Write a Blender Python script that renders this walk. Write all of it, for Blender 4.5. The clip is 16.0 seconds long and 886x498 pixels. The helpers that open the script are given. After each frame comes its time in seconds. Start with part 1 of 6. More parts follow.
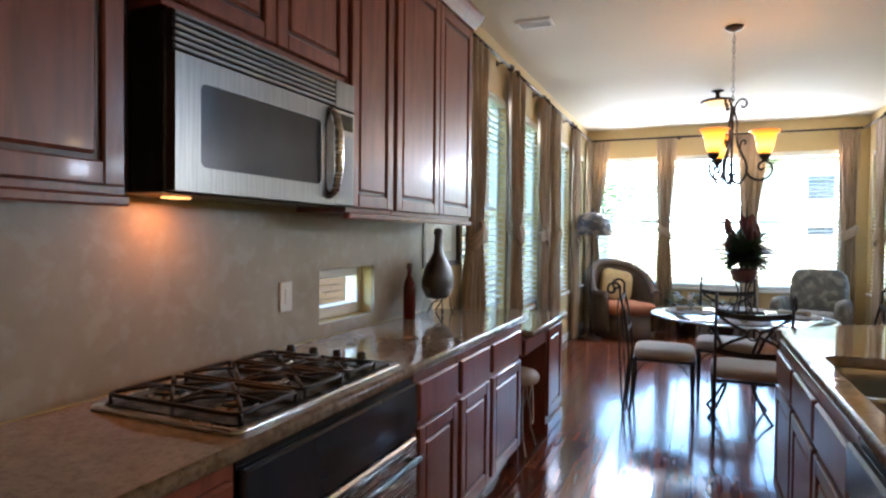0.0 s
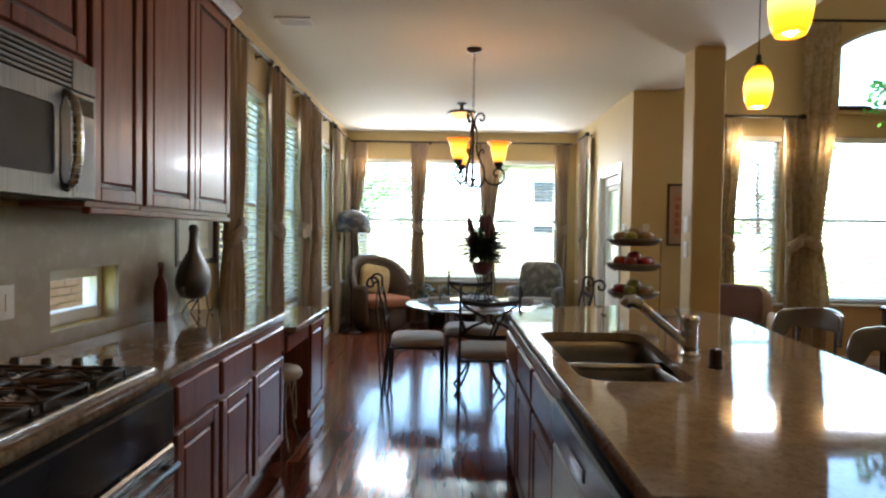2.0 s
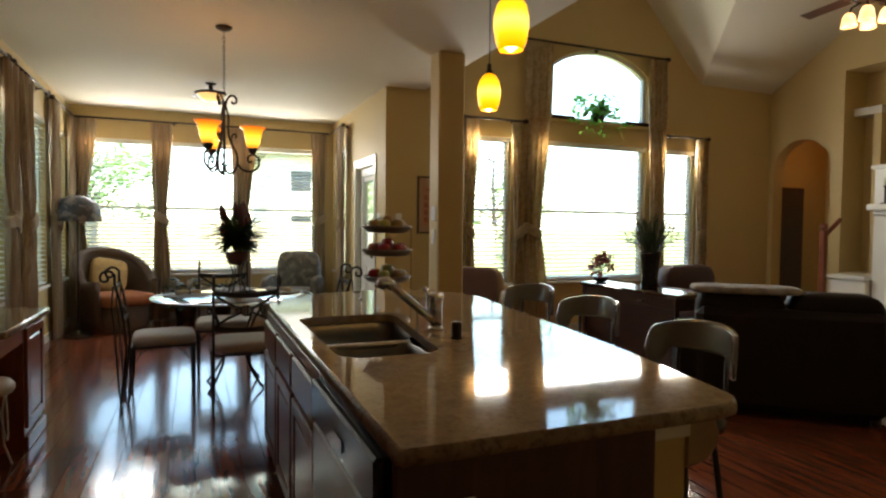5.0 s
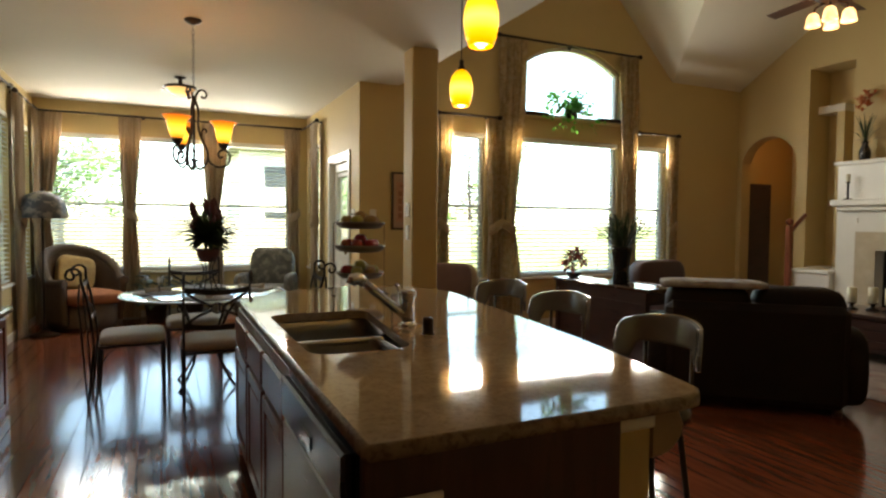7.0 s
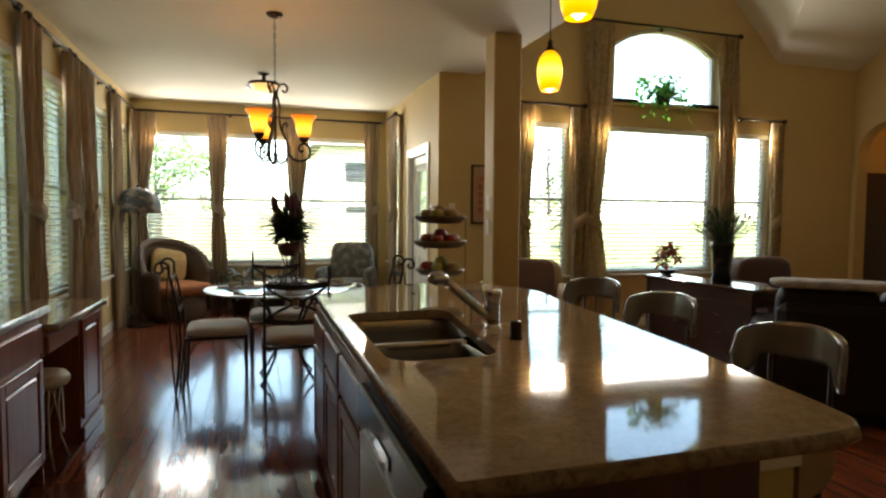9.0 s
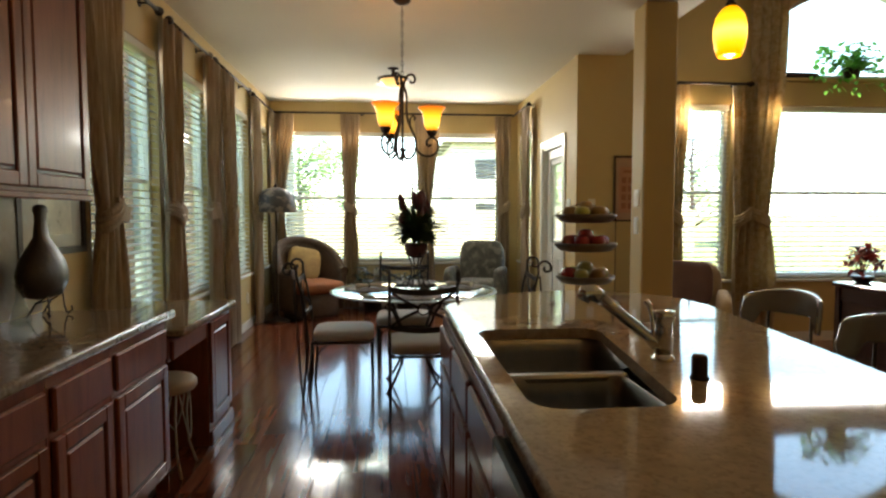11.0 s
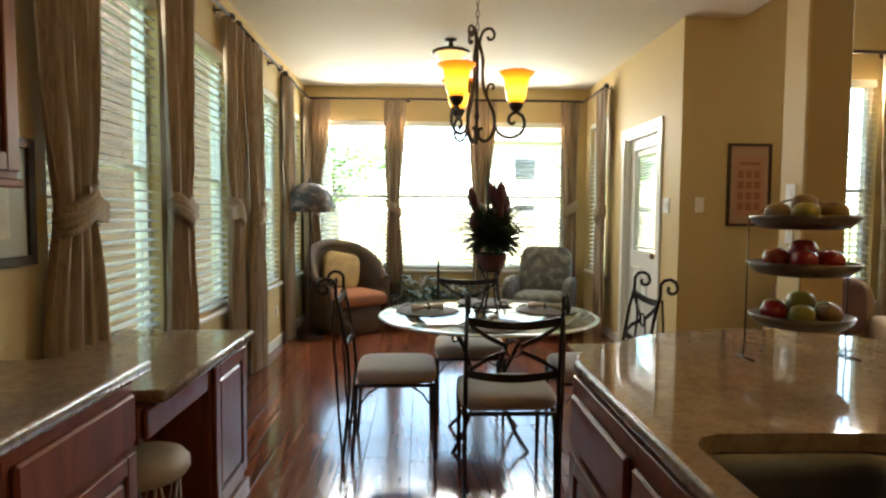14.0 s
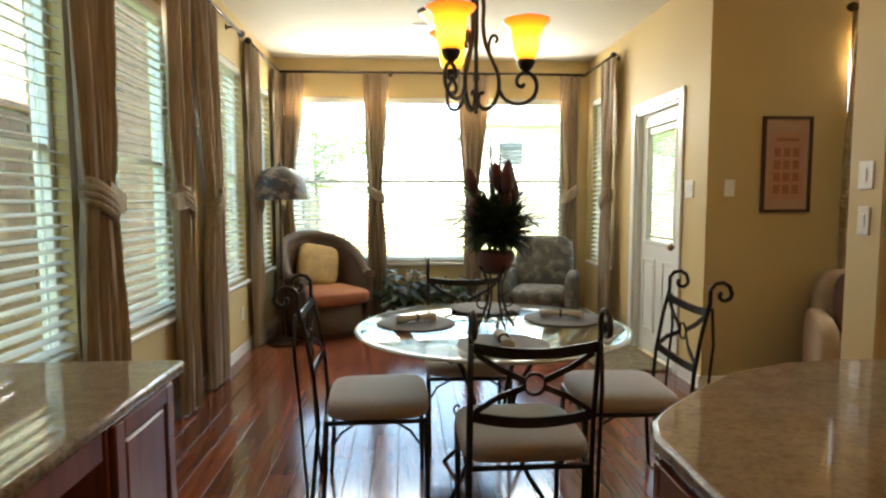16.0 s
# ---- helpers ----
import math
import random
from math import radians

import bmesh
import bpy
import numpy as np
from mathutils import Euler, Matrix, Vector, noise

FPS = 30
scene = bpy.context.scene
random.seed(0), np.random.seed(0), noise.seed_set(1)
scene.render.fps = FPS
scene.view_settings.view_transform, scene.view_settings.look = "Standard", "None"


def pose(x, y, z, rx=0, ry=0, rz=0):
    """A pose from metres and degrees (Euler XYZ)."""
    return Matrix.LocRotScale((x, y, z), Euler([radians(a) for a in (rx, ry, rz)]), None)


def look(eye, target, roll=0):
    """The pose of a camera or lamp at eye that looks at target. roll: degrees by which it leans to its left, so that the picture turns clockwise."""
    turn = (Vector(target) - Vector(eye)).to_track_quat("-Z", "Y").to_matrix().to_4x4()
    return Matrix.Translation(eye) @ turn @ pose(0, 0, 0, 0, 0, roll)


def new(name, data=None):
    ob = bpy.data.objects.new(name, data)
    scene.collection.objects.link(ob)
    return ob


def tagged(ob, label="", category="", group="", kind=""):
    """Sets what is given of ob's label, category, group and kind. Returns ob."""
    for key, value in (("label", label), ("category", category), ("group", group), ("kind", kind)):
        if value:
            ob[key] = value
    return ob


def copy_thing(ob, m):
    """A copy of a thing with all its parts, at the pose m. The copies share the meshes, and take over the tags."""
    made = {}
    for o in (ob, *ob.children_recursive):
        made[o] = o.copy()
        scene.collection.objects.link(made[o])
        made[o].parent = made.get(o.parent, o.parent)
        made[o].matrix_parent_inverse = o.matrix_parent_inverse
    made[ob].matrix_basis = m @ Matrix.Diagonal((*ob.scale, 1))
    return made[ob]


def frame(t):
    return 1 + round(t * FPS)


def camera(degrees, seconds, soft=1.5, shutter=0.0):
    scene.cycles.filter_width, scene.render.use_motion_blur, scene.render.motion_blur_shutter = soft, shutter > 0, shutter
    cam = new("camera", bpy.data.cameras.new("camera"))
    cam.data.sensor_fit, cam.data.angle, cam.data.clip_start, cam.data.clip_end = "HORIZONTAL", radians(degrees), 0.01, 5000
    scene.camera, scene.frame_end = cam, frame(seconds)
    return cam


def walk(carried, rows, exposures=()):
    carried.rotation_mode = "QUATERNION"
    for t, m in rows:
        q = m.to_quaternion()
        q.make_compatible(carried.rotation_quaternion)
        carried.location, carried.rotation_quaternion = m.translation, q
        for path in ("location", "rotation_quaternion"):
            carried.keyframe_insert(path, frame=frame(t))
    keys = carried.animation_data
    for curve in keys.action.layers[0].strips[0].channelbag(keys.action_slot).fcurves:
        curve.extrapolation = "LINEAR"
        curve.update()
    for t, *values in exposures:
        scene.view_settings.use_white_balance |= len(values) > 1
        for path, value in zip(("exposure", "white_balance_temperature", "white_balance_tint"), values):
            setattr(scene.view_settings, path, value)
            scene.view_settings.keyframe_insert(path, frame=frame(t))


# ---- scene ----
cam = camera(73.4, 16.0, soft=2.4)
PATH = [
    (0, (0.310, 0.066, 1.342), (-0.474, 1.905, 1.296), 0.6),
    (0.5, (0.372, 0.021, 1.346), (-0.263, 1.917, 1.297), 0.8),
    (1, (0.394, -0.015, 1.350), (-0.049, 1.935, 1.303), 0.8),
    (1.5, (0.376, -0.029, 1.350), (0.142, 1.957, 1.298), 0.8),
    (2, (0.324, -0.043, 1.346), (0.314, 1.957, 1.298), 0.8),
    (2.5, (0.311, -0.058, 1.338), (0.483, 1.934, 1.287), 0.7),
    (3, (0.294, -0.073, 1.332), (0.632, 1.898, 1.277), 0.7),
    (3.5, (0.295, -0.086, 1.329), (0.769, 1.856, 1.269), 0.7),
    (4, (0.298, -0.097, 1.329), (0.892, 1.812, 1.263), 0.7),
    (4.5, (0.308, -0.107, 1.330), (1.000, 1.768, 1.262), 0.6),
    (5, (0.317, -0.107, 1.330), (1.088, 1.737, 1.259), 0.6),
    (6.25, (0.327, -0.114, 1.330), (1.171, 1.687, 1.250), 0.5),
    (7.5, (0.336, -0.122, 1.329), (1.163, 1.697, 1.241), 0.4),
    (8, (0.330, -0.098, 1.327), (1.106, 1.743, 1.238), 0.3),
    (8.5, (0.326, -0.048, 1.327), (1.028, 1.822, 1.232), 0.4),
    (9, (0.378, 0.085, 1.329), (0.981, 1.989, 1.224), 0.4),
    (9.5, (0.432, 0.193, 1.332), (0.909, 2.132, 1.220), 0.2),
    (10, (0.466, 0.264, 1.339), (0.818, 2.229, 1.223), 0.1),
    (12.5, (0.353, 1.069, 1.343), (0.410, 3.065, 1.229), 0.2),
    (13, (0.323, 1.250, 1.341), (0.361, 3.247, 1.237), 0.4),
    (13.5, (0.255, 1.435, 1.336), (0.317, 3.431, 1.228), 0.5),
    (14, (0.231, 1.636, 1.332), (0.304, 3.632, 1.219), 0.4),
    (14.5, (0.272, 1.833, 1.332), (0.332, 3.828, 1.200), 0.2),
    (15, (0.306, 2.007, 1.335), (0.357, 4.001, 1.190), 0.0),
    (15.5, (0.281, 2.189, 1.340), (0.355, 4.181, 1.185), -0.1),
    (16, (0.227, 2.343, 1.343), (0.349, 4.333, 1.183), -0.1),
]
EXPOSURE = 3.85
EXPOSURES = [(0.0, 1.02, 5400, 15), (1.0, 0.93, 5450, 15), (2.0, 0.5, 5800, 12), (3.5, 0.2, 6250, 9), (5.0, 0.02, 6850, 9), (8.0, 0.08, 7100, 8), (10.0, 0.02, 7050, 8),
             (12.5, 0.44, 6900, 8), (14.5, 0.65, 6850, 7), (16.0, 0.73, 6800, 7)]
walk(cam, [(t, look(eye, target, roll)) for t, eye, target, roll in PATH], [(t, EXPOSURE + e, k, m) for t, e, k, m in EXPOSURES])

# ---- world and sun ----
world = bpy.data.worlds.new("sky")
scene.world = world
world.use_nodes = True
wn = world.node_tree
sky = wn.nodes.new("ShaderNodeTexSky")
sky.sky_type = "NISHITA"
sky.sun_disc = False
sky.sun_elevation, sky.sun_rotation = radians(68), radians(180)
wn.links.new(sky.outputs["Color"], wn.nodes["Background"].inputs["Color"])
wn.nodes["Background"].inputs["Strength"].default_value = 0.118
sun_data = bpy.data.lights.new("sun", "SUN")
sun_data.energy, sun_data.angle, sun_data.color = 3.4, radians(0.5), (1.0, 0.95, 0.86)
sun = new("sun", sun_data)
sun.matrix_basis = look((0, 0, 30), (0.0, 0.33, 29.2))


def lamp(name, kind, place, watts, color, size=0.05):
    data = bpy.data.lights.new(name, kind)
    data.energy, data.color = watts, color
    if kind == "AREA":
        data.size = size
    else:
        data.shadow_soft_size = size
    ob = new(name, data)
    ob.location = place
    return ob


# ---- materials ----
def mat(name, color, rough=0.5, metal=0.0, color2=None, scale=8.0, stretch=(1, 1, 1), detail=6.0, bump=0.0, bump_scale=60.0,
        spots=None, spot_scale=40.0, spot_amount=0.5, vary=0.0, coat=0.0, sheen=0.0, rough_vary=0.08, spec=0.5, translucent=0.0):
    m = bpy.data.materials.new(name)
    m.use_nodes = True
    nt = m.node_tree
    L, N = nt.links, nt.nodes
    b = N["Principled BSDF"]
    b.inputs["Roughness"].default_value = rough
    b.inputs["Metallic"].default_value = metal
    b.inputs["Specular IOR Level"].default_value = spec
    b.inputs["Coat Weight"].default_value = coat
    b.inputs["Coat Roughness"].default_value = 0.06
    b.inputs["Sheen Weight"].default_value = sheen
    co = N.new("ShaderNodeTexCoord")
    mp = N.new("ShaderNodeMapping")
    mp.inputs["Scale"].default_value = stretch
    L.new(co.outputs["Object"], mp.inputs["Vector"])
    n1 = N.new("ShaderNodeTexNoise")
    n1.inputs["Scale"].default_value = scale
    n1.inputs["Detail"].default_value = detail
    n1.inputs["Roughness"].default_value = 0.6
    L.new(mp.outputs["Vector"], n1.inputs["Vector"])
    ramp = N.new("ShaderNodeValToRGB")
    c2 = color2 or tuple(c * 0.8 for c in color)
    ramp.color_ramp.elements[0].position, ramp.color_ramp.elements[1].position = 0.3, 0.7
    ramp.color_ramp.elements[0].color = (*c2, 1)
    ramp.color_ramp.elements[1].color = (*color, 1)
    L.new(n1.outputs["Fac"], ramp.inputs["Fac"])
    out = ramp.outputs["Color"]
    if spots:
        n2 = N.new("ShaderNodeTexNoise")
        n2.inputs["Scale"].default_value = spot_scale
        n2.inputs["Detail"].default_value = 3
        L.new(mp.outputs["Vector"], n2.inputs["Vector"])
        r2 = N.new("ShaderNodeValToRGB")
        r2.color_ramp.elements[0].position, r2.color_ramp.elements[1].position = 0.52, 0.62
        r2.color_ramp.elements[0].color, r2.color_ramp.elements[1].color = (0, 0, 0, 1), (spot_amount,) * 3 + (1,)
        L.new(n2.outputs["Fac"], r2.inputs["Fac"])
        mx = N.new("ShaderNodeMix")
        mx.data_type = "RGBA"
        L.new(r2.outputs["Color"], mx.inputs["Factor"])
        L.new(out, mx.inputs["A"])
        mx.inputs["B"].default_value = (*spots, 1)
        out = mx.outputs["Result"]
    if vary:
        info = N.new("ShaderNodeObjectInfo")
        hv = N.new("ShaderNodeHueSaturation")
        mr = N.new("ShaderNodeMapRange")
        mr.inputs["To Min"].default_value, mr.inputs["To Max"].default_value = 1 - vary, 1 + vary
        L.new(info.outputs["Random"], mr.inputs["Value"])
        L.new(mr.outputs["Result"], hv.inputs["Value"])
        L.new(out, hv.inputs["Color"])
        out = hv.outputs["Color"]
    L.new(out, b.inputs["Base Color"])
    if rough_vary:
        mr = N.new("ShaderNodeMapRange")
        mr.inputs["To Min"].default_value = max(0.02, rough - rough_vary)
        mr.inputs["To Max"].default_value = min(1.0, rough + rough_vary)
        L.new(n1.outputs["Fac"], mr.inputs["Value"])
        L.new(mr.outputs["Result"], b.inputs["Roughness"])
    if bump:
        n3 = N.new("ShaderNodeTexNoise")
        n3.inputs["Scale"].default_value = bump_scale
        n3.inputs["Detail"].default_value = 4
        L.new(mp.outputs["Vector"], n3.inputs["Vector"])
        bp = N.new("ShaderNodeBump")
        bp.inputs["Strength"].default_value = bump
        bp.inputs["Distance"].default_value = 0.01
        L.new(n3.outputs["Fac"], bp.inputs["Height"])
        L.new(bp.outputs["Normal"], b.inputs["Normal"])
    if translucent:
        tr = N.new("ShaderNodeBsdfTranslucent")
        L.new(out, tr.inputs["Color"])
        ms = N.new("ShaderNodeMixShader")
        ms.inputs["Fac"].default_value = translucent
        L.new(b.outputs["BSDF"], ms.inputs[1])
        L.new(tr.outputs["BSDF"], ms.inputs[2])
        L.new(ms.outputs["Shader"], N["Material Output"].inputs["Surface"])
    return m


def glow(name, color, strength, edge=None):
    m = bpy.data.materials.new(name)
    m.use_nodes = True
    N, L = m.node_tree.nodes, m.node_tree.links
    b = N["Principled BSDF"]
    b.inputs["Base Color"].default_value = (*color, 1)
    b.inputs["Roughness"].default_value = 0.25
    b.inputs["Emission Strength"].default_value = strength
    co = N.new("ShaderNodeTexCoord")
    ns = N.new("ShaderNodeTexNoise")
    ns.inputs["Scale"].default_value = 14
    L.new(co.outputs["Object"], ns.inputs["Vector"])
    rp = N.new("ShaderNodeValToRGB")
    rp.color_ramp.elements[0].color = (*(edge or color), 1)
    rp.color_ramp.elements[1].color = (*color, 1)
    rp.color_ramp.elements[0].position, rp.color_ramp.elements[1].position = 0.3, 0.65
    L.new(ns.outputs["Fac"], rp.inputs["Fac"])
    L.new(rp.outputs["Color"], b.inputs["Emission Color"])
    return m


def glow_bands(name, stops, strength, rough=0.25):
    """Lit glass whose colour runs with its height: stops of (height, colour)."""
    m = bpy.data.materials.new(name)
    m.use_nodes = True
    N, L = m.node_tree.nodes, m.node_tree.links
    b = N["Principled BSDF"]
    b.inputs["Roughness"].default_value = rough
    b.inputs["Base Color"].default_value = (*[c * 0.5 for c in stops[0][1]], 1)
    b.inputs["Emission Strength"].default_value = strength
    co, sp, mr, rp = (N.new(k) for k in ("ShaderNodeTexCoord", "ShaderNodeSeparateXYZ", "ShaderNodeMapRange", "ShaderNodeValToRGB"))
    lo, hi = stops[0][0], stops[-1][0]
    mr.inputs["From Min"].default_value, mr.inputs["From Max"].default_value = lo, hi
    L.new(co.outputs["Object"], sp.inputs["Vector"])
    L.new(sp.outputs["Z"], mr.inputs["Value"])
    L.new(mr.outputs["Result"], rp.inputs["Fac"])
    while len(rp.color_ramp.elements) < len(stops):
        rp.color_ramp.elements.new(0.5)
    for e, (z, c) in zip(rp.color_ramp.elements, stops):
        e.position, e.color = (z - lo) / (hi - lo), (*c, 1)
    L.new(rp.outputs["Color"], b.inputs["Emission Color"])
    return m


def clear_glass(name, tint=(1, 1, 1), rough=0.0, gloss=0.03):
    """Thin glass: lets light straight through, with a mirror's share at grazing angles."""
    m = bpy.data.materials.new(name)
    m.use_nodes = True
    N, L = m.node_tree.nodes, m.node_tree.links
    N.remove(N["Principled BSDF"])
    tr, gl, mx, fr, pw, ad = (N.new(k) for k in ("ShaderNodeBsdfTransparent", "ShaderNodeBsdfGlossy", "ShaderNodeMixShader", "ShaderNodeLayerWeight", "ShaderNodeMath", "ShaderNodeMath"))
    tr.inputs["Color"].default_value = (*tint, 1)
    gl.inputs["Roughness"].default_value = rough
    pw.operation, ad.operation = "POWER", "MULTIPLY_ADD"
    pw.inputs[1].default_value = 5.0
    ad.inputs[1].default_value, ad.inputs[2].default_value = 0.8, gloss
    L.new(fr.outputs["Facing"], pw.inputs[0])
    L.new(pw.outputs["Value"], ad.inputs[0])
    L.new(ad.outputs["Value"], mx.inputs["Fac"])
    L.new(tr.outputs["BSDF"], mx.inputs[1])
    L.new(gl.outputs["BSDF"], mx.inputs[2])
    L.new(mx.outputs["Shader"], N["Material Output"].inputs["Surface"])
    return m


M_WALL = mat("tan wall paint", (0.56, 0.42, 0.19), 0.6, color2=(0.53, 0.395, 0.175), scale=1.5, bump=0.12, bump_scale=140)
M_CEIL = mat("ceiling paint", (0.74, 0.69, 0.57), 0.8, color2=(0.71, 0.66, 0.54), scale=1.2, bump=0.2, bump_scale=90)
M_TRIM = mat("white trim paint", (0.78, 0.76, 0.7), 0.35, color2=(0.72, 0.7, 0.64), scale=3)
M_PLANK = mat("cherry floor plank", (0.24, 0.075, 0.036), 0.15, color2=(0.125, 0.034, 0.018), scale=5, stretch=(6, 0.5, 1), vary=0.3, bump=0.02,
              bump_scale=120, spots=(0.06, 0.012, 0.006), spot_scale=3.5, spot_amount=0.5, rough_vary=0.04, coat=0.35)
M_GAP = mat("floor joint", (0.03, 0.012, 0.008), 0.7)
M_CHERRY = mat("cherry cabinet wood", (0.265, 0.076, 0.04), 0.32, color2=(0.17, 0.045, 0.023), scale=7, stretch=(3, 3, 0.35), spots=(0.12, 0.03, 0.015),
               spot_scale=9, spot_amount=0.5, bump=0.03, bump_scale=150, coat=0.1, spec=0.4, vary=0.1)
M_GLAZE = mat("dark glaze groove", (0.06, 0.018, 0.01), 0.4)
M_DARKWOOD = mat("dark stained wood", (0.05, 0.02, 0.013), 0.3, color2=(0.028, 0.011, 0.008), scale=6, stretch=(1, 1, 5), coat=0.2)
M_GRANITE = mat("polished brown granite", (0.35, 0.265, 0.18), 0.05, color2=(0.25, 0.185, 0.122), scale=22, spots=(0.17, 0.115, 0.065), spot_scale=75,
                spot_amount=0.42, rough_vary=0.02, detail=8, spec=0.6)
M_GRANITE_EDGE = mat("honed granite edge", (0.3, 0.22, 0.145), 0.22, color2=(0.17, 0.12, 0.075), scale=26, spots=(0.11, 0.075, 0.045), spot_scale=60, spot_amount=0.6, bump=0.25,
                     bump_scale=45, detail=8)
M_SPLASH = mat("beige stone backsplash", (0.35, 0.28, 0.2), 0.36, color2=(0.285, 0.225, 0.155), scale=6, spots=(0.4, 0.35, 0.27), spot_scale=14,
               spot_amount=0.4, bump=0.05, bump_scale=80)
M_STEEL = mat("brushed stainless steel", (0.62, 0.6, 0.57), 0.27, 1.0, color2=(0.58, 0.56, 0.53), scale=6, stretch=(1, 1, 30), rough_vary=0.03)
M_CHROME = mat("satin chrome", (0.7, 0.69, 0.67), 0.14, 1.0, scale=20, rough_vary=0.05)
M_BLACK = mat("black enamel", (0.012, 0.012, 0.013), 0.22, color2=(0.018, 0.018, 0.018), scale=15)
M_IRON = mat("black wrought iron", (0.022, 0.018, 0.016), 0.42, 0.6, color2=(0.035, 0.026, 0.02), scale=40, bump=0.15, bump_scale=120)
M_BRONZE = mat("oil rubbed bronze", (0.05, 0.032, 0.022), 0.38, 0.7, color2=(0.03, 0.02, 0.015), scale=30, bump=0.05)
M_GLASS = clear_glass("window glass", (0.83, 0.86, 0.83))
M_TINTED = clear_glass("tinted window glass", (0.68, 0.74, 0.69))
M_TABLEGLASS = clear_glass("table glass", (0.86, 0.92, 0.89), gloss=0.2)
M_OVENGLASS = mat("dark oven glass", (0.02, 0.022, 0.026), 0.06, color2=(0.03, 0.033, 0.04), scale=4)
M_BLIND = mat("white blind slat", (0.8, 0.79, 0.73), 0.4, color2=(0.74, 0.73, 0.67), scale=4, translucent=0.25)
M_CURTAIN = mat("tan striped curtain", (0.52, 0.4, 0.26), 0.75, color2=(0.27, 0.175, 0.1), scale=10, stretch=(9, 9, 0.2), bump=0.1, bump_scale=240,
                sheen=0.3, translucent=0.32, spots=(0.5, 0.4, 0.25), spot_scale=18, spot_amount=0.5)
M_FLORAL = mat("floral curtain", (0.68, 0.54, 0.33), 0.75, color2=(0.42, 0.29, 0.14), scale=14, spots=(0.62, 0.52, 0.34), spot_scale=16, spot_amount=0.9,
               bump=0.1, bump_scale=200, sheen=0.2, translucent=0.5)
M_SEAT = mat("oatmeal seat fabric", (0.5, 0.43, 0.37), 0.85, color2=(0.42, 0.36, 0.31), scale=60, bump=0.3, bump_scale=300, sheen=0.3)


# ---- shapes ----
class G:
    """Collects the points and faces of one mesh."""

    def __init__(self):
        self.v, self.f, self.s = [], [], []

    def add(self, v, f, smooth=False):
        n = len(self.v)
        self.v.extend(tuple(p) for p in v)
        self.f.extend(tuple(i + n for i in q) for q in f)
        self.s.extend([smooth] * len(f))
        return self

    def box(self, a, b, c=0.0):
        """A box from corner a to corner b, its edges chamfered by c."""
        lo, hi = [min(p, q) for p, q in zip(a, b)], [max(p, q) for p, q in zip(a, b)]
        c = min(c, 0.49 * min(h - l for l, h in zip(lo, hi)))
        if c <= 0:
            v = [(x, y, z) for x in (lo[0], hi[0]) for y in (lo[1], hi[1]) for z in (lo[2], hi[2])]
            return self.add(v, [(0, 1, 3, 2), (4, 6, 7, 5), (0, 4, 5, 1), (2, 3, 7, 6), (0, 2, 6, 4), (1, 5, 7, 3)])
        v, ids = [], {}
        for sx in (0, 1):
            for sy in (0, 1):
                for sz in (0, 1):
                    s = (sx, sy, sz)
                    for ax in range(3):
                        ids[s, ax] = len(v)
                        v.append([(hi[k] if s[k] else lo[k]) if k == ax else ((hi[k] - c) if s[k] else (lo[k] + c)) for k in range(3)])
        f = []
        for ax in range(3):
            o = [k for k in range(3) if k != ax]
            for sd in (0, 1):
                q = []
                for p in ((0, 0), (1, 0), (1, 1), (0, 1)):
                    s = [0, 0, 0]
                    s[ax], s[o[0]], s[o[1]] = sd, p[0], p[1]
                    q.append(ids[tuple(s), ax])
                f.append(q if (sd == 1) == (ax != 1) else q[::-1])
            for p in ((0, 0), (1, 0), (0, 1), (1, 1)):
                s0, s1 = [0, 0, 0], [0, 0, 0]
                s0[o[0]] = s1[o[0]] = p[0]
                s0[o[1]] = s1[o[1]] = p[1]
                s0[ax], s1[ax] = 0, 1
                s0, s1 = tuple(s0), tuple(s1)
                f.append((ids[s0, o[0]], ids[s1, o[0]], ids[s1, o[1]], ids[s0, o[1]]))
        for s in [(x, y, z) for x in (0, 1) for y in (0, 1) for z in (0, 1)]:
            f.append([ids[s, 0], ids[s, 1], ids[s, 2]])
        return self.add(v, f)

    def tube(self, pts, r, n=8, closed=False, flat=1.0):
        """A round bar along the points; r is one radius or one for each point."""
        pts = [Vector(p) for p in pts]
        rs = r if isinstance(r, (list, tuple)) else [r] * len(pts)
        v, f, m = [], [], len(pts)
        up = None
        for i, p in enumerate(pts):
            a = pts[i - 1] if (i or closed) else p
            b = pts[(i + 1) % m] if (i < m - 1 or closed) else p
            d = (b - a).normalized() if (b - a).length > 1e-9 else Vector((0, 0, 1))
            if up is None:
                up = Vector((0, 0, 1)) if abs(d.z) < 0.9 else Vector((1, 0, 0))
            side = d.cross(up)
            side = side.normalized() if side.length > 1e-6 else d.orthogonal().normalized()
            up = side.cross(d).normalized()
            for k in range(n):
                t = 2 * math.pi * k / n
                v.append(p + (side * math.cos(t) + up * (math.sin(t) * flat)) * rs[i])
        for i in range(m if closed else m - 1):
            for k in range(n):
                f.append((i * n + k, i * n + (k + 1) % n, ((i + 1) % m) * n + (k + 1) % n, ((i + 1) % m) * n + k))
        self.add(v, f, True)
        if not closed:
            self.add(v[:n], [tuple(range(n))[::-1]])
            self.add(v[-n:], [tuple(range(n))])
        return self

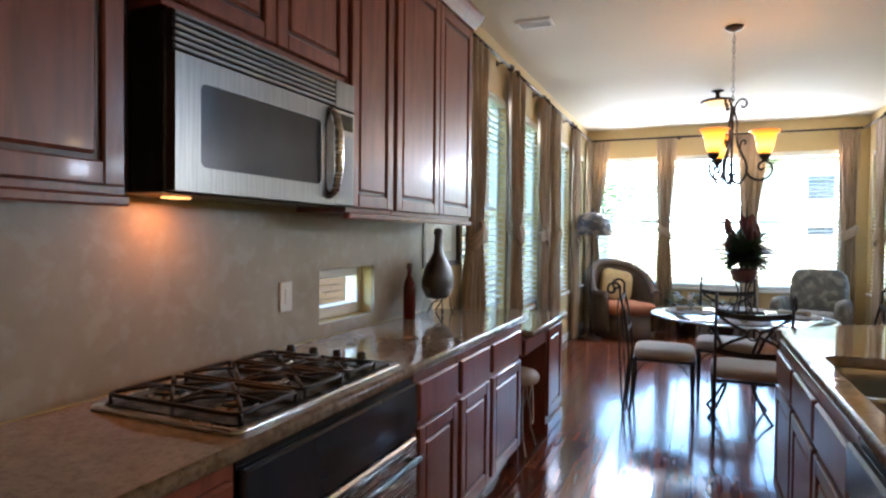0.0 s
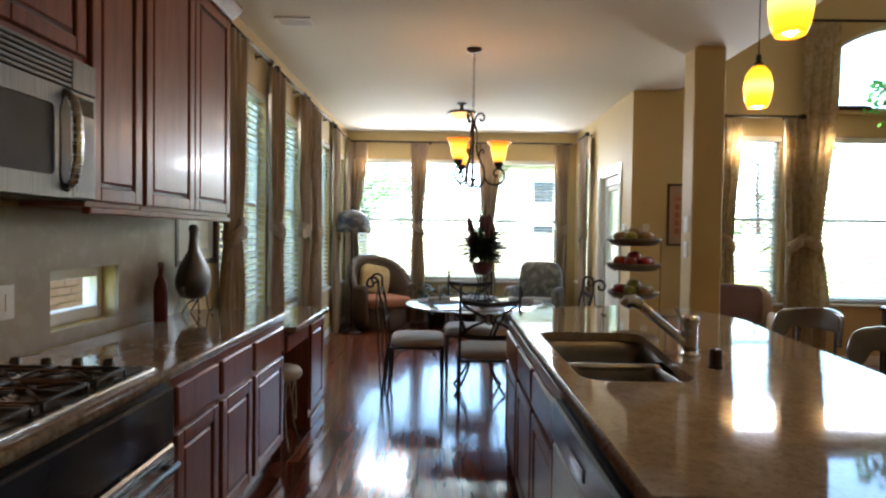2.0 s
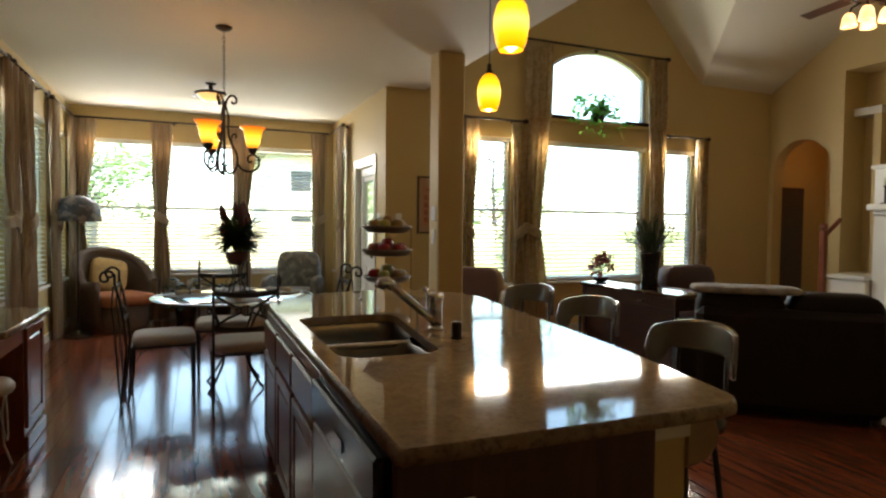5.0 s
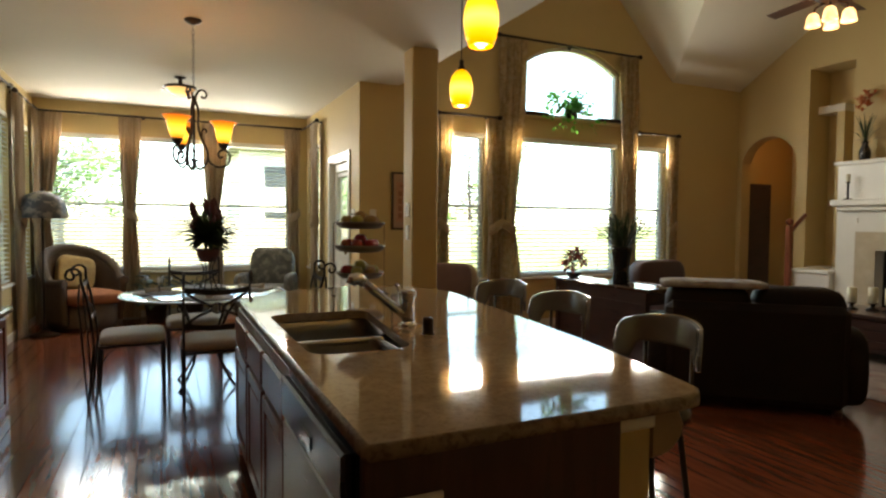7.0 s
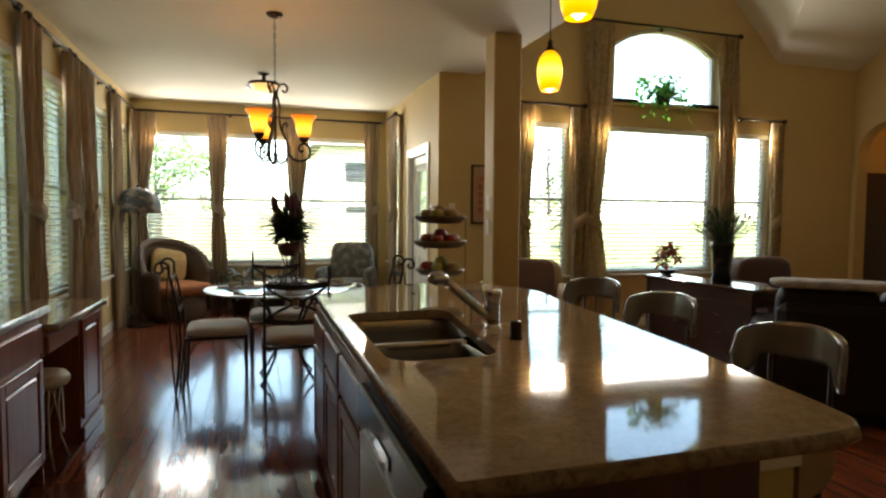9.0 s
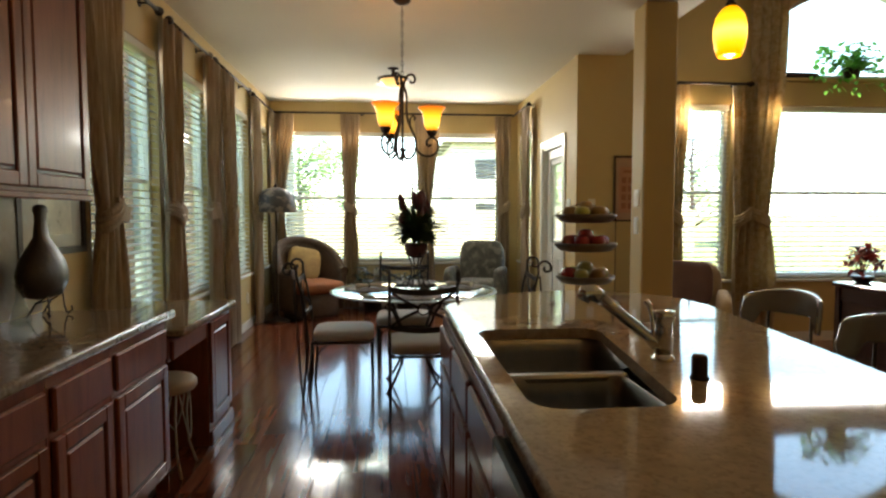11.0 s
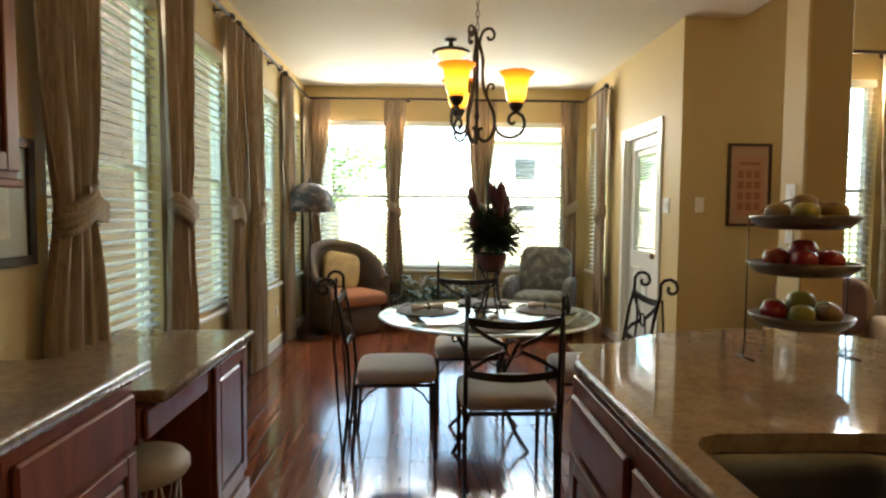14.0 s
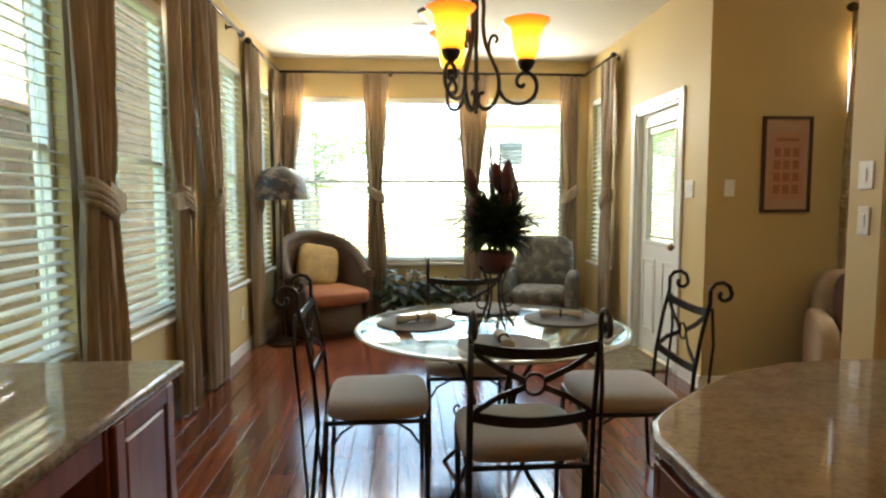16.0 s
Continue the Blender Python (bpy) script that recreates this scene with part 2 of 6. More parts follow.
    def lathe(self, prof, n=24, at=(0, 0, 0), squash=(1, 1), caps=True):
        """Turns a profile of (radius, height) about the upright line through at."""
        v, f, m = [], [], len(prof)
        for r, z in prof:
            for k in range(n):
                t = 2 * math.pi * k / n
                v.append((at[0] + r * math.cos(t) * squash[0], at[1] + r * math.sin(t) * squash[1], at[2] + z))
        for i in range(m - 1):
            for k in range(n):
                f.append((i * n + k, i * n + (k + 1) % n, (i + 1) * n + (k + 1) % n, (i + 1) * n + k))
        self.add(v, f, True)
        if caps:
            if prof[0][0] > 1e-4:
                self.add(v[:n], [tuple(range(n))[::-1]])
            if prof[-1][0] > 1e-4:
                self.add(v[-n:], [tuple(range(n))])
        return self

    def ball(self, c, r, n=14, m=9):
        r = r if isinstance(r, (list, tuple)) else (r, r, r)
        prof = [(max(1e-5, math.sin(math.pi * i / m)), -math.cos(math.pi * i / m)) for i in range(m + 1)]
        v, f = [], []
        for a, z in prof:
            for k in range(n):
                t = 2 * math.pi * k / n
                v.append((c[0] + r[0] * a * math.cos(t), c[1] + r[1] * a * math.sin(t), c[2] + r[2] * z))
        for i in range(m):
            for k in range(n):
                f.append((i * n + k, i * n + (k + 1) % n, (i + 1) * n + (k + 1) % n, (i + 1) * n + k))
        return self.add(v, f, True)

    def turn(self, m, start=0):
        """Moves what was added after the point numbered start by the matrix m."""
        self.v[start:] = [tuple(m @ Vector(p)) for p in self.v[start:]]
        return self

    def cushion(self, a, b, puff=0.03, n=8, m=8):
        """A padded block: a box whose faces swell and whose edges are round."""
        lo, hi = Vector([min(p, q) for p, q in zip(a, b)]), Vector([max(p, q) for p, q in zip(a, b)])
        c, h = (lo + hi) / 2, (hi - lo) / 2
        v, f = [], []
        rows = 10
        k = 20
        for i in range(rows + 1):
            ph = -math.pi / 2 + math.pi * i / rows
            for j in range(k):
                th = 2 * math.pi * j / k
                e1, e2 = 0.35, 0.35

                def pw(x, e):
                    return math.copysign(abs(x) ** e, x)
                v.append((c.x + h.x * pw(math.cos(ph), e1) * pw(math.cos(th), e2), c.y + h.y * pw(math.cos(ph), e1) * pw(math.sin(th), e2),
                          c.z + h.z * pw(math.sin(ph), e1 + 0.25)))
        for i in range(rows):
            for j in range(k):
                f.append((i * k + j, i * k + (j + 1) % k, (i + 1) * k + (j + 1) % k, (i + 1) * k + j))
        return self.add(v, f, True)

    def mesh(self, name):
        me = bpy.data.meshes.new(name)
        me.from_pydata([tuple(p) for p in self.v], [], [tuple(q) for q in self.f])
        me.polygons.foreach_set("use_smooth", self.s)
        bm = bmesh.new()
        bm.from_mesh(me)
        bmesh.ops.remove_doubles(bm, verts=bm.verts, dist=1e-5)
        bmesh.ops.recalc_face_normals(bm, faces=bm.faces)
        bm.to_mesh(me)
        bm.free()
        return me


def part(name, g, material, parent=None, label="", at=None, rz=0.0):
    me = g if isinstance(g, bpy.types.Mesh) else g.mesh(name)
    if not me.materials:
        me.materials.append(material)
    ob = new(name, me)
    ob.parent = parent
    if at is not None:
        ob.matrix_basis = pose(*at, 0, 0, rz)
    return tagged(ob, label)


def thing(name, label, category, at, rz=0.0, group="", kind=""):
    ob = new(name)
    ob.empty_display_size = 0.1
    ob.matrix_basis = pose(*at, 0, 0, rz)
    return tagged(ob, label, category, group, kind)


def setting(name, g, material, label="", category="", parent=None):
    return tagged(part(name, g, material, parent), label, category or name.split("_")[0], kind="structure")


def inside(p, poly):
    hit, j = False, len(poly) - 1
    for i, (x, y) in enumerate(poly):
        a, b = poly[j]
        if (y > p[1]) != (b > p[1]) and p[0] < (a - x) * (p[1] - y) / (b - y) + x:
            hit = not hit
        j = i
    return hit


def sheet(g, outer, holes, place, d0, d1):
    """A plate with holes: loops of (u, w), put into the world by place(u, w, d), between the depths d0 and d1."""
    from mathutils.geometry import delaunay_2d_cdt
    pts, edges = [], []
    for loop in [outer, *holes]:
        n = len(pts)
        pts += [Vector(p) for p in loop]
        edges += [(n + i, n + (i + 1) % len(loop)) for i in range(len(loop))]
    vs, _, fs, *_ = delaunay_2d_cdt(pts, edges, [], 0, 1e-6)
    tris = []
    for q in fs:
        c = sum((vs[i] for i in q), Vector((0, 0))) / len(q)
        if inside(c, outer) and not any(inside(c, h) for h in holes):
            tris.append(q)
    for d in (d0, d1):
        g.add([place(p.x, p.y, d) for p in vs], tris)
    for loop in [outer, *holes]:
        n = len(loop)
        g.add([place(*p, d) for d in (d0, d1) for p in loop], [(i, (i + 1) % n, n + (i + 1) % n, n + i) for i in range(n)])
    return g


def rect(u0, u1, w0, w1):
    return [(u0, w0), (u1, w0), (u1, w1), (u0, w1)]


def arch(u0, u1, w0, w1, rise, n=14):
    """An opening with upright sides to w1 and a flat arch of that rise over them."""
    half, c = (u1 - u0) / 2, (u0 + u1) / 2
    r = (half * half + rise * rise) / (2 * rise)
    a = math.asin(min(1.0, half / r))
    if rise > half:
        a = math.pi - a
    return [(u0, w0), (u1, w0)] + [(c + r * math.sin(a - 2 * a * i / n), w1 + rise - r + r * math.cos(a - 2 * a * i / n)) for i in range(n + 1)]


def rounded(x0, x1, y0, y1, r, n=6):
    p = []
    for cx, cy, t in ((x1 - r, y0 + r, -90), (x1 - r, y1 - r, 0), (x0 + r, y1 - r, 90), (x0 + r, y0 + r, 180)):
        p += [(cx + r * math.cos(radians(t + 90 * i / n)), cy + r * math.sin(radians(t + 90 * i / n))) for i in range(n + 1)]
    return p


def spiral(c, r0, r1, a0, a1, n=14):
    """Points of a scroll about c = (u, w), from radius r0 to r1 and angle a0 to a1 in degrees."""
    return [(c[0] + (r0 + (r1 - r0) * i / n) * math.cos(radians(a0 + (a1 - a0) * i / n)),
             c[1] + (r0 + (r1 - r0) * i / n) * math.sin(radians(a0 + (a1 - a0) * i / n))) for i in range(n + 1)]

# ---- the setting: walls, floors, ceilings ----
XL, XD, XR = -1.22, 2.31, 8.4       # kitchen's window wall, door wall, far living-room wall
YB, YL, YS = 9.12, 6.37, -2.2       # nook's end wall, living-room window wall, wall behind the kitchen
ZC = 2.92                            # flat ceiling
ZS, ZT = 0.645, 2.5                  # window sill and head
ARCHED = arch(4.46, 6.04, 2.73, 3.4, 0.28)

LEFT_WINDOWS = [(4.0, 5.02), (5.36, 6.22), (7.05, 7.78), (8.1, 8.85)]
BACK_WINDOWS = [(-1.08, -0.13), (-0.08, 0.95), (1.0, 2.04)]
LIVING_WINDOWS = [(3.3, 3.92), (4.27, 6.02), (6.3, 6.9)]


def along_x(y):
    return lambda u, w, d: (u, y + d, w)


def along_y(x):
    return lambda u, w, d: (x + d, u, w)


def flat(u, w, d):
    return (u, w, d)


g = sheet(G(), rect(YS, YB + 0.15, -0.02, ZC), [rect(a, b, ZS, ZT) for a, b in LEFT_WINDOWS] + [rect(2.24, 2.72, 0.945, 1.185)], along_y(XL), 0, -0.15)
wall_west = setting("wall_west", g, M_WALL, "tan painted kitchen wall with tall windows")
g = sheet(G(), rect(XL, XD + 0.15, -0.02, ZC), [rect(a, b, ZS, ZT) for a, b in BACK_WINDOWS], along_x(YB), 0, 0.15)
wall_north = setting("wall_north", g, M_WALL, "tan painted end wall of the breakfast nook")
g = sheet(G(), rect(YL, YB, -0.02, ZC), [rect(6.806, 7.662, -0.01, 2.115), rect(8.3, 8.98, ZS + 0.03, 2.45)], along_y(XD), 0, 0.15)
wall_nook_east = setting("wall_nook_east", g, M_WALL, "tan painted wall with the back door")
gable = [(XD + 0.15, -0.02), (XR + 0.15, -0.02), (XR + 0.15, 3.41), (7.0, 3.41), (5.14, 5.27), (2.78, ZC), (XD + 0.15, ZC)]
g = sheet(G(), gable, [rect(a, b, 0.66, 2.45) for a, b in LIVING_WINDOWS] + [ARCHED], along_x(YL), 0, 0.15)
wall_living_north = setting("wall_living_north", g, M_WALL, "tan painted gable wall with an arched window")
g = sheet(G(), [(YS, -0.02), (YL, -0.02), (YL, 3.41), (3.25, 5.27), (YS, 5.27)], [arch(5.42, 6.3, -0.01, 2.2, 0.46), rect(4.66, 5.26, 0.78, 3.5)], along_y(XR), 0, 0.2)
wall_living_east = setting("wall_living_east", g, M_WALL, "tan painted wall with an arched doorway")
setting("wall_south", sheet(G(), [(XL - 0.15, -0.02), (XR + 0.15, -0.02), (XR + 0.15, 5.27), (5.14, 5.27), (2.78, ZC), (XL - 0.15, ZC)], [], along_x(YS), 0, -0.15), M_WALL,
        "tan painted wall behind the kitchen")
g = G().box((XR + 0.45, 4.56, 0.6), (XR + 0.55, 5.36, 3.6)).box((XR + 0.2, 4.56, 0.6), (XR + 0.45, 4.66, 3.6)).box((XR + 0.2, 5.26, 0.6), (XR + 0.45, 5.36, 3.6)).box((XR + 0.2, 4.66, 3.5), (XR + 0.45, 5.26, 3.6))
setting("wall_niche", g, M_WALL, "tan painted niche beside the fireplace")
setting("niche_sill", G().box((XR + 0.004, 4.662, 0.7), (XR + 0.449, 5.258, 0.784), 0.006), M_TRIM, "white painted niche sill", "sill")
# hall behind the arch
g = G()
g.box((XR + 0.2, 4.9, -0.02), (10.4, 5.0, 2.9)).box((10.3, 5.0, -0.02), (10.4, 6.9, 2.9)).box((XR + 0.2, 6.8, -0.02), (10.4, 6.9, 2.9))
setting("wall_hall", g, M_WALL, "tan painted hall walls")
setting("ceiling_hall", G().box((XR + 0.2, 4.9, 2.9), (10.4, 6.9, 3.0)), M_CEIL)
g = G().box((8.85, 6.74, 0), (9.7, 6.8, 2.05), 0.01)
hall_door = tagged(part("hall_door", g, M_DARKWOOD), "dark stained wooden hall door", "door")
setting("floor_hall", G().box((XR, 4.9, -0.1), (10.4, 6.9, -0.004)), M_PLANK)

g = G()
g.box((XL - 0.15, YS - 0.15, ZC), (2.78, YB + 0.15, ZC + 0.12))
setting("ceiling", g, M_CEIL, "cream painted flat ceiling")
y0 = YS - 0.15
g = G()
for q in ([(2.78, y0, ZC), (2.78, YL, ZC), (5.14, YL, 5.27), (5.14, y0, 5.27)], [(5.14, YL, 5.27), (7.0, YL, 3.41), (5.14, 3.25, 5.27)],
          [(7.0, YL, 3.41), (XR, YL, 3.41), (XR, 3.25, 5.27), (5.14, 3.25, 5.27)], [(5.14, y0, 5.27), (XR, y0, 5.27), (XR, 3.25, 5.27), (5.14, 3.25, 5.27)]):
    n = len(q)
    g.add(q + [(x, y, z + 0.12) for x, y, z in q], [tuple(range(n)), tuple(range(n, 2 * n))] + [(i, (i + 1) % n, n + (i + 1) % n, n + i) for i in range(n)])
setting("ceiling_vault", g, M_CEIL, "cream painted vaulted ceiling of the living room")

# column between kitchen and living room
g = G().box((2.345, 4.867, 0), (2.6, 5.09, ZC), 0.012)
setting("wall_column", g, M_WALL, "square tan painted column", "column")
# baseboards
for nm, a, b in [("baseboard", (XL, 4.5, 0), (XL + 0.014, YB, 0.1)), ("baseboard", (XL, YB - 0.014, 0), (XD, YB, 0.1)),
                 ("baseboard", (XD - 0.014, YL, 0), (XD, 6.72, 0.1)), ("baseboard", (XD - 0.014, 7.75, 0), (XD, YB, 0.1)),
                 ("baseboard", (XD, YL - 0.014, 0), (XR, YL, 0.1)), ("baseboard", (XR - 0.014, YS, 0), (XR, 5.3, 0.1)),
                 ("baseboard", (2.331, 4.853, 0), (2.614, 5.104, 0.1))]:
    setting(nm, G().box(a, b, 0.004), M_TRIM, "white painted baseboard")

setting("floor", G().box((XL - 0.1, YS, -0.12), (XR, YB, -0.012)), M_GAP, "dark red cherry plank floor")
ground_mat = mat("lawn", (0.19, 0.21, 0.07), 0.9, color2=(0.13, 0.16, 0.045), scale=0.6, bump=0.5, bump_scale=30, spots=(0.2, 0.18, 0.07), spot_scale=2.0)
setting("ground", G().box((-400, -400, -0.6), (400, 400, -0.3)), ground_mat, "sunlit green lawn")
setting("roof", G().box((XL - 0.5, y0 - 0.3, 3.05), (2.75, YB + 0.4, 3.15)), M_TRIM)
setting("roof_living", G().box((2.7, y0 - 0.3, 5.5), (XR + 2.3, YL + 0.4, 5.6)), M_TRIM)


# ---- windows, blinds and curtains ----
def make_window(name, w, h, at, rz, sashes=2, sill=True, label="white double-hung window", glass=None):
    """Centre of the sill line at the origin; the room is on the side of -y."""
    wd = tagged(new(name), label, "window", kind="structure")
    wd.matrix_basis = pose(*at, 0, 0, rz)
    g = G()
    for a, b in [((-w / 2, 0.06, 0), (-w / 2 + 0.038, 0.13, h)), ((w / 2 - 0.038, 0.06, 0), (w / 2, 0.13, h)),
                 ((-w / 2 + 0.038, 0.06, 0), (w / 2 - 0.038, 0.13, 0.055)), ((-w / 2 + 0.038, 0.06, h - 0.05), (w / 2 - 0.038, 0.13, h))]:
        g.box(a, b, 0.004)
    if sashes == 2:
        g.box((-w / 2 + 0.038, 0.07, h / 2 - 0.015), (w / 2 - 0.038, 0.12, h / 2 + 0.015), 0.004)
    part("window_frame", g, M_TRIM, wd)
    if sill:
        part("window_sill", G().box((-w / 2 - 0.05, -0.035, -0.03), (w / 2 + 0.05, 0.06, -0.001), 0.006), M_TRIM, wd)
    cuts = [(0.055, h / 2 - 0.015), (h / 2 + 0.015, h - 0.05)] if sashes == 2 else [(0.055, h - 0.05)]
    for a, b in cuts:
        p = part("pane", G().box((-w / 2 + 0.038, 0.093, a), (w / 2 - 0.038, 0.097, b)), glass or M_GLASS, wd)
        p.visible_shadow = glass is not None
    return wd


SLATS = {}


def make_blind(w, h, at, rz, tilt=12.0, pitch=0.052, label="white horizontal slat blind, open", width=0.046):
    bl = thing("window_blind", label, "blind", at, rz, "window blinds")
    part("headrail", G().box((-w / 2 + 0.01, 0.0, h - 0.06), (w / 2 - 0.01, 0.055, h - 0.001), 0.005), M_BLIND, bl)
    part("bottom_rail", G().box((-w / 2 + 0.012, 0.005, 0.015), (w / 2 - 0.012, 0.05, 0.038), 0.005), M_BLIND, bl)
    key = (round(w, 3), tilt, width)
    if key not in SLATS:
        s = G()
        n = len(s.v)
        hw = width / 2
        s.box((-w / 2 + 0.014, -hw, -0.0014), (w / 2 - 0.014, hw, 0.0014))
        s.turn(Matrix.Rotation(radians(tilt), 4, "X"), n)
        SLATS[key] = s.mesh("slat")
    z = 0.04 + pitch * 0.7
    while z < h - 0.07:
        part("slat", SLATS[key], M_BLIND, bl, at=(0, 0.028, z))
        z += pitch
    for x in (-w * 0.33, w * 0.33):
        part("ladder_cord", G().box((x - 0.001, 0.026, 0.03), (x + 0.001, 0.03, h - 0.04)), M_BLIND, bl)
    part("tilt_wand", G().tube([(-w * 0.42, -0.008, h - 0.05), (-w * 0.42, -0.008, h * 0.45)], 0.004, 6), M_BLIND, bl)
    return bl



def sky_lamp(w, at, rz, watts):
    """Stands in for the sky's light at the head of a window opening, shining in and down."""
    data = bpy.data.lights.new("window_light", "AREA")
    data.shape, data.size, data.size_y, data.energy, data.color = "RECTANGLE", w - 0.06, 0.2, watts, (1.0, 0.98, 0.94)
    ob = new("window_light", data)
    ob.matrix_basis = pose(*at, 0, 0, rz) @ pose(0, -0.012, -0.115, -84, 0, 0)


LAMP = 1.55
k = 0
for a, b in LEFT_WINDOWS:
    k += 1
    make_window(f"window_{k}", b - a, ZT - ZS, (XL, (a + b) / 2, ZS), 90, label="white double-hung window with tinted panes", glass=M_TINTED)
    sky_lamp(b - a, (XL, (a + b) / 2, ZT), 90, LAMP * 0.06)
    make_blind(b - a, ZT - ZS, (XL, (a + b) / 2, ZS), 90, tilt=14.0)
for a, b in BACK_WINDOWS:
    k += 1
    make_window(f"window_{k}", b - a, ZT - ZS, ((a + b) / 2, YB, ZS), 0)
    sky_lamp(b - a, ((a + b) / 2, YB, ZT), 0, LAMP)
    make_blind(b - a, ZT - ZS, ((a + b) / 2, YB, ZS), 0, tilt=15.0)
k += 1
make_window(f"window_{k}", 0.68, 2.45 - ZS - 0.03, (XD, 8.64, ZS + 0.03), -90)
make_blind(0.68, 2.45 - ZS - 0.03, (XD, 8.64, ZS + 0.03), -90, tilt=24.0)
for a, b in LIVING_WINDOWS:
    k += 1
    make_window(f"window_{k}", b - a, 1.79, ((a + b) / 2, YL, 0.66), 0)
    sky_lamp(b - a, ((a + b) / 2, YL, 2.45), 0, LAMP * 1.3)
    make_blind(b - a, 1.79, ((a + b) / 2, YL, 0.66), 0, tilt=15.0)
k += 1
wd = tagged(new(f"window_{k}"), "arched white picture window", "window", kind="structure")
wd.location = (5.25, YL, 2.73)
n = [(u - 5.25, w - 2.73) for u, w in ARCHED]
inner = [(u * 0.94, 0.05 + w * 0.9) for u, w in n]
part("window_frame", sheet(G(), n, [inner], lambda u, w, d: (u, d, w), 0.06, 0.13), M_TRIM, wd)
p = part("pane", sheet(G(), inner, [], lambda u, w, d: (u, d, w), 0.093, 0.097), M_GLASS, wd)
p.visible_shadow = False
part("window_sill", G().box((-0.82, -0.05, -0.04), (0.82, 0.06, -0.001), 0.006), M_WALL, wd)
k += 1
make_window(f"window_{k}", 0.48, 0.24, (XL, 2.48, 0.945), 90, sashes=1, sill=False, label="small white window over the counter")


def curtain_mesh(top, bottom, z0, z1, zt, tied, lean, folds, name):
    """A hanging panel: widths at top and bottom, drawn in to the width tied at zt and pulled sideways there by lean."""
    rows, cols = 40, folds * 8
    g, v, f = G(), [], []
    rnd = random.Random(name + str(lean) + str(top))
    ph = [rnd.uniform(-0.6, 0.6) for _ in range(folds + 1)]
    for side in (0, 1):
        for i in range(rows + 1):
            z = z1 - (z1 - z0) * i / rows
            if z > zt:
                t = (z1 - z) / (z1 - zt)
                s = t ** 1.6
                w, c = top + (tied - top) * s, lean * s
            else:
                t = (zt - z) / (zt - z0)
                s = 1 - (1 - min(1, t * 1.6)) ** 2
                w, c = tied + (bottom - tied) * s, lean * (1 - 0.45 * s)
            amp = 0.028 * min(1.0, 0.45 + 0.9 * (top / max(w, 0.08)) * 0.4)
            for j in range(cols + 1):
                u = j / cols
                q = u * folds
                a = 2 * math.pi * q + ph[min(folds, int(q))] * math.sin(z * 2.1 + int(q))
                y = amp * math.sin(a) + 0.008 * math.sin(3.1 * a + z * 4) + (0.004 if side else 0.0)
                v.append((c + (u - 0.5) * w + 0.01 * math.sin(a * 0.5 + z * 3), y, z))
    m = (rows + 1) * (cols + 1)
    for side in (0, 1):
        for i in range(rows):
            for j in range(cols):
                a = side * m + i * (cols + 1) + j
                f.append((a, a + 1, a + cols + 2, a + cols + 1))
    g.add(v, f, True)
    return g


def make_curtain(at, rz, top, bottom, z1, zt, tied, lean, folds, material, label, band=0.0, group="curtains"):
    c = thing("curtain", label, "curtain", at, rz, group)
    part("panel", curtain_mesh(top, bottom, 0.015, z1, zt, tied, lean, folds, label), material, c)
    g = G()
    ring = [(lean + (tied / 2 + 0.012) * math.cos(2 * math.pi * i / 16), 0.046 * math.sin(2 * math.pi * i / 16), zt + 0.05 * math.cos(2 * math.pi * i / 16) * (1 if lean > 0 else -1)) for i in range(16)]
    for dz, fat in ((-0.04, 0.9), (-0.012, 1.0), (0.018, 1.0), (0.046, 0.9)):
        g.tube([(lean + (x - lean) * fat, y * fat, z + dz) for x, y, z in ring], 0.02, 8, closed=True)
    if band:
        s = 1 if band > 0 else -1
        x0, x1 = lean, lean + band
        g.add([(x0, -0.05, zt + 0.1), (x1, -0.03, zt + 0.03), (x1 - s * 0.02, -0.03, zt - 0.05), (x0, -0.055, zt - 0.03),
               (x0, 0.03, zt + 0.1), (x1, 0.02, zt + 0.03), (x1 - s * 0.02, 0.02, zt - 0.05), (x0, 0.03, zt - 0.03)],
              [(0, 1, 2, 3), (4, 5, 6, 7), (0, 1, 5, 4), (1, 2, 6, 5), (2, 3, 7, 6), (0, 3, 7, 4)])
    part("tieback", g, material, c)
    return c


def make_rod(a, b, at_ends=(True, True), brackets=(0.12, 0.88), wall_dir=(0, 1, 0), dist=0.1):
    a, b = Vector(a), Vector(b)
    rod = thing("curtain_rod", "dark bronze curtain rod with turned finials", "curtain rod", a, 0, "curtain rods")
    d = b - a
    part("pole", G().tube([(0, 0, 0), tuple(d)], 0.014, 10), M_BRONZE, rod)
    n = d.normalized()
    for end, e, s in ((Vector((0, 0, 0)), at_ends[0], -1), (d, at_ends[1], 1)):
        if e:
            g = G().tube([tuple(end + n * (s * t)) for t, _ in ((0, 0), (0.01, 0), (0.015, 0), (0.03, 0), (0.05, 0), (0.07, 0), (0.085, 0))],
                         [0.014, 0.024, 0.014, 0.028, 0.033, 0.024, 0.006], 10)
            part("finial", g, M_BRONZE, rod)
    for t in brackets:
        p = d * t
        w = Vector(wall_dir) * dist
        part("bracket", G().tube([tuple(p), tuple(p + w * 0.97)], 0.008, 6).tube([tuple(p + w * 0.9), tuple(p + w * 0.99)], 0.026, 10), M_BRONZE, rod)
    return rod


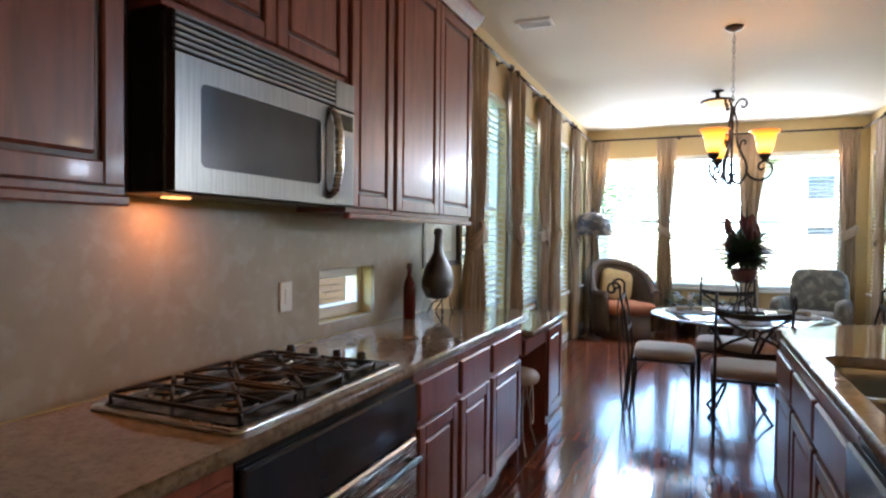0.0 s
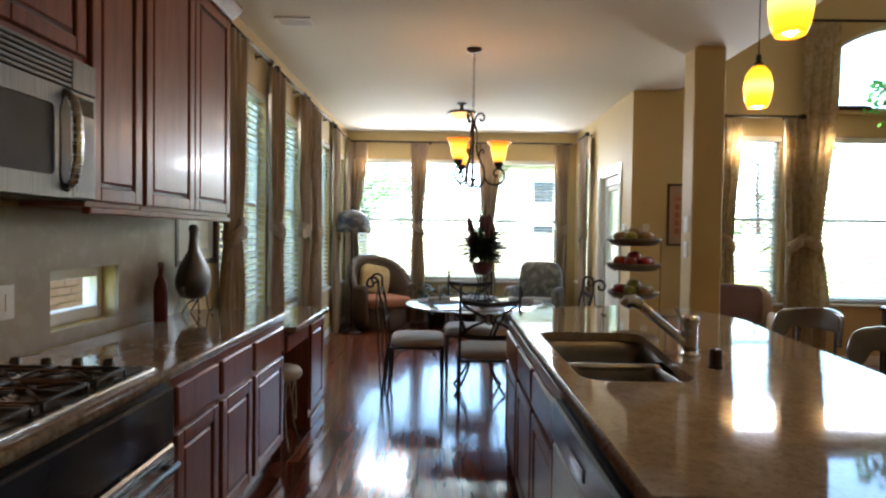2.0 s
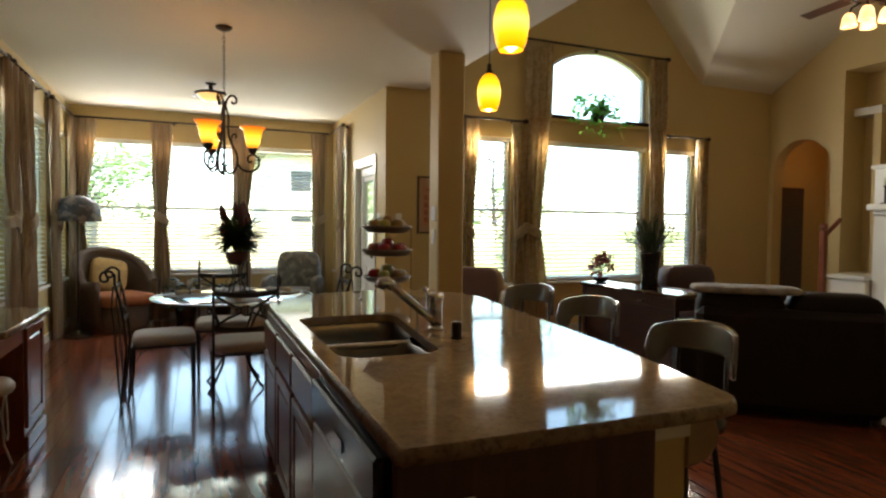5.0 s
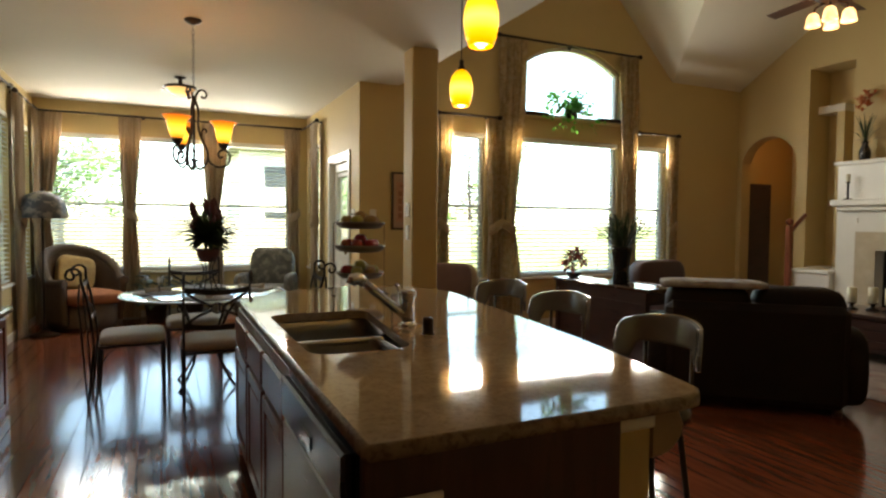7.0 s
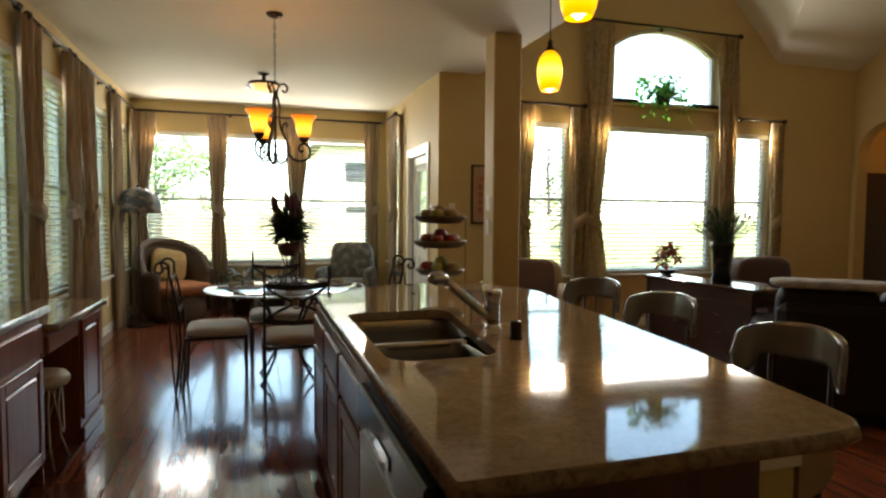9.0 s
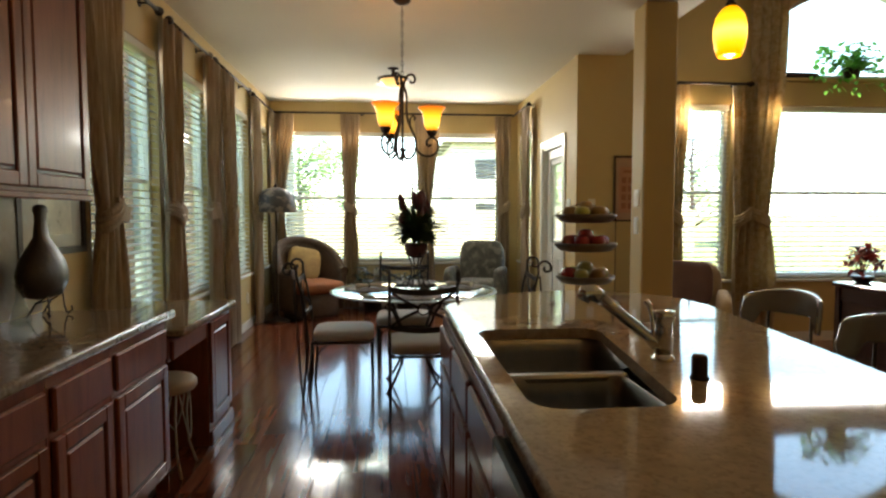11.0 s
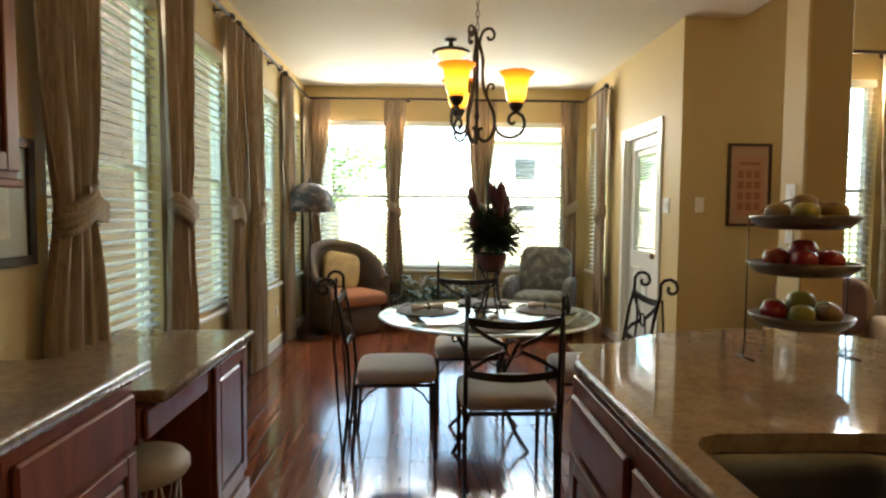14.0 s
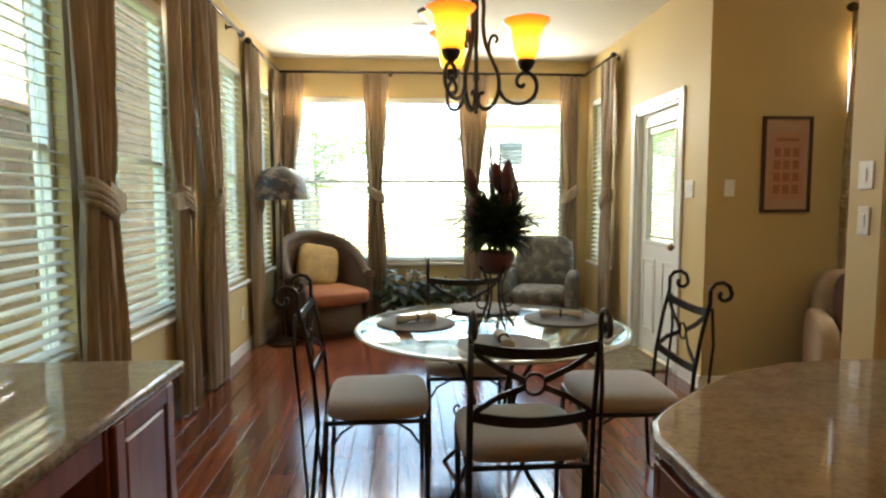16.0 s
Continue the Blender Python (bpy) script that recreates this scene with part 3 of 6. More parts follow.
TAN = "tan striped curtain panel gathered in a tieback"
FLOWER = "floral gold curtain panel gathered in a tieback"
XC, ZR = XL + 0.07, 2.75
YW = YB - 0.1
for y, top, bot, lean, band in [(4.06, 0.5, 0.44, 0.02, 0.2), (5.14, 0.42, 0.36, -0.02, 0.2), (6.14, 0.36, 0.28, 0.0, -0.2), (6.66, 0.46, 0.4, 0.1, 0.16), (7.94, 0.36, 0.3, 0.0, 0.0),
                                (8.93, 0.22, 0.18, 0.0, 0.0)]:
    make_curtain((XC, y, 0), 90, top, bot, ZR - 0.02, 1.34, 0.2, lean, 4, M_CURTAIN, TAN, band, "nook curtains")
for x, top, bot, lean in [(-1.04, 0.3, 0.2, -0.07), (-0.11, 0.27, 0.22, 0.0), (0.97, 0.36, 0.22, 0.0), (2.06, 0.24, 0.18, 0.03)]:
    make_curtain((x, YW, 0), 0, top, bot, ZR - 0.02, 1.42, 0.14, lean, 4, M_CURTAIN, TAN, 0.0, "nook curtains")
make_curtain((XD - 0.1, 8.2, 0), -90, 0.36, 0.3, 2.71, 1.36, 0.16, 0.02, 4, M_CURTAIN, TAN, 0.0, "nook curtains")
for a, b in [(3.86, 4.86), (5.14, 6.02), (6.28, 7.52)]:
    make_rod((XC, a, ZR), (XC, b, ZR), wall_dir=(-1, 0, 0), dist=0.07)
make_rod((XC, 7.83, ZR), (XC, YW, ZR), (True, False), (0.06,), (-1, 0, 0), 0.07)
make_rod((XC, YW, ZR), (XD - 0.1, YW, ZR), (False, False), (0.02, 0.36, 0.68, 0.98))
make_rod((XD - 0.1, 8.08, 2.73), (XD - 0.1, YB - 0.12, 2.73), (True, False), (0.08,), (1, 0, 0))
for x, top, bot, lean, z1, zt, tied in [(3.33, 0.2, 0.16, -0.03, 2.62, 1.3, 0.12), (3.98, 0.22, 0.16, 0.04, 2.62, 1.3, 0.14), (4.26, 0.4, 0.34, -0.08, 3.63, 1.3, 0.22),
                                        (6.12, 0.32, 0.28, 0.04, 3.63, 1.3, 0.2), (6.94, 0.22, 0.18, 0.02, 2.6, 1.3, 0.13)]:
    make_curtain((x, YL - 0.1, 0), 0, top, bot, z1, zt, tied, lean, 4, M_FLORAL, FLOWER, 0.0, "living room curtains")
make_rod((3.27, YL - 0.1, 2.64), (4.02, YL - 0.1, 2.64))
make_rod((4.08, YL - 0.1, 3.65), (6.24, YL - 0.1, 3.65), brackets=(0.04, 0.5, 0.96))
make_rod((6.34, YL - 0.1, 2.62), (7.0, YL - 0.1, 2.62))

# ---- kitchen ----
CT = 0.885


def slab(outer, holes, z0, z1, r=0.012, split=False):
    """A stone top with a rounded edge."""
    n = len(outer)
    loops = []
    for inset, z in ((r, z0), (r * 0.3, z0 + r * 0.3), (0, z0 + r), (0, z1 - r), (r * 0.3, z1 - r * 0.3), (r, z1)):
        lp = []
        for i, p in enumerate(outer):
            a, b = Vector(outer[i - 1]), Vector(outer[(i + 1) % n])
            d = (b - a).normalized()
            lp.append((p[0] - d.y * inset, p[1] + d.x * inset, z))
        loops.append(lp)
    g = G()
    for a, b in zip(loops, loops[1:]):
        g.add(a + b, [(i, (i + 1) % n, n + (i + 1) % n, n + i) for i in range(n)], True)
    t = G()
    sheet(t, [(x, y) for x, y, _ in loops[-1]], holes, flat, z1, z0)
    if split:
        return t, g
    g.add(t.v, t.f)
    return g


def stone_top(name, outer, holes, z1, label, r=0.012):
    """A stone top and its rounded edge as a part of its own."""
    face, edge = slab(outer, holes, z1 - 0.039, z1, r, True)
    top = tagged(part(name, face, M_GRANITE), label, "countertop")
    part("bullnose_edge", edge, M_GRANITE_EDGE, top, "honed darker stone edge")


def raised_panel(g, gg, x, y0, y1, z0, z1, s=1, t=0.02):
    """A door or drawer front whose face looks along s*x: frame and field into g, the dark glazed groove into gg."""
    f = min(0.055, (z1 - z0) * 0.3)
    xb, xf = x, x + s * t
    for a, b in [((xb, y0, z0), (xf, y0 + f, z1)), ((xb, y1 - f, z0), (xf, y1, z1)), ((xb, y0 + f, z0), (xf, y1 - f, z0 + f)), ((xb, y0 + f, z1 - f), (xf, y1 - f, z1))]:
        g.box(a, b, 0.004)
    gg.box((xb, y0 + f * 0.9, z0 + f * 0.9), (xb + s * t * 0.35, y1 - f * 0.9, z1 - f * 0.9))
    if z1 - z0 > 0.25:
        k = f + 0.014
        g.box((xb, y0 + k, z0 + k), (xb + s * t * 0.8, y1 - k, z1 - k), 0.008)
    else:
        g.box((xb, y0 + f + 0.006, z0 + f + 0.006), (xb + s * t * 0.8, y1 - f - 0.006, z1 - f - 0.006), 0.006)


def front(name, x, y0, y1, z0, z1, s, parent, slab_front=False):
    g, gg = G(), G()
    if slab_front:
        g.box((x, y0, z0), (x + s * 0.02, y1, z1), 0.007)
        part(name, g, M_CHERRY, parent)
    else:
        raised_panel(g, gg, x, y0, y1, z0, z1, s)
        d = part(name, g, M_CHERRY, parent)
        part("groove", gg, M_GLAZE, d)


def base_unit(y0, y1, s, x_face, x_back, group, h=0.845, doors=1):
    """A base cabinet between y0 and y1; its face looks along s*x."""
    c = thing("base_cabinet", "cherry wood base cabinet with drawer and raised panel door", "cabinet", (x_face, y0, 0), 0, group)
    w, b = y1 - y0, x_back - x_face
    part("body", G().box((0, 0.001, 0.1), (b, w - 0.001, h - 0.001), 0.002), M_CHERRY, c)
    part("toe_kick", G().box((-s * 0.06, 0.001, 0), (b, w - 0.001, 0.099)), M_DARKWOOD, c)
    front("drawer_front", 0, 0.022, w - 0.022, 0.655, 0.8, s, c, True)
    for i in range(doors):
        a = 0.022 + (w - 0.044) * i / doors
        front("door", 0, a + 0.002 * (i > 0), 0.022 + (w - 0.044) * (i + 1) / doors, 0.13, 0.63, s, c)
    return c


XF = -0.63
for a, b in [(-0.55, 0.2), (0.2, 1.095), (2.005, 2.43), (2.43, 2.86), (2.86, 3.42)]:
    base_unit(a, b, 1, XF, -1.2, "kitchen base cabinets")
stone_top("countertop", [(-1.2, -0.6), (-0.59, -0.6), (-0.59, 3.455), (-0.6, 3.468), (-1.2, 3.468)], [], CT, "polished brown granite countertop along the wall")
setting("wall_backsplash", sheet(G(), rect(-0.6, 3.47, CT + 0.001, 1.425), [rect(2.24, 2.72, 0.945, 1.185)], along_y(XL), 0.0015, 0.018), M_SPLASH, "beige stone backsplash", "backsplash")

# island
ISLAND = [(0.7, 0.995), (1.55, 0.995), (1.62, 1.01), (1.675, 1.06), (1.7, 1.15), (1.82, 1.75), (1.91, 2.4), (1.99, 3.0), (2.04, 3.34), (2.01, 3.6), (1.9, 3.8), (1.72, 3.93), (1.5, 3.98), (1.3, 3.95),
          (1.09, 3.86), (0.94, 3.74), (0.8, 3.61), (0.735, 3.53), (0.705, 3.44), (0.685, 1.02)]
def sink_edge(pts):
    """Draws the right-hand side in beside the faucet."""
    return [(x if x < 1.0 else x - 0.1 * (1 - min(1.0, max(0.0, (y - 2.22) / 0.24))), y) for x, y in pts]


SINK_HOLE = sink_edge(rounded(0.772, 1.25, 1.85, 2.82, 0.09, 10))
SINK_A, SINK_B = sink_edge(rounded(0.782, 1.252, 2.325, 2.825, 0.08)), sink_edge(rounded(0.782, 1.252, 1.845, 2.285, 0.08))
stone_top("island_countertop", ISLAND, [SINK_HOLE], CT, "polished brown granite island top with a curved bar edge", 0.014)
for a, b in [(1.87, 2.38), (2.38, 2.88), (2.88, 3.4)]:
    base_unit(a, b, -1, 0.7, 0.78, "island base cabinets")
c = thing("island_wall", "tan painted half wall carrying the bar overhang", "half wall", (1.36, 1.08, 0))
part("half_wall", G().box((0.032, 0, 0), (0.16, 2.6, 0.845), 0.006), M_WALL, c)
part("cap_molding", G().box((0.02, -0.02, 0.79), (0.158, -0.0005, 0.845), 0.006), M_TRIM, c, "off-white cap molding")
M_CORBEL = mat("tan stained corbel", (0.36, 0.25, 0.15), 0.5, color2=(0.28, 0.19, 0.11), scale=8, bump=0.1, bump_scale=60)
for y in (0.0, 1.25, 2.35):
    g = G()
    prof = [(0.16, 0.7), (0.2, 0.702), (0.24, 0.716), (0.268, 0.745), (0.276, 0.78), (0.262, 0.812), (0.23, 0.835), (0.19, 0.845), (0.16, 0.845)]
    n = len(prof)
    rows = [(y - 0.008, 0.8), (y, 1.0), (y + 0.1, 1.0), (y + 0.108, 0.8)]
    g.add([(0.16 + (u - 0.16) * (0.5 + 0.5 * k), d, 0.845 + (w - 0.845) * (0.6 + 0.4 * k)) for d, k in rows for u, w in prof],
          [tuple(range(n)), tuple(range(3 * n, 4 * n))] + [(r * n + i, r * n + (i + 1) % n, (r + 1) * n + (i + 1) % n, (r + 1) * n + i) for r in range(3) for i in range(n)])
    part("corbel", g, M_CORBEL, c, "rounded tan corbel")
# End panel in a much darker cherry than the cabinets.
end = thing("island_end_panel", "dark cherry end panel of the island", "panel", (0.7, 1.05, 0))
part("panel", G().box((0, 0, 0), (0.69, 0.028, 0.845), 0.004), mat("darker cherry end panel", (0.075, 0.032, 0.022), 0.35, color2=(0.05, 0.02, 0.014), scale=6, stretch=(3, 3, 0.35), spots=(0.035, 0.013, 0.01), spot_scale=9, coat=0.2), end)
c = thing("wall_outlet", "white outlet plate on the island end", "outlet", (0.82, 1.047, 0.625))
part("plate", G().box((-0.062, -0.008, 0), (0.062, 0.0, 0.12), 0.004), M_TRIM, c)
for s in (-1, 1):
    part("socket", G().box((s * 0.03 - 0.018, -0.011, 0.025), (s * 0.03 + 0.018, -0.0075, 0.095), 0.003), M_TRIM, c)
c = thing("island_carcass", "cherry cabinet body under the sink", "cabinet", (0.78, 1.08, 0))
part("body", G().box((0, 0, 0), (0.57, 0.75, 0.84)).box((0, 0.75, 0), (0.57, 1.76, 0.6)).box((0, 1.76, 0), (0.57, 2.36, 0.84)), M_CHERRY, c)
tagged(part("island_far_panel", G().box((0.7, 3.4, 0), (1.35, 3.43, 0.845), 0.004), M_CHERRY), "cherry end panel facing the breakfast table", "panel")

# dishwasher
dw = thing("dishwasher", "dark dishwasher with black control panel", "dishwasher", (0.7, 1.1, 0))
part("body", G().box((0.0, 0.005, 0.1), (0.08, 0.76, 0.842)), M_BLACK, dw)
part("control_panel", G().box((-0.03, 0.01, 0.7), (0, 0.755, 0.83), 0.008), M_BLACK, dw)
part("door", G().box((-0.024, 0.01, 0.12), (0, 0.755, 0.69), 0.008), mat("dishwasher door", (0.3, 0.28, 0.27), 0.3, 0.9, scale=12, stretch=(1, 1, 30)), dw)
part("latch", G().box((-0.034, 0.3, 0.74), (-0.0302, 0.46, 0.775), 0.002), M_OVENGLASS, dw)
part("toe_kick", G().box((0.03, 0.005, 0), (0.08, 0.76, 0.099)), M_BLACK, dw)

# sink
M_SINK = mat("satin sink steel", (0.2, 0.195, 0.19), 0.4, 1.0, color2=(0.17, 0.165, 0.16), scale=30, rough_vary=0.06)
snk = thing("kitchen_sink", "double bowl undermount stainless steel sink", "sink", (0.98, 2.4, 0.64))
for nm, o, dpt in (("large_bowl", SINK_A, 0.23), ("small_bowl", SINK_B, 0.2)):
    g = G()
    cx, cy = sum(p[0] for p in o) / len(o), sum(p[1] for p in o) / len(o)
    n = len(o)
    rows = []
    for k, z in ((1.02, CT - 0.042), (1.0, CT - 0.045), (0.97, CT - 0.1), (0.94, CT - dpt + 0.03), (0.86, CT - dpt), (0.12, CT - dpt - 0.008)):
        rows.append([(cx + (x - cx) * k - 0.98, cy + (y - cy) * k - 2.4, z - 0.64) for x, y in o])
    for a, b in zip(rows, rows[1:]):
        g.add(a + b, [(i, (i + 1) % n, n + (i + 1) % n, n + i) for i in range(n)], True)
    g.add(rows[-1], [tuple(range(n))])
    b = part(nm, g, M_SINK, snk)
    part("drain", G().lathe([(0.0, 0.0), (0.03, 0.0), (0.042, 0.004), (0.045, 0.001)], 20, (cx - 0.98, cy - 2.4, CT - dpt - 0.007 - 0.64)), M_CHROME, b)

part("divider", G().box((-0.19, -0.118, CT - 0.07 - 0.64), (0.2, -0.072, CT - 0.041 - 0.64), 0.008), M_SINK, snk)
fc = thing("kitchen_faucet", "chrome pull-out kitchen faucet", "faucet", (1.288, 2.285, CT))
part("base", G().lathe([(0.035, 0), (0.035, 0.008), (0.028, 0.014), (0.026, 0.02)], 20), M_CHROME, fc)
part("body", G().lathe([(0.026, 0.015), (0.026, 0.1), (0.027, 0.125), (0.033, 0.128), (0.034, 0.15), (0.028, 0.157), (0.0, 0.16)], 20), M_CHROME, fc)
part("spout", G().tube([(-0.005, 0.0, 0.035), (-0.04, 0.012, 0.068), (-0.13, 0.042, 0.145), (-0.18, 0.06, 0.19)], [0.022, 0.018, 0.018, 0.02], 14), M_CHROME, fc)
part("spray_head", G().tube([(-0.18, 0.06, 0.19), (-0.205, 0.068, 0.207), (-0.225, 0.074, 0.204), (-0.235, 0.078, 0.182)], [0.022, 0.027, 0.028, 0.024], 14), M_CHROME, fc)
part("lever", G().tube([(-0.028, 0.0, 0.06), (-0.036, 0.003, 0.1), (-0.036, 0.006, 0.14), (-0.042, 0.012, 0.17), (-0.052, 0.018, 0.185)], [0.007, 0.007, 0.007, 0.009, 0.01], 10), M_CHROME, fc)
sd = thing("soap_dispenser", "small dark soap dispenser cap beside the faucet", "dispenser", (1.29, 2.07, CT))
part("cap", G().lathe([(0.026, 0), (0.026, 0.006), (0.022, 0.01), (0.022, 0.06), (0.018, 0.068), (0, 0.07)], 16), M_BRONZE, sd)

# tiered fruit stand
M_APPLE = mat("red apple skin", (0.3, 0.02, 0.022), 0.25, color2=(0.2, 0.012, 0.014), scale=9, spots=(0.4, 0.2, 0.06), spot_scale=12, spot_amount=0.3)
M_PEAR = mat("yellow green fruit skin", (0.36, 0.32, 0.07), 0.4, color2=(0.2, 0.22, 0.05), scale=9)
M_BROWNF = mat("brown fruit skin", (0.3, 0.2, 0.08), 0.5, color2=(0.17, 0.1, 0.04), scale=9)
M_TRAY = mat("grey metal tray", (0.2, 0.175, 0.15), 0.35, 0.85, color2=(0.14, 0.12, 0.1), scale=20, bump=0.05)
fs = thing("fruit_stand", "three tier iron fruit stand filled with fruit", "fruit stand", (1.43, 3.46, CT))
g = G()
for s in (-1, 1):
    g.tube([(s * 0.17, 0.02, 0.004), (s * 0.165, 0.02, 0.06), (s * 0.165, 0.02, 0.44), (s * 0.12, 0.02, 0.47), (s * 0.05, 0.02, 0.5), (0, 0.02, 0.51)], 0.0024, 8)
    g.tube([(s * 0.17, -0.045, 0.004), (s * 0.17, 0.06, 0.004)], 0.0035, 8)
part("frame", g, M_BRONZE, fs)
rnd = random.Random(8)
for z, r, ms in ((0.1, 0.15, (M_PEAR, M_BROWNF, M_PEAR, M_APPLE)), (0.265, 0.16, (M_APPLE,)), (0.41, 0.155, (M_BROWNF, M_PEAR, M_BROWNF))):
    b = part("basket", G().lathe([(r * 0.55, 0.0), (r * 0.8, 0.006), (r * 0.97, 0.03), (r, 0.042), (r * 0.97, 0.045), (r * 0.8, 0.014), (r * 0.55, 0.006), (0, 0.006)], 24, (0, 0, z)), M_TRAY, fs)
    for i in range(7):
        a = i * 2 * math.pi / 6
        rr = 0.085 if i < 6 else 0.0
        s = rnd.uniform(0.036, 0.043)
        gg = G().lathe([(0.001, -0.85 * s), (0.5 * s, -0.8 * s), (0.92 * s, -0.3 * s), (s, 0.15 * s), (0.8 * s, 0.65 * s), (0.4 * s, 0.85 * s), (0.1 * s, 0.72 * s), (0.001, 0.7 * s)], 14,
                       (rr * math.cos(a), rr * math.sin(a), z + 0.05 + (0.028 if i == 6 else 0)))
        part("fruit", gg, ms[i % len(ms)], b)

# cooktop
ck = thing("gas_cooktop", "stainless gas cooktop with black cast grates", "cooktop", (-0.87, 1.5, CT))
ck.scale = (1.0, 0.94, 1.0)
part("tray", slab(rounded(-0.25, 0.25, -0.43, 0.43, 0.03), [], 0.0005, 0.014, 0.006), M_STEEL, ck)
part("well", slab(rounded(-0.225, 0.225, -0.405, 0.405, 0.03), [], 0.0142, 0.0175, 0.002), M_BLACK, ck)
for bx, by, br in ((-0.12, -0.27, 0.045), (0.12, -0.27, 0.05), (0.0, -0.02, 0.06), (-0.12, 0.2, 0.05), (0.12, 0.2, 0.045)):
    bn = part("burner", G().lathe([(br * 1.25, 0.0175), (br * 1.2, 0.021), (br, 0.024), (br, 0.026)], 20, (bx, by, 0)), M_STEEL, ck)
    part("burner_cap", G().lathe([(br * 0.95, 0.0265), (br * 0.95, 0.031), (br * 0.85, 0.034), (0, 0.035)], 20, (bx, by, 0)), M_BLACK, bn)
for y0, y1 in ((-0.4, -0.14), (-0.135, 0.095), (0.1, 0.3)):
    g = G()
    ring = rounded(-0.215, 0.215, y0 + 0.01, y1 - 0.01, 0.03, 4)
    g.tube([(x, y, 0.037) for x, y in ring], 0.006, 6, closed=True)
    yc = (y0 + y1) / 2
    for cx in (-0.11, 0.11):
        for k in range(4):
            a = radians(45 + 90 * k)
            dx, dy = math.cos(a), math.sin(a)
            t = min(0.105 / abs(dx), (y1 - y0 - 0.02) / 2 / abs(dy))
            g.tube([(cx + dx * 0.025, yc + dy * 0.025, 0.046), (cx + dx * t * 0.6, yc + dy * t * 0.6, 0.046), (cx + dx * t, yc + dy * t, 0.037)], 0.0052, 6)
    g.tube([(-0.215, yc, 0.037), (-0.1, yc, 0.045), (0.1, yc, 0.045), (0.215, yc, 0.037)], 0.0052, 6)
    g.tube([(0, y0 + 0.01, 0.037), (0, yc, 0.044), (0, y1 - 0.01, 0.037)], 0.0052, 6)
    for x in (-0.215, 0.215):
        for y in (y0 + 0.02, y1 - 0.02):
            g.tube([(x, y, 0.0175), (x, y, 0.037)], 0.0055, 6)
    part("grate", g, M_IRON, ck)
for i in range(4):
    part("knob", G().lathe([(0.02, 0.0175), (0.021, 0.022), (0.017, 0.03), (0.015, 0.046), (0.012, 0.05), (0, 0.051)], 14, (-0.18 + 0.1 * i, 0.365, 0)), M_BLACK, ck)

# oven under the cooktop
ov = thing("wall_oven", "built-in oven with black control panel and steel door", "oven", (XF, 1.095, 0))
part("body", G().box((0, 0.004, 0.1), (-0.55, 0.906, 0.842)), M_BLACK, ov)
part("control_panel", G().box((0, 0.01, 0.63), (0.024, 0.9, 0.81), 0.006), M_OVENGLASS, ov)
d = part("door", G().box((0, 0.01, 0.13), (0.026, 0.9, 0.615), 0.008), M_STEEL, ov)
part("window", G().box((0.0262, 0.2, 0.24), (0.028, 0.71, 0.47)), M_OVENGLASS, d)
g = G().tube([(0.062, 0.07, 0.56), (0.062, 0.84, 0.56)], 0.012, 10)
for y in (0.1, 0.81):
    g.tube([(0.026, y, 0.56), (0.062, y, 0.56)], 0.009, 8)
part("handle", g, M_BLACK, d)
part("toe_kick", G().box((-0.06, 0.004, 0), (-0.55, 0.906, 0.099)), M_DARKWOOD, ov)

# microwave
XM = -0.92
mw = thing("microwave", "stainless over-the-range microwave with vent grille", "microwave", (XM, 1.195, 1.445))
mw.scale = (1.0, 1.05, 1.05)
part("case", G().box((-0.27, 0, 0.0), (-0.032, 0.83, 0.45), 0.004), M_BLACK, mw)
g = sheet(G(), rect(0.004, 0.7, 0.006, 0.345), [rounded(0.085, 0.615, 0.07, 0.285, 0.02)], along_y(0), -0.032, 0.0)
M_SATIN = mat("satin microwave steel", (0.23, 0.215, 0.195), 0.3, 1.0, color2=(0.15, 0.14, 0.128), scale=4, stretch=(1, 30, 1), rough_vary=0.04)
d = part("door", g, M_SATIN, mw)
part("window", sheet(G(), rounded(0.085, 0.615, 0.07, 0.285, 0.02), [], along_y(0), -0.03, -0.004), mat("microwave window mesh", (0.06, 0.06, 0.064), 0.16, color2=(0.045, 0.045, 0.05), scale=4), d)
part("handle", G().tube([(0.0, 0.665, 0.03), (0.028, 0.665, 0.055), (0.042, 0.665, 0.12), (0.044, 0.665, 0.19), (0.042, 0.665, 0.25), (0.028, 0.665, 0.31), (0.0, 0.665, 0.335)], [0.012, 0.013, 0.015, 0.016, 0.015, 0.013, 0.012], 12), M_STEEL, d)
part("handle_recess", sheet(G(), [(0.64, 0.07), (0.66, 0.03), (0.69, 0.07), (0.69, 0.28), (0.66, 0.325), (0.64, 0.28)], [], along_y(0), 0.0002, 0.003), M_BLACK, d)
part("control_panel", G().box((-0.032, 0.702, 0.006), (0.0, 0.826, 0.345), 0.004), M_SATIN, mw)
part("keypad", G().box((0.0005, 0.722, 0.03), (0.002, 0.81, 0.25)), mat("keypad grey", (0.16, 0.15, 0.15), 0.4), mw)
part("display", G().box((0.0005, 0.722, 0.275), (0.002, 0.81, 0.33)), M_OVENGLASS, mw)
part("grille_back", G().box((-0.032, 0.004, 0.346), (-0.012, 0.826, 0.448)), M_BLACK, mw)
for i in range(6):
    part("vent_slat", G().box((-0.012, 0.004, 0.352 + i * 0.0163), (0.0, 0.7, 0.3632 + i * 0.0163), 0.002), M_SATIN, mw)
part("vent_end", G().box((-0.012, 0.702, 0.348), (0.0, 0.826, 0.448), 0.003), M_SATIN, mw)
M_WARMBULB = glow("warm task bulb", (1.0, 0.35, 0.08), 0.12)
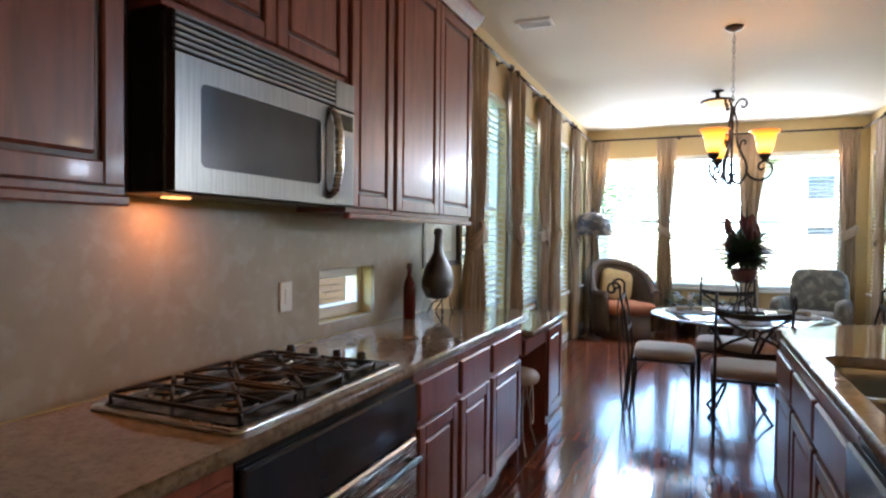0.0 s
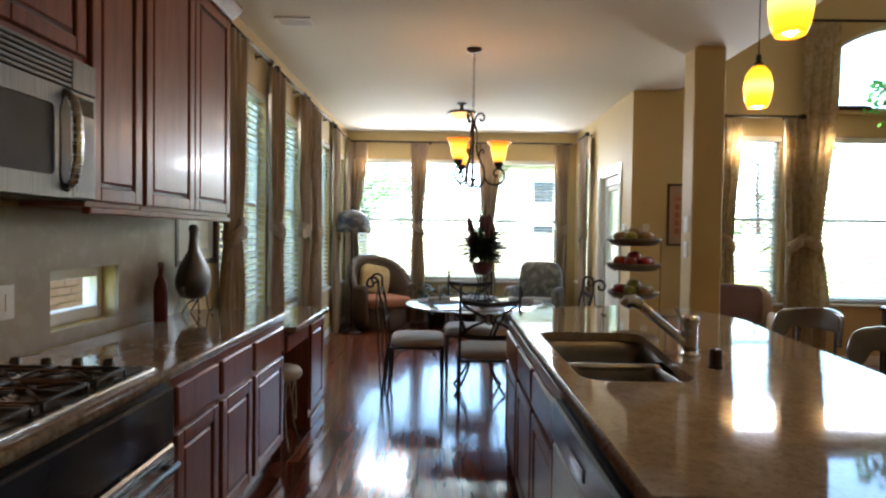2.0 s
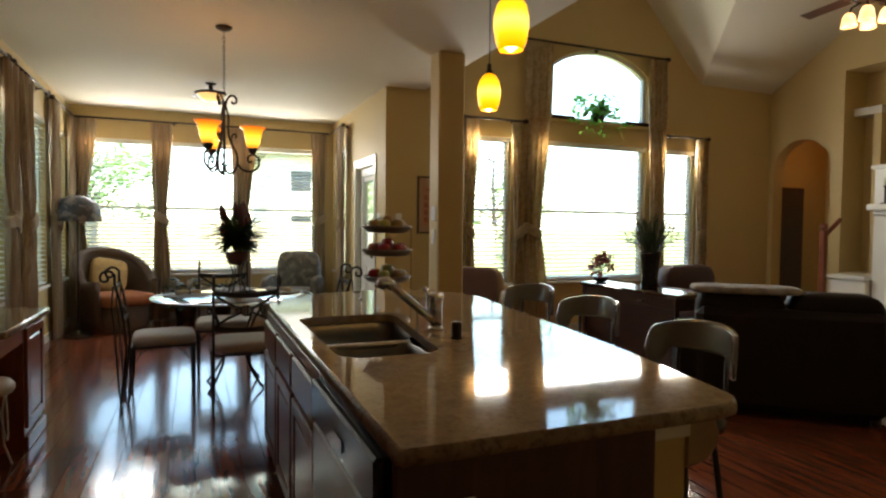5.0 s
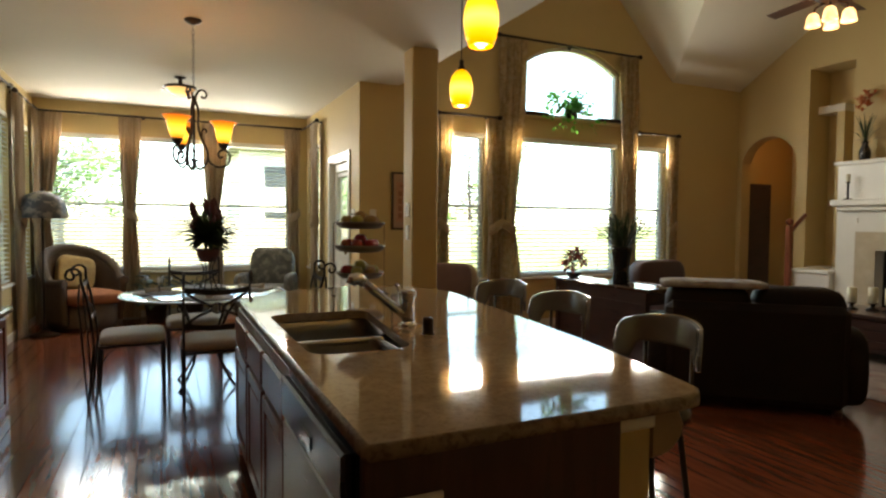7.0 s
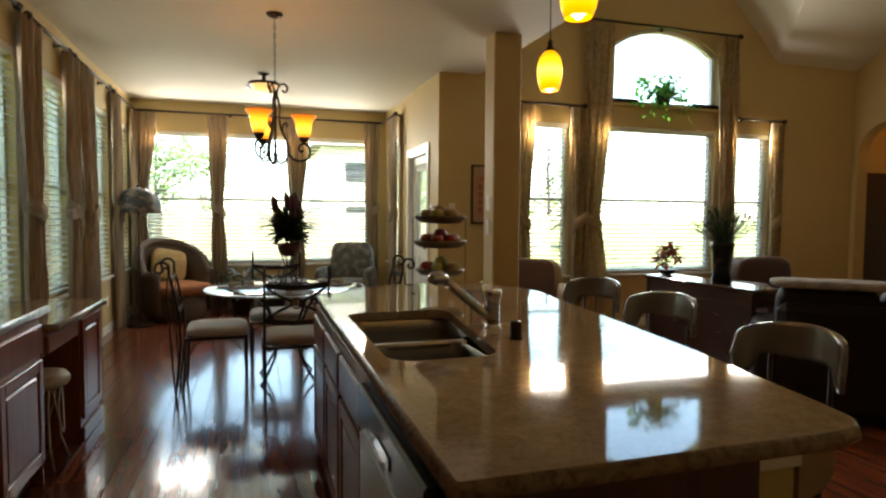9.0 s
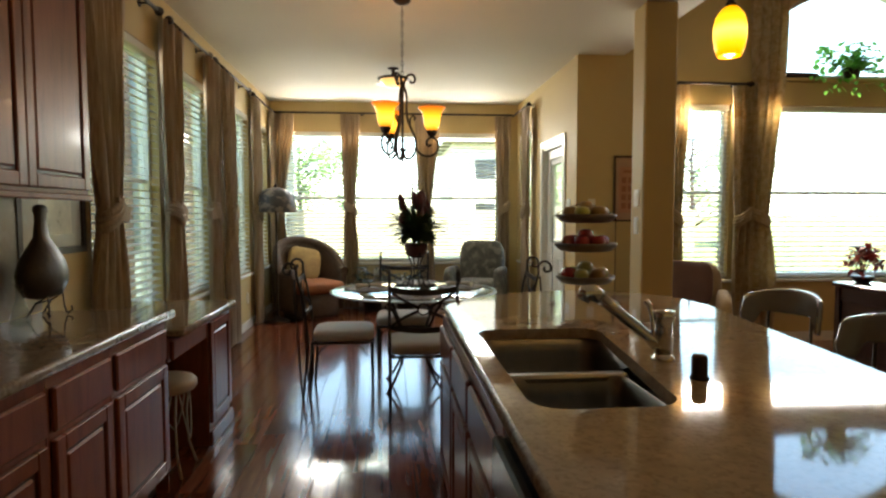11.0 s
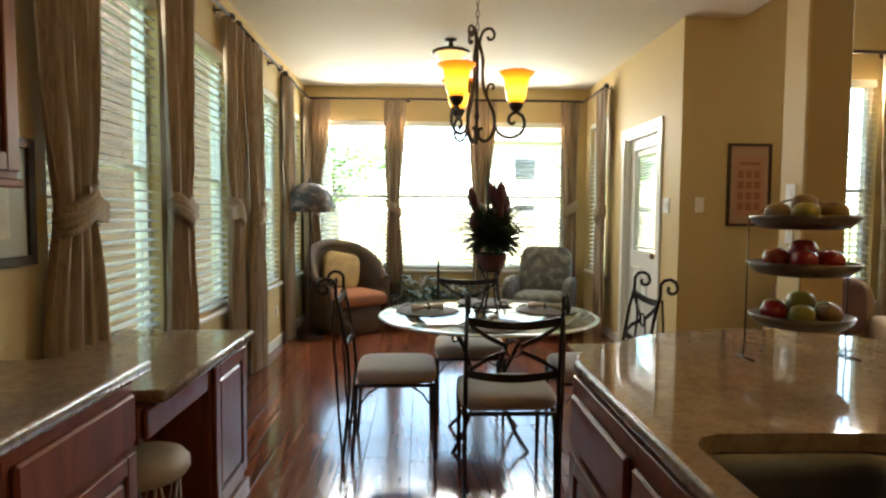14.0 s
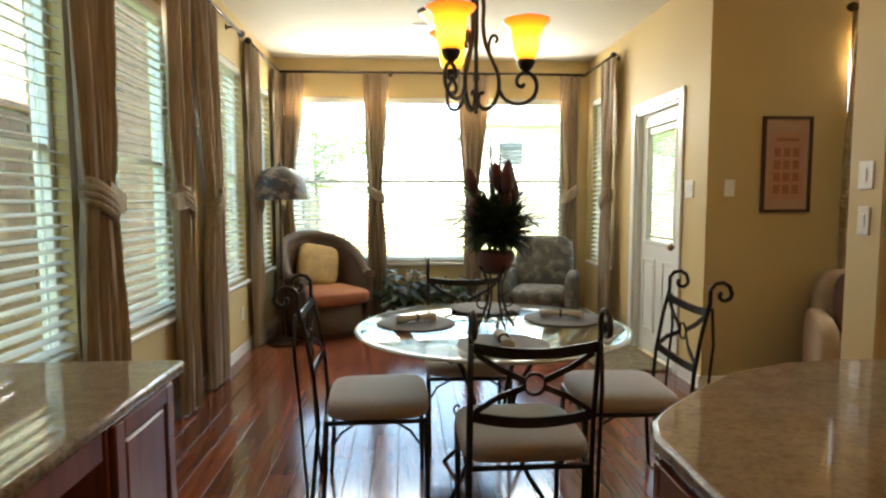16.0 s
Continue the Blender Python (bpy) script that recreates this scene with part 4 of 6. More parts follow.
part("task_light", G().box((-0.2, 0.13, -0.004), (-0.15, 0.19, 0.0)), M_WARMBULB, mw, "small lit cooktop lamp")
li = lamp("cooktop_lamp", "AREA", (-1.1, 1.37, 1.435), 0.04, (1.0, 0.32, 0.06), 0.06)

# wall cabinets
XU = -0.965


def upper_unit(y0, y1, z0, z1, doors, label="cherry wall cabinet with glazed raised panel doors"):
    c = thing("wall_cabinet", label, "cabinet", (XU, y0, z0), 0, "kitchen wall cabinets")
    w, h = y1 - y0, z1 - z0
    part("body", G().box((-0.237, 0.0008, 0), (0, w - 0.0008, h), 0.002), M_CHERRY, c)
    for i in range(doors):
        a, b = 0.012 + (w - 0.024) * i / doors, 0.012 + (w - 0.024) * (i + 1) / doors
        front("door", 0, a + 0.003, b - 0.003, 0.02, h - 0.02, 1, c)
    return c


upper_unit(-0.55, 0.22, 1.43, 2.58, 2)
upper_unit(0.22, 1.09, 1.43, 2.58, 2)
tagged(part("filler_strip", G().box((-1.2, 1.091, 1.45), (-1.08, 1.193, 2.58)), M_DARKWOOD), "dark filler strip beside the microwave", "filler")
upper_unit(1.195, 2.065, 1.93, 2.58, 2)
upper_unit(2.07, 2.45, 1.43, 2.58, 1)
upper_unit(2.455, 3.45, 1.43, 2.58, 2)
for a, b in ((-0.55, 1.09), (2.07, 3.452)):
    tagged(part("light_rail", G().box((XU - 0.015, a, 1.403), (XU + 0.02, b, 1.429), 0.005), M_CHERRY), "cherry light rail under the wall cabinets", "molding")
prof = [(0.0, 2.58), (0.02, 2.58), (0.028, 2.6), (0.05, 2.63), (0.062, 2.66), (0.062, 2.68), (0.0, 2.68)]
g = G()
n = len(prof)
g.add([(XU + 0.0 + u, y + (u if s else 0), w) for s, y in ((0, -0.55), (1, 3.452)) for u, w in prof], [tuple(range(n)), tuple(range(n, 2 * n))] + [(i, (i + 1) % n, n + (i + 1) % n, n + i) for i in range(n)])
g.add([(x, 3.452 + u, w) for x, e in ((XU - 0.237, 0), (XU, 1)) for u, w in prof], [tuple(range(n)), tuple(range(n, 2 * n))] + [(i, (i + 1) % n, n + (i + 1) % n, n + i) for i in range(n)])
tagged(part("crown_molding", g, M_CHERRY), "cherry crown molding on the wall cabinets", "molding")

# desk end of the counter
ZD = 0.785
stone_top("desk_countertop", [(-1.2, 3.47), (-0.57, 3.47), (-0.555, 3.485), (-0.555, 4.45), (-0.575, 4.47), (-1.2, 4.47)], [], ZD, "polished brown granite desk top, lower than the counter")
c = thing("desk_apron", "cherry desk apron with a shallow drawer", "drawer", (-0.62, 3.425, 0.62))
part("rail", G().box((0, 0, 0.01), (-0.02, 0.56, 0.125), 0.002), M_CHERRY, c)
part("drawer_front", G().box((0.0005, 0.02, 0.018), (0.02, 0.54, 0.112), 0.006), M_CHERRY, c)
c = thing("desk_cabinet", "cherry end cabinet carrying the desk", "cabinet", (-0.605, 3.99, 0))
part("body", G().box((0, 0, 0.0), (-0.59, 0.44, ZD - 0.04), 0.003), M_CHERRY, c)
front("door", 0, 0.015, 0.425, 0.13, 0.72, 1, c)
part("base_molding", G().box((0.0, -0.004, 0.0), (0.022, 0.452, 0.085), 0.006).box((0.0, 0.4405, 0), (-0.59, 0.456, 0.085), 0.006), M_CHERRY, c)
c = thing("counter_end_panel", "cherry panel at the end of the counter", "panel", (-0.63, 3.42, 0))
part("panel", G().box((0, 0.0008, 0), (-0.57, 0.0045, 0.745)), M_CHERRY, c)

st = thing("vanity_stool", "small round stool with white wire legs", "stool", (-0.74, 3.68, 0))
M_WIRE = mat("ivory painted wire", (0.55, 0.5, 0.42), 0.4, 0.2, scale=20)
part("seat", G().lathe([(0.0, 0.43), (0.155, 0.43), (0.165, 0.445), (0.165, 0.47), (0.15, 0.49), (0.08, 0.5), (0, 0.502)], 24), mat("beige vinyl", (0.5, 0.42, 0.32), 0.5, bump=0.1), st)
for i in range(4):
    a = radians(45 + 90 * i)
    ca, sa = math.cos(a), math.sin(a)
    part("leg", G().tube([(0.14 * ca, 0.14 * sa, 0.43), (0.12 * ca, 0.12 * sa, 0.3), (0.13 * ca, 0.13 * sa, 0.12), (0.17 * ca, 0.17 * sa, 0.0)], 0.006, 6), M_WIRE, st)
    part("loop", G().tube([(0.13 * math.cos(a + t), 0.13 * math.sin(a + t), z) for t, z in ((0.15, 0.43), (0.35, 0.3), (0.6, 0.2), (0.785, 0.17), (0.97, 0.2), (1.22, 0.3), (1.42, 0.43))], 0.004, 6), M_WIRE, st)

# things on the counter and the wall
M_VASE = mat("dark glazed vase", (0.022, 0.017, 0.015), 0.4, color2=(0.045, 0.032, 0.024), scale=8, bump=0.1, bump_scale=40)
v = thing("gourd_vase", "dark long-necked flat vase on a wire stand", "vase", (-1.09, 3.28, CT))
part("vase", G().lathe([(0.05, 0.085), (0.11, 0.1), (0.145, 0.15), (0.15, 0.195), (0.128, 0.255), (0.08, 0.315), (0.046, 0.355), (0.036, 0.42), (0.036, 0.455), (0.043, 0.47), (0.04, 0.488), (0.022, 0.498), (0.0, 0.5)], 24, squash=(0.55, 1.0)), M_VASE, v)
g = G()
for s in (-1, 1):
    g.tube([(-0.04, s * 0.06, 0.005), (0.0, s * 0.06, 0.07), (0.05, s * 0.06, 0.1), (0.055, s * 0.06, 0.04), (0.06, s * 0.075, 0.005)], 0.004, 6)
    g.tube([(0.06, s * 0.075, 0.005), (0.075, s * 0.09, 0.02), (0.065, s * 0.1, 0.035)], 0.004, 6)
g.tube([(0.0, -0.06, 0.07), (0.0, 0.06, 0.07)], 0.004, 6)
part("stand", g, M_IRON, v)
bt = thing("bottle", "tall dark red oil bottle", "bottle", (-1.13, 2.98, CT))
part("glass", G().lathe([(0.03, 0), (0.034, 0.006), (0.034, 0.16), (0.028, 0.2), (0.013, 0.235), (0.012, 0.27)], 18), mat("dark red glass", (0.1, 0.012, 0.012), 0.08, scale=4), bt)
part("cork", G().lathe([(0.013, 0.27), (0.015, 0.275), (0.014, 0.3), (0, 0.303)], 12), mat("cork", (0.12, 0.07, 0.04), 0.8), bt)
cf = thing("carafe", "small clear glass carafe", "carafe", (-1.06, 3.06, CT))
part("glass", G().lathe([(0.0, 0.004), (0.04, 0.004), (0.042, 0.02), (0.03, 0.07), (0.016, 0.11), (0.016, 0.16), (0.02, 0.17), (0.017, 0.17), (0.013, 0.155), (0.013, 0.11), (0.027, 0.07), (0.038, 0.02), (0.036, 0.008), (0, 0.008)], 18, caps=False),
     clear_glass("carafe glass", (0.9, 0.92, 0.92)), cf)
pf = thing("picture_frame", "framed pale picture in dark metal frame", "picture", (XL + 0.001, 3.6, 1.14))
part("frame", sheet(G(), rect(-0.3, 0.3, 0, 0.46), [rect(-0.265, 0.265, 0.035, 0.425)], along_y(0), 0.0, 0.022), M_BRONZE, pf)
part("mat_board", G().box((0.002, -0.264, 0.036), (0.009, 0.264, 0.424)), mat("grey mat board", (0.45, 0.45, 0.42), 0.2, color2=(0.4, 0.4, 0.38), scale=3), pf)
part("print", G().box((0.0093, -0.17, 0.1), (0.011, 0.17, 0.36)), mat("pale print", (0.6, 0.56, 0.48), 0.3, color2=(0.35, 0.34, 0.3), scale=9), pf)


def plate(at, rz, label, kind="outlet", w=0.075, h=0.12, toggles=1):
    c = thing("wall_" + kind, label, kind, at, rz)
    part("plate", G().box((-w / 2, -0.007, -h / 2), (w / 2, 0.0, h / 2), 0.003), M_TRIM, c)
    for i in range(toggles):
        x = (i - (toggles - 1) / 2) * 0.045
        part("toggle" if kind == "switch" else "socket", G().box((x - 0.012, -0.011, -0.03), (x + 0.012, -0.007, 0.03), 0.003), M_TRIM, c)
    return c


plate((XL + 0.018, 0.84, 1.12), 90, "white outlet plate on the stone backsplash")
plate((XL + 0.018, 2.005, 1.09), 90, "cream outlet plate on the stone backsplash")
plate((XL, 7.6, 0.36), 90, "cream outlet plate low on the wall")
plate((2.345, 4.975, 1.46), -90, "white double switch plate on the column", "switch", 0.09, 0.13)
plate((2.345, 4.975, 1.25), -90, "white thermostat plate on the column", "switch", 0.07, 0.13)
plate((XD, 6.62, 1.43), -90, "white triple switch plate beside the back door", "switch", 0.13, 0.13, 3)
plate((2.47, YL, 1.43), 0, "cream switch plate on the wall", "switch")

# pendant lamps over the island
M_AMBER = glow_bands("amber pendant glass", [(0.0, (0.8, 0.24, 0.0)), (0.05, (1.0, 0.42, 0.01)), (0.1, (1.4, 0.85, 0.12)), (0.14, (1.1, 0.5, 0.015)), (0.205, (0.6, 0.2, 0.0))], 0.16)
M_AMBERHOT = glow("lit bulb in amber glass", (1.0, 0.85, 0.45), 0.75)
for x, y in ((1.863, 2.937), (1.417, 1.883)):
    pl = thing("pendant_lamp", "lit amber glass pendant lamp on a dark cord", "pendant lamp", (x, y, 2.0), 0, "pendant lamps over the island")
    part("shade", G().lathe([(0.045, 0.0), (0.058, 0.03), (0.066, 0.08), (0.066, 0.12), (0.056, 0.165), (0.036, 0.195), (0.022, 0.205)], 28), M_AMBER, pl)
    part("bulb", G().ball((0, 0, 0.03), (0.024, 0.024, 0.035)), M_AMBERHOT, pl)
    part("socket", G().lathe([(0.024, 0.2), (0.024, 0.215), (0.014, 0.225), (0.012, 0.26), (0.0, 0.262)], 16), M_BRONZE, pl)
    part("cord", G().tube([(0, 0, 0.25), (0, 0, 0.905)], 0.003, 6), M_BRONZE, pl)
    part("canopy", G().lathe([(0.0, 0.892), (0.03, 0.894), (0.058, 0.905), (0.06, 0.9195)], 20), M_BRONZE, pl)
    lamp("pendant_light", "POINT", (x, y, 1.985), 0.24, (1.0, 0.6, 0.2), 0.03)

# bar stools
# Dark lacquer lightened to grey, carrying the window's reflection in its base colour.
M_STOOL = mat("lacquered stool back, painted sheen", (0.17, 0.17, 0.185), 0.24, 0.25, color2=(0.13, 0.13, 0.14), scale=5, coat=1.0)
first = thing("bar_stool", "dark bar stool with curved gloss back and metal legs", "bar stool", (1.96, 1.56, 0), 12, "bar stools at the island")
part("seat", G().lathe([(0, 0.61), (0.15, 0.61), (0.165, 0.625), (0.165, 0.65), (0.15, 0.67), (0, 0.675)], 24), M_BLACK, first)
v, f = [], []
NB, KB = 32, 8
for d in (0.0, 0.014):
    for k in range(KB + 1):
        for i in range(NB + 1):
            e = -1 + 2 * i / NB
            q = abs(e)
            a = radians(72 * e)
            lobe = math.sqrt(max(0.0, 1 - max(0.0, (q - 0.8) / 0.2) ** 2))
            drop = min(1.0, max(0.0, (q - 0.5) / 0.2))
            top, low = 0.985 - 0.045 * q ** 2, 0.872 - 0.07 * drop * drop * (3 - 2 * drop)
            mid = 0.5 * (top + low)
            half = 0.5 * (top - low) * (0.06 + 0.94 * lobe)
            tilt = 0.025 * (k / KB - 0.5)
            v.append(((0.15 + d + tilt) * math.cos(a), (0.186 + d) * math.sin(a), mid - half + 2 * half * k / KB))
W = NB + 1
M2 = W * (KB + 1)
for d in (0, 1):
    for k in range(KB):
        for i in range(NB):
            a = d * M2 + k * W + i
            f.append((a, a + 1, a + W + 1, a + W))
for i in range(NB):
    t = KB * W + i
    f += [(i, i + 1, M2 + i + 1, M2 + i), (t, t + 1, M2 + t + 1, M2 + t)]
for k in range(KB):
    for a in (k * W, k * W + NB):
        f.append((a, a + W, M2 + a + W, M2 + a))
part("backrest", G().add(v, f, True), M_STOOL, first)
for s in (-1, 1):
    part("back_post", G().tube([(0.1, s * 0.1, 0.63), (0.14, s * 0.1, 0.68), (0.148, s * 0.1, 0.93)], 0.008, 8), M_IRON, first)
for i in range(4):
    a = radians(45 + 90 * i)
    part("leg", G().tube([(0.12 * math.cos(a), 0.12 * math.sin(a), 0.615), (0.2 * math.cos(a), 0.2 * math.sin(a), 0.0)], 0.011, 8), M_IRON, first)
part("foot_ring", G().tube([(0.175 * math.cos(2 * math.pi * i / 24), 0.175 * math.sin(2 * math.pi * i / 24), 0.22) for i in range(24)], 0.008, 8, closed=True), M_CHROME, first)
copy_thing(first, pose(2.11, 2.38, 0, 0, 0, 20))
copy_thing(first, pose(2.18, 3.07, 0, 0, 0, 26))

# ---- breakfast nook ----
TX, TY = 0.625, 5.11
tb = thing("round_table", "round clear glass table on a black scrolled iron base", "table", (TX, TY, 0))
part("glass_top", G().lathe([(0.0, 0.742), (0.6, 0.742), (0.632, 0.744), (0.64, 0.748), (0.625, 0.754), (0.0, 0.754)], 72), M_TABLEGLASS, tb, "clear bevelled glass top")
part("rim", G().lathe([(0.618, 0.7405), (0.642, 0.7425), (0.6445, 0.748), (0.642, 0.752), (0.62, 0.7555), (0.618, 0.7545), (0.638, 0.7485), (0.618, 0.7415)], 72, caps=False),
     mat("polished glass edge", (0.62, 0.72, 0.68), 0.06, spec=0.9), tb)
for i in range(4):
    a = radians(45 + 90 * i)
    ca, sa = math.cos(a), math.sin(a)
    pts = [(0.33, 0.735), (0.3, 0.7), (0.22, 0.6), (0.14, 0.45), (0.11, 0.33), (0.14, 0.2), (0.22, 0.08), (0.3, 0.0)]
    g = G().tube([(u * ca, u * sa, w) for u, w in pts], 0.011, 8)
    for c, r0, a0, a1 in (((0.29, 0.66), 0.05, 80, 420), ((0.2, 0.3), 0.06, 160, 480)):
        g.tube([(u * ca, u * sa, w) for u, w in spiral(c, r0, 0.012, a0, a1)], 0.006, 6)
    part("leg", g, M_IRON, tb)
for z, r in ((0.735, 0.34), (0.33, 0.115)):
    part("ring", G().tube([(r * math.cos(2 * math.pi * i / 36), r * math.sin(2 * math.pi * i / 36), z - 0.004) for i in range(36)], 0.0075, 6, closed=True), M_IRON, tb)

# iron chairs; the origin is under the middle of the seat, the back on the side of -y
ch = thing("dining_chair", "black wrought iron dining chair with a padded oatmeal seat", "dining chair", (0.65, 4.54, 0), 0, "dining chairs round the table")
part("seat", G().cushion((-0.235, -0.2, 0.41), (0.235, 0.25, 0.5)), M_SEAT, ch, "padded oatmeal fabric seat")
part("seat_frame", G().tube([(-0.215, -0.2, 0.412), (0.215, -0.2, 0.412), (0.22, 0.235, 0.412), (-0.22, 0.235, 0.412)], 0.011, 8, closed=True), M_IRON, ch)
for s in (-1, 1):
    pts = [(-0.265, 0.0), (-0.245, 0.2), (-0.225, 0.41), (-0.24, 0.6), (-0.27, 0.78), (-0.3, 0.9)]
    scroll = [(-0.345 + 0.048 * math.cos(radians(a)), 0.945 + 0.048 * math.sin(radians(a))) for a in (-20, 20, 60, 100, 140, 180)]
    scroll += spiral((-0.358, 0.94), 0.034, 0.012, 200, 400, 8)
    part("back_post", G().tube([(s * 0.215, u, w) for u, w in pts + scroll], 0.0095, 8), M_IRON, ch)
    part("rear_brace", G().tube([(s * 0.215, -0.31, 0.88), (s * 0.216, -0.32, 0.72), (s * 0.216, -0.3, 0.5), (s * 0.216, -0.285, 0.25), (s * 0.215, -0.268, 0.01)], 0.007, 6), M_IRON, ch)
    part("leg", G().tube([(s * 0.215, 0.23, 0.41), (s * 0.213, 0.232, 0.2), (s * 0.21, 0.235, 0.0)], [0.014, 0.012, 0.01], 8), M_IRON, ch)
    part("leg", G().tube([(s * 0.213, -0.195, 0.41), (s * 0.213, -0.2, 0.2), (s * 0.215, -0.215, 0.0)], [0.012, 0.011, 0.01], 8), M_IRON, ch)
    part("corner_brace", G().tube([(s * 0.205, 0.235, 0.31), (s * 0.17, 0.235, 0.37), (s * 0.1, 0.235, 0.408)], 0.006, 6), M_IRON, ch)
    part("corner_brace", G().tube([(s * 0.213, 0.2, 0.31), (s * 0.214, 0.16, 0.37), (s * 0.215, 0.1, 0.408)], 0.006, 6), M_IRON, ch)
    part("corner_brace", G().tube([(s * 0.213, -0.17, 0.31), (s * 0.214, -0.13, 0.37), (s * 0.215, -0.07, 0.408)], 0.006, 6), M_IRON, ch)


def flat_bar(pts, half, t=0.005):
    g, v = G(), []
    for x, y, z in pts:
        v += [(x, y - t, z - half), (x, y + t, z - half), (x, y + t, z + half), (x, y - t, z + half)]
    n = len(pts)
    f = [(i * 4 + k, i * 4 + (k + 1) % 4, i * 4 + 4 + (k + 1) % 4, i * 4 + 4 + k) for i in range(n - 1) for k in range(4)]
    return g.add(v, f + [(0, 1, 2, 3), (4 * n - 4, 4 * n - 3, 4 * n - 2, 4 * n - 1)])


part("top_rail", flat_bar([(x, -0.29 - 0.02 * (1 - (x / 0.21) ** 2), 0.865 - 0.02 * (1 - (x / 0.21) ** 2)) for x in [-0.21 + 0.035 * i for i in range(13)]], 0.018), M_IRON, ch)
part("lower_rail", flat_bar([(x, -0.24 - 0.02 * (1 - (x / 0.21) ** 2), 0.615 - 0.02 * (1 - (x / 0.21) ** 2)) for x in [-0.21 + 0.035 * i for i in range(13)]], 0.018), M_IRON, ch)
for s in (-1, 1):
    for z0, z1 in ((0.845, 0.745), (0.63, 0.725)):
        part("cross_bar", flat_bar([(s * 0.2, -0.292 + (0.845 - z0) * 0.2, z0), (s * 0.12, -0.285 + (0.845 - z0) * 0.15, z0 + (z1 - z0) * 0.55), (s * 0.03, -0.28, z1)], 0.011, 0.004), M_IRON, ch)
part("medallion", G().tube([(0.036 * math.cos(2 * math.pi * i / 20), -0.278, 0.735 + 0.036 * math.sin(2 * math.pi * i / 20)) for i in range(20)], 0.006, 6, closed=True), M_IRON, ch)
copy_thing(ch, pose(0.07, 5.02, 0, 0, 0, -88))
copy_thing(ch, pose(1.24, 5.03, 0, 0, 0, 88))
copy_thing(ch, pose(0.56, 5.62, 0, 0, 0, 178))

# place settings
M_MAT = mat("grey woven placemat", (0.2, 0.18, 0.16), 0.8, color2=(0.14, 0.125, 0.115), scale=60, bump=0.4, bump_scale=180)
M_NAPKIN = mat("cream napkin", (0.6, 0.53, 0.4), 0.8, color2=(0.45, 0.38, 0.27), scale=20, bump=0.3, bump_scale=80)
for x, y, a in ((0.27, 5.18, 20), (1.0, 5.24, 160), (0.66, 5.56, 95), (0.62, 4.72, 275)):
    tagged(part("placemat", G().lathe([(0, 0), (0.185, 0), (0.19, 0.003), (0.185, 0.005), (0, 0.005)], 40), M_MAT, at=(x, y, 0.756)), "round dark grey woven placemat on the glass table", "placemat", "placemats")
    if y < 5.5:
        nk = thing("napkin", "rolled cream napkin in a ring on a placemat", "napkin", (x, y, 0.762), a, "rolled napkins")
        part("cloth", G().tube([(-0.1, 0.01, 0.018), (-0.06, 0, 0.02), (-0.01, 0, 0.022), (0.02, 0, 0.022), (0.06, 0.005, 0.022), (0.1, -0.01, 0.018)], [0.03, 0.025, 0.016, 0.016, 0.024, 0.03], 10, flat=0.7), M_NAPKIN, nk)
        part("ring", G().tube([(0.005, 0.021 * math.cos(2 * math.pi * i / 14), 0.022 + 0.018 * math.sin(2 * math.pi * i / 14)) for i in range(14)], 0.005, 6, closed=True), M_IRON, nk)

# centrepiece
M_LEAF = mat("dark green leaf", (0.035, 0.06, 0.02), 0.45, color2=(0.02, 0.035, 0.012), scale=12, translucent=0.15)
M_LEAF2 = mat("fresh green leaf", (0.09, 0.2, 0.03), 0.4, color2=(0.05, 0.12, 0.02), scale=12, translucent=0.35)
# Ivy green raised to stand for window light behind the leaves.
M_IVY = mat("ivy leaf in painted backlight", (0.2, 0.5, 0.08), 0.4, color2=(0.13, 0.36, 0.05), scale=12, translucent=0.7)
# Tree greens lifted: strong outdoor light is put into the leaf colour.
M_YARD = mat("sunlit yard leaf", (0.22, 0.36, 0.1), 0.5, color2=(0.15, 0.27, 0.06), scale=6, translucent=0.45)
M_RED = mat("dark red bloom", (0.11, 0.018, 0.016), 0.7, color2=(0.06, 0.012, 0.01), scale=20)
M_POT = mat("red clay pot", (0.12, 0.025, 0.018), 0.5, color2=(0.08, 0.018, 0.012), scale=9)


def blade(g, base, tip, w, sag=0.0, n=5):
    """A narrow leaf from base to tip, w wide at its middle, bowed upwards by sag."""
    base, tip = Vector(base), Vector(tip)
    d = tip - base
    side = d.cross(Vector((0, 0, 1)))
    side = side.normalized() if side.length > 1e-5 else Vector((1, 0, 0))
    v = []
    for i in range(n + 1):
        t = i / n
        p = base + d * t + Vector((0, 0, sag * math.sin(math.pi * t)))
        h = w * (math.sin(math.pi * min(1.0, t * 0.9 + 0.08)) ** 0.8) / 2
        v += [p - side * h, p + Vector((0, 0, -h * 0.35)), p + side * h]
    f = []
    for i in range(n):
        for k in (0, 1):
            a = i * 3 + k
            f.append((a, a + 1, a + 4, a + 3))
    return g.add(v, f, True)


cp = thing("flower_arrangement", "dried red flower arrangement in a pot on a scrolled iron stand", "flower arrangement", (0.64, 5.08, 0.756))
g = G()
for i in range(4):
    a = radians(20 + 90 * i)
    ca, sa = math.cos(a), math.sin(a)
    g.tube([(u * ca, u * sa, w) for u, w in [(0.1, 0.0), (0.075, 0.03), (0.04, 0.12), (0.035, 0.2), (0.06, 0.26), (0.085, 0.29)]], 0.006, 6)
    g.tube([(u * ca, u * sa, w) for u, w in spiral((0.075, 0.12), 0.045, 0.01, 90, 460)], 0.004, 6)
    g.tube([(u * ca, u * sa, w) for u, w in spiral((0.09, 0.04), 0.035, 0.01, 180, -160)], 0.004, 6)
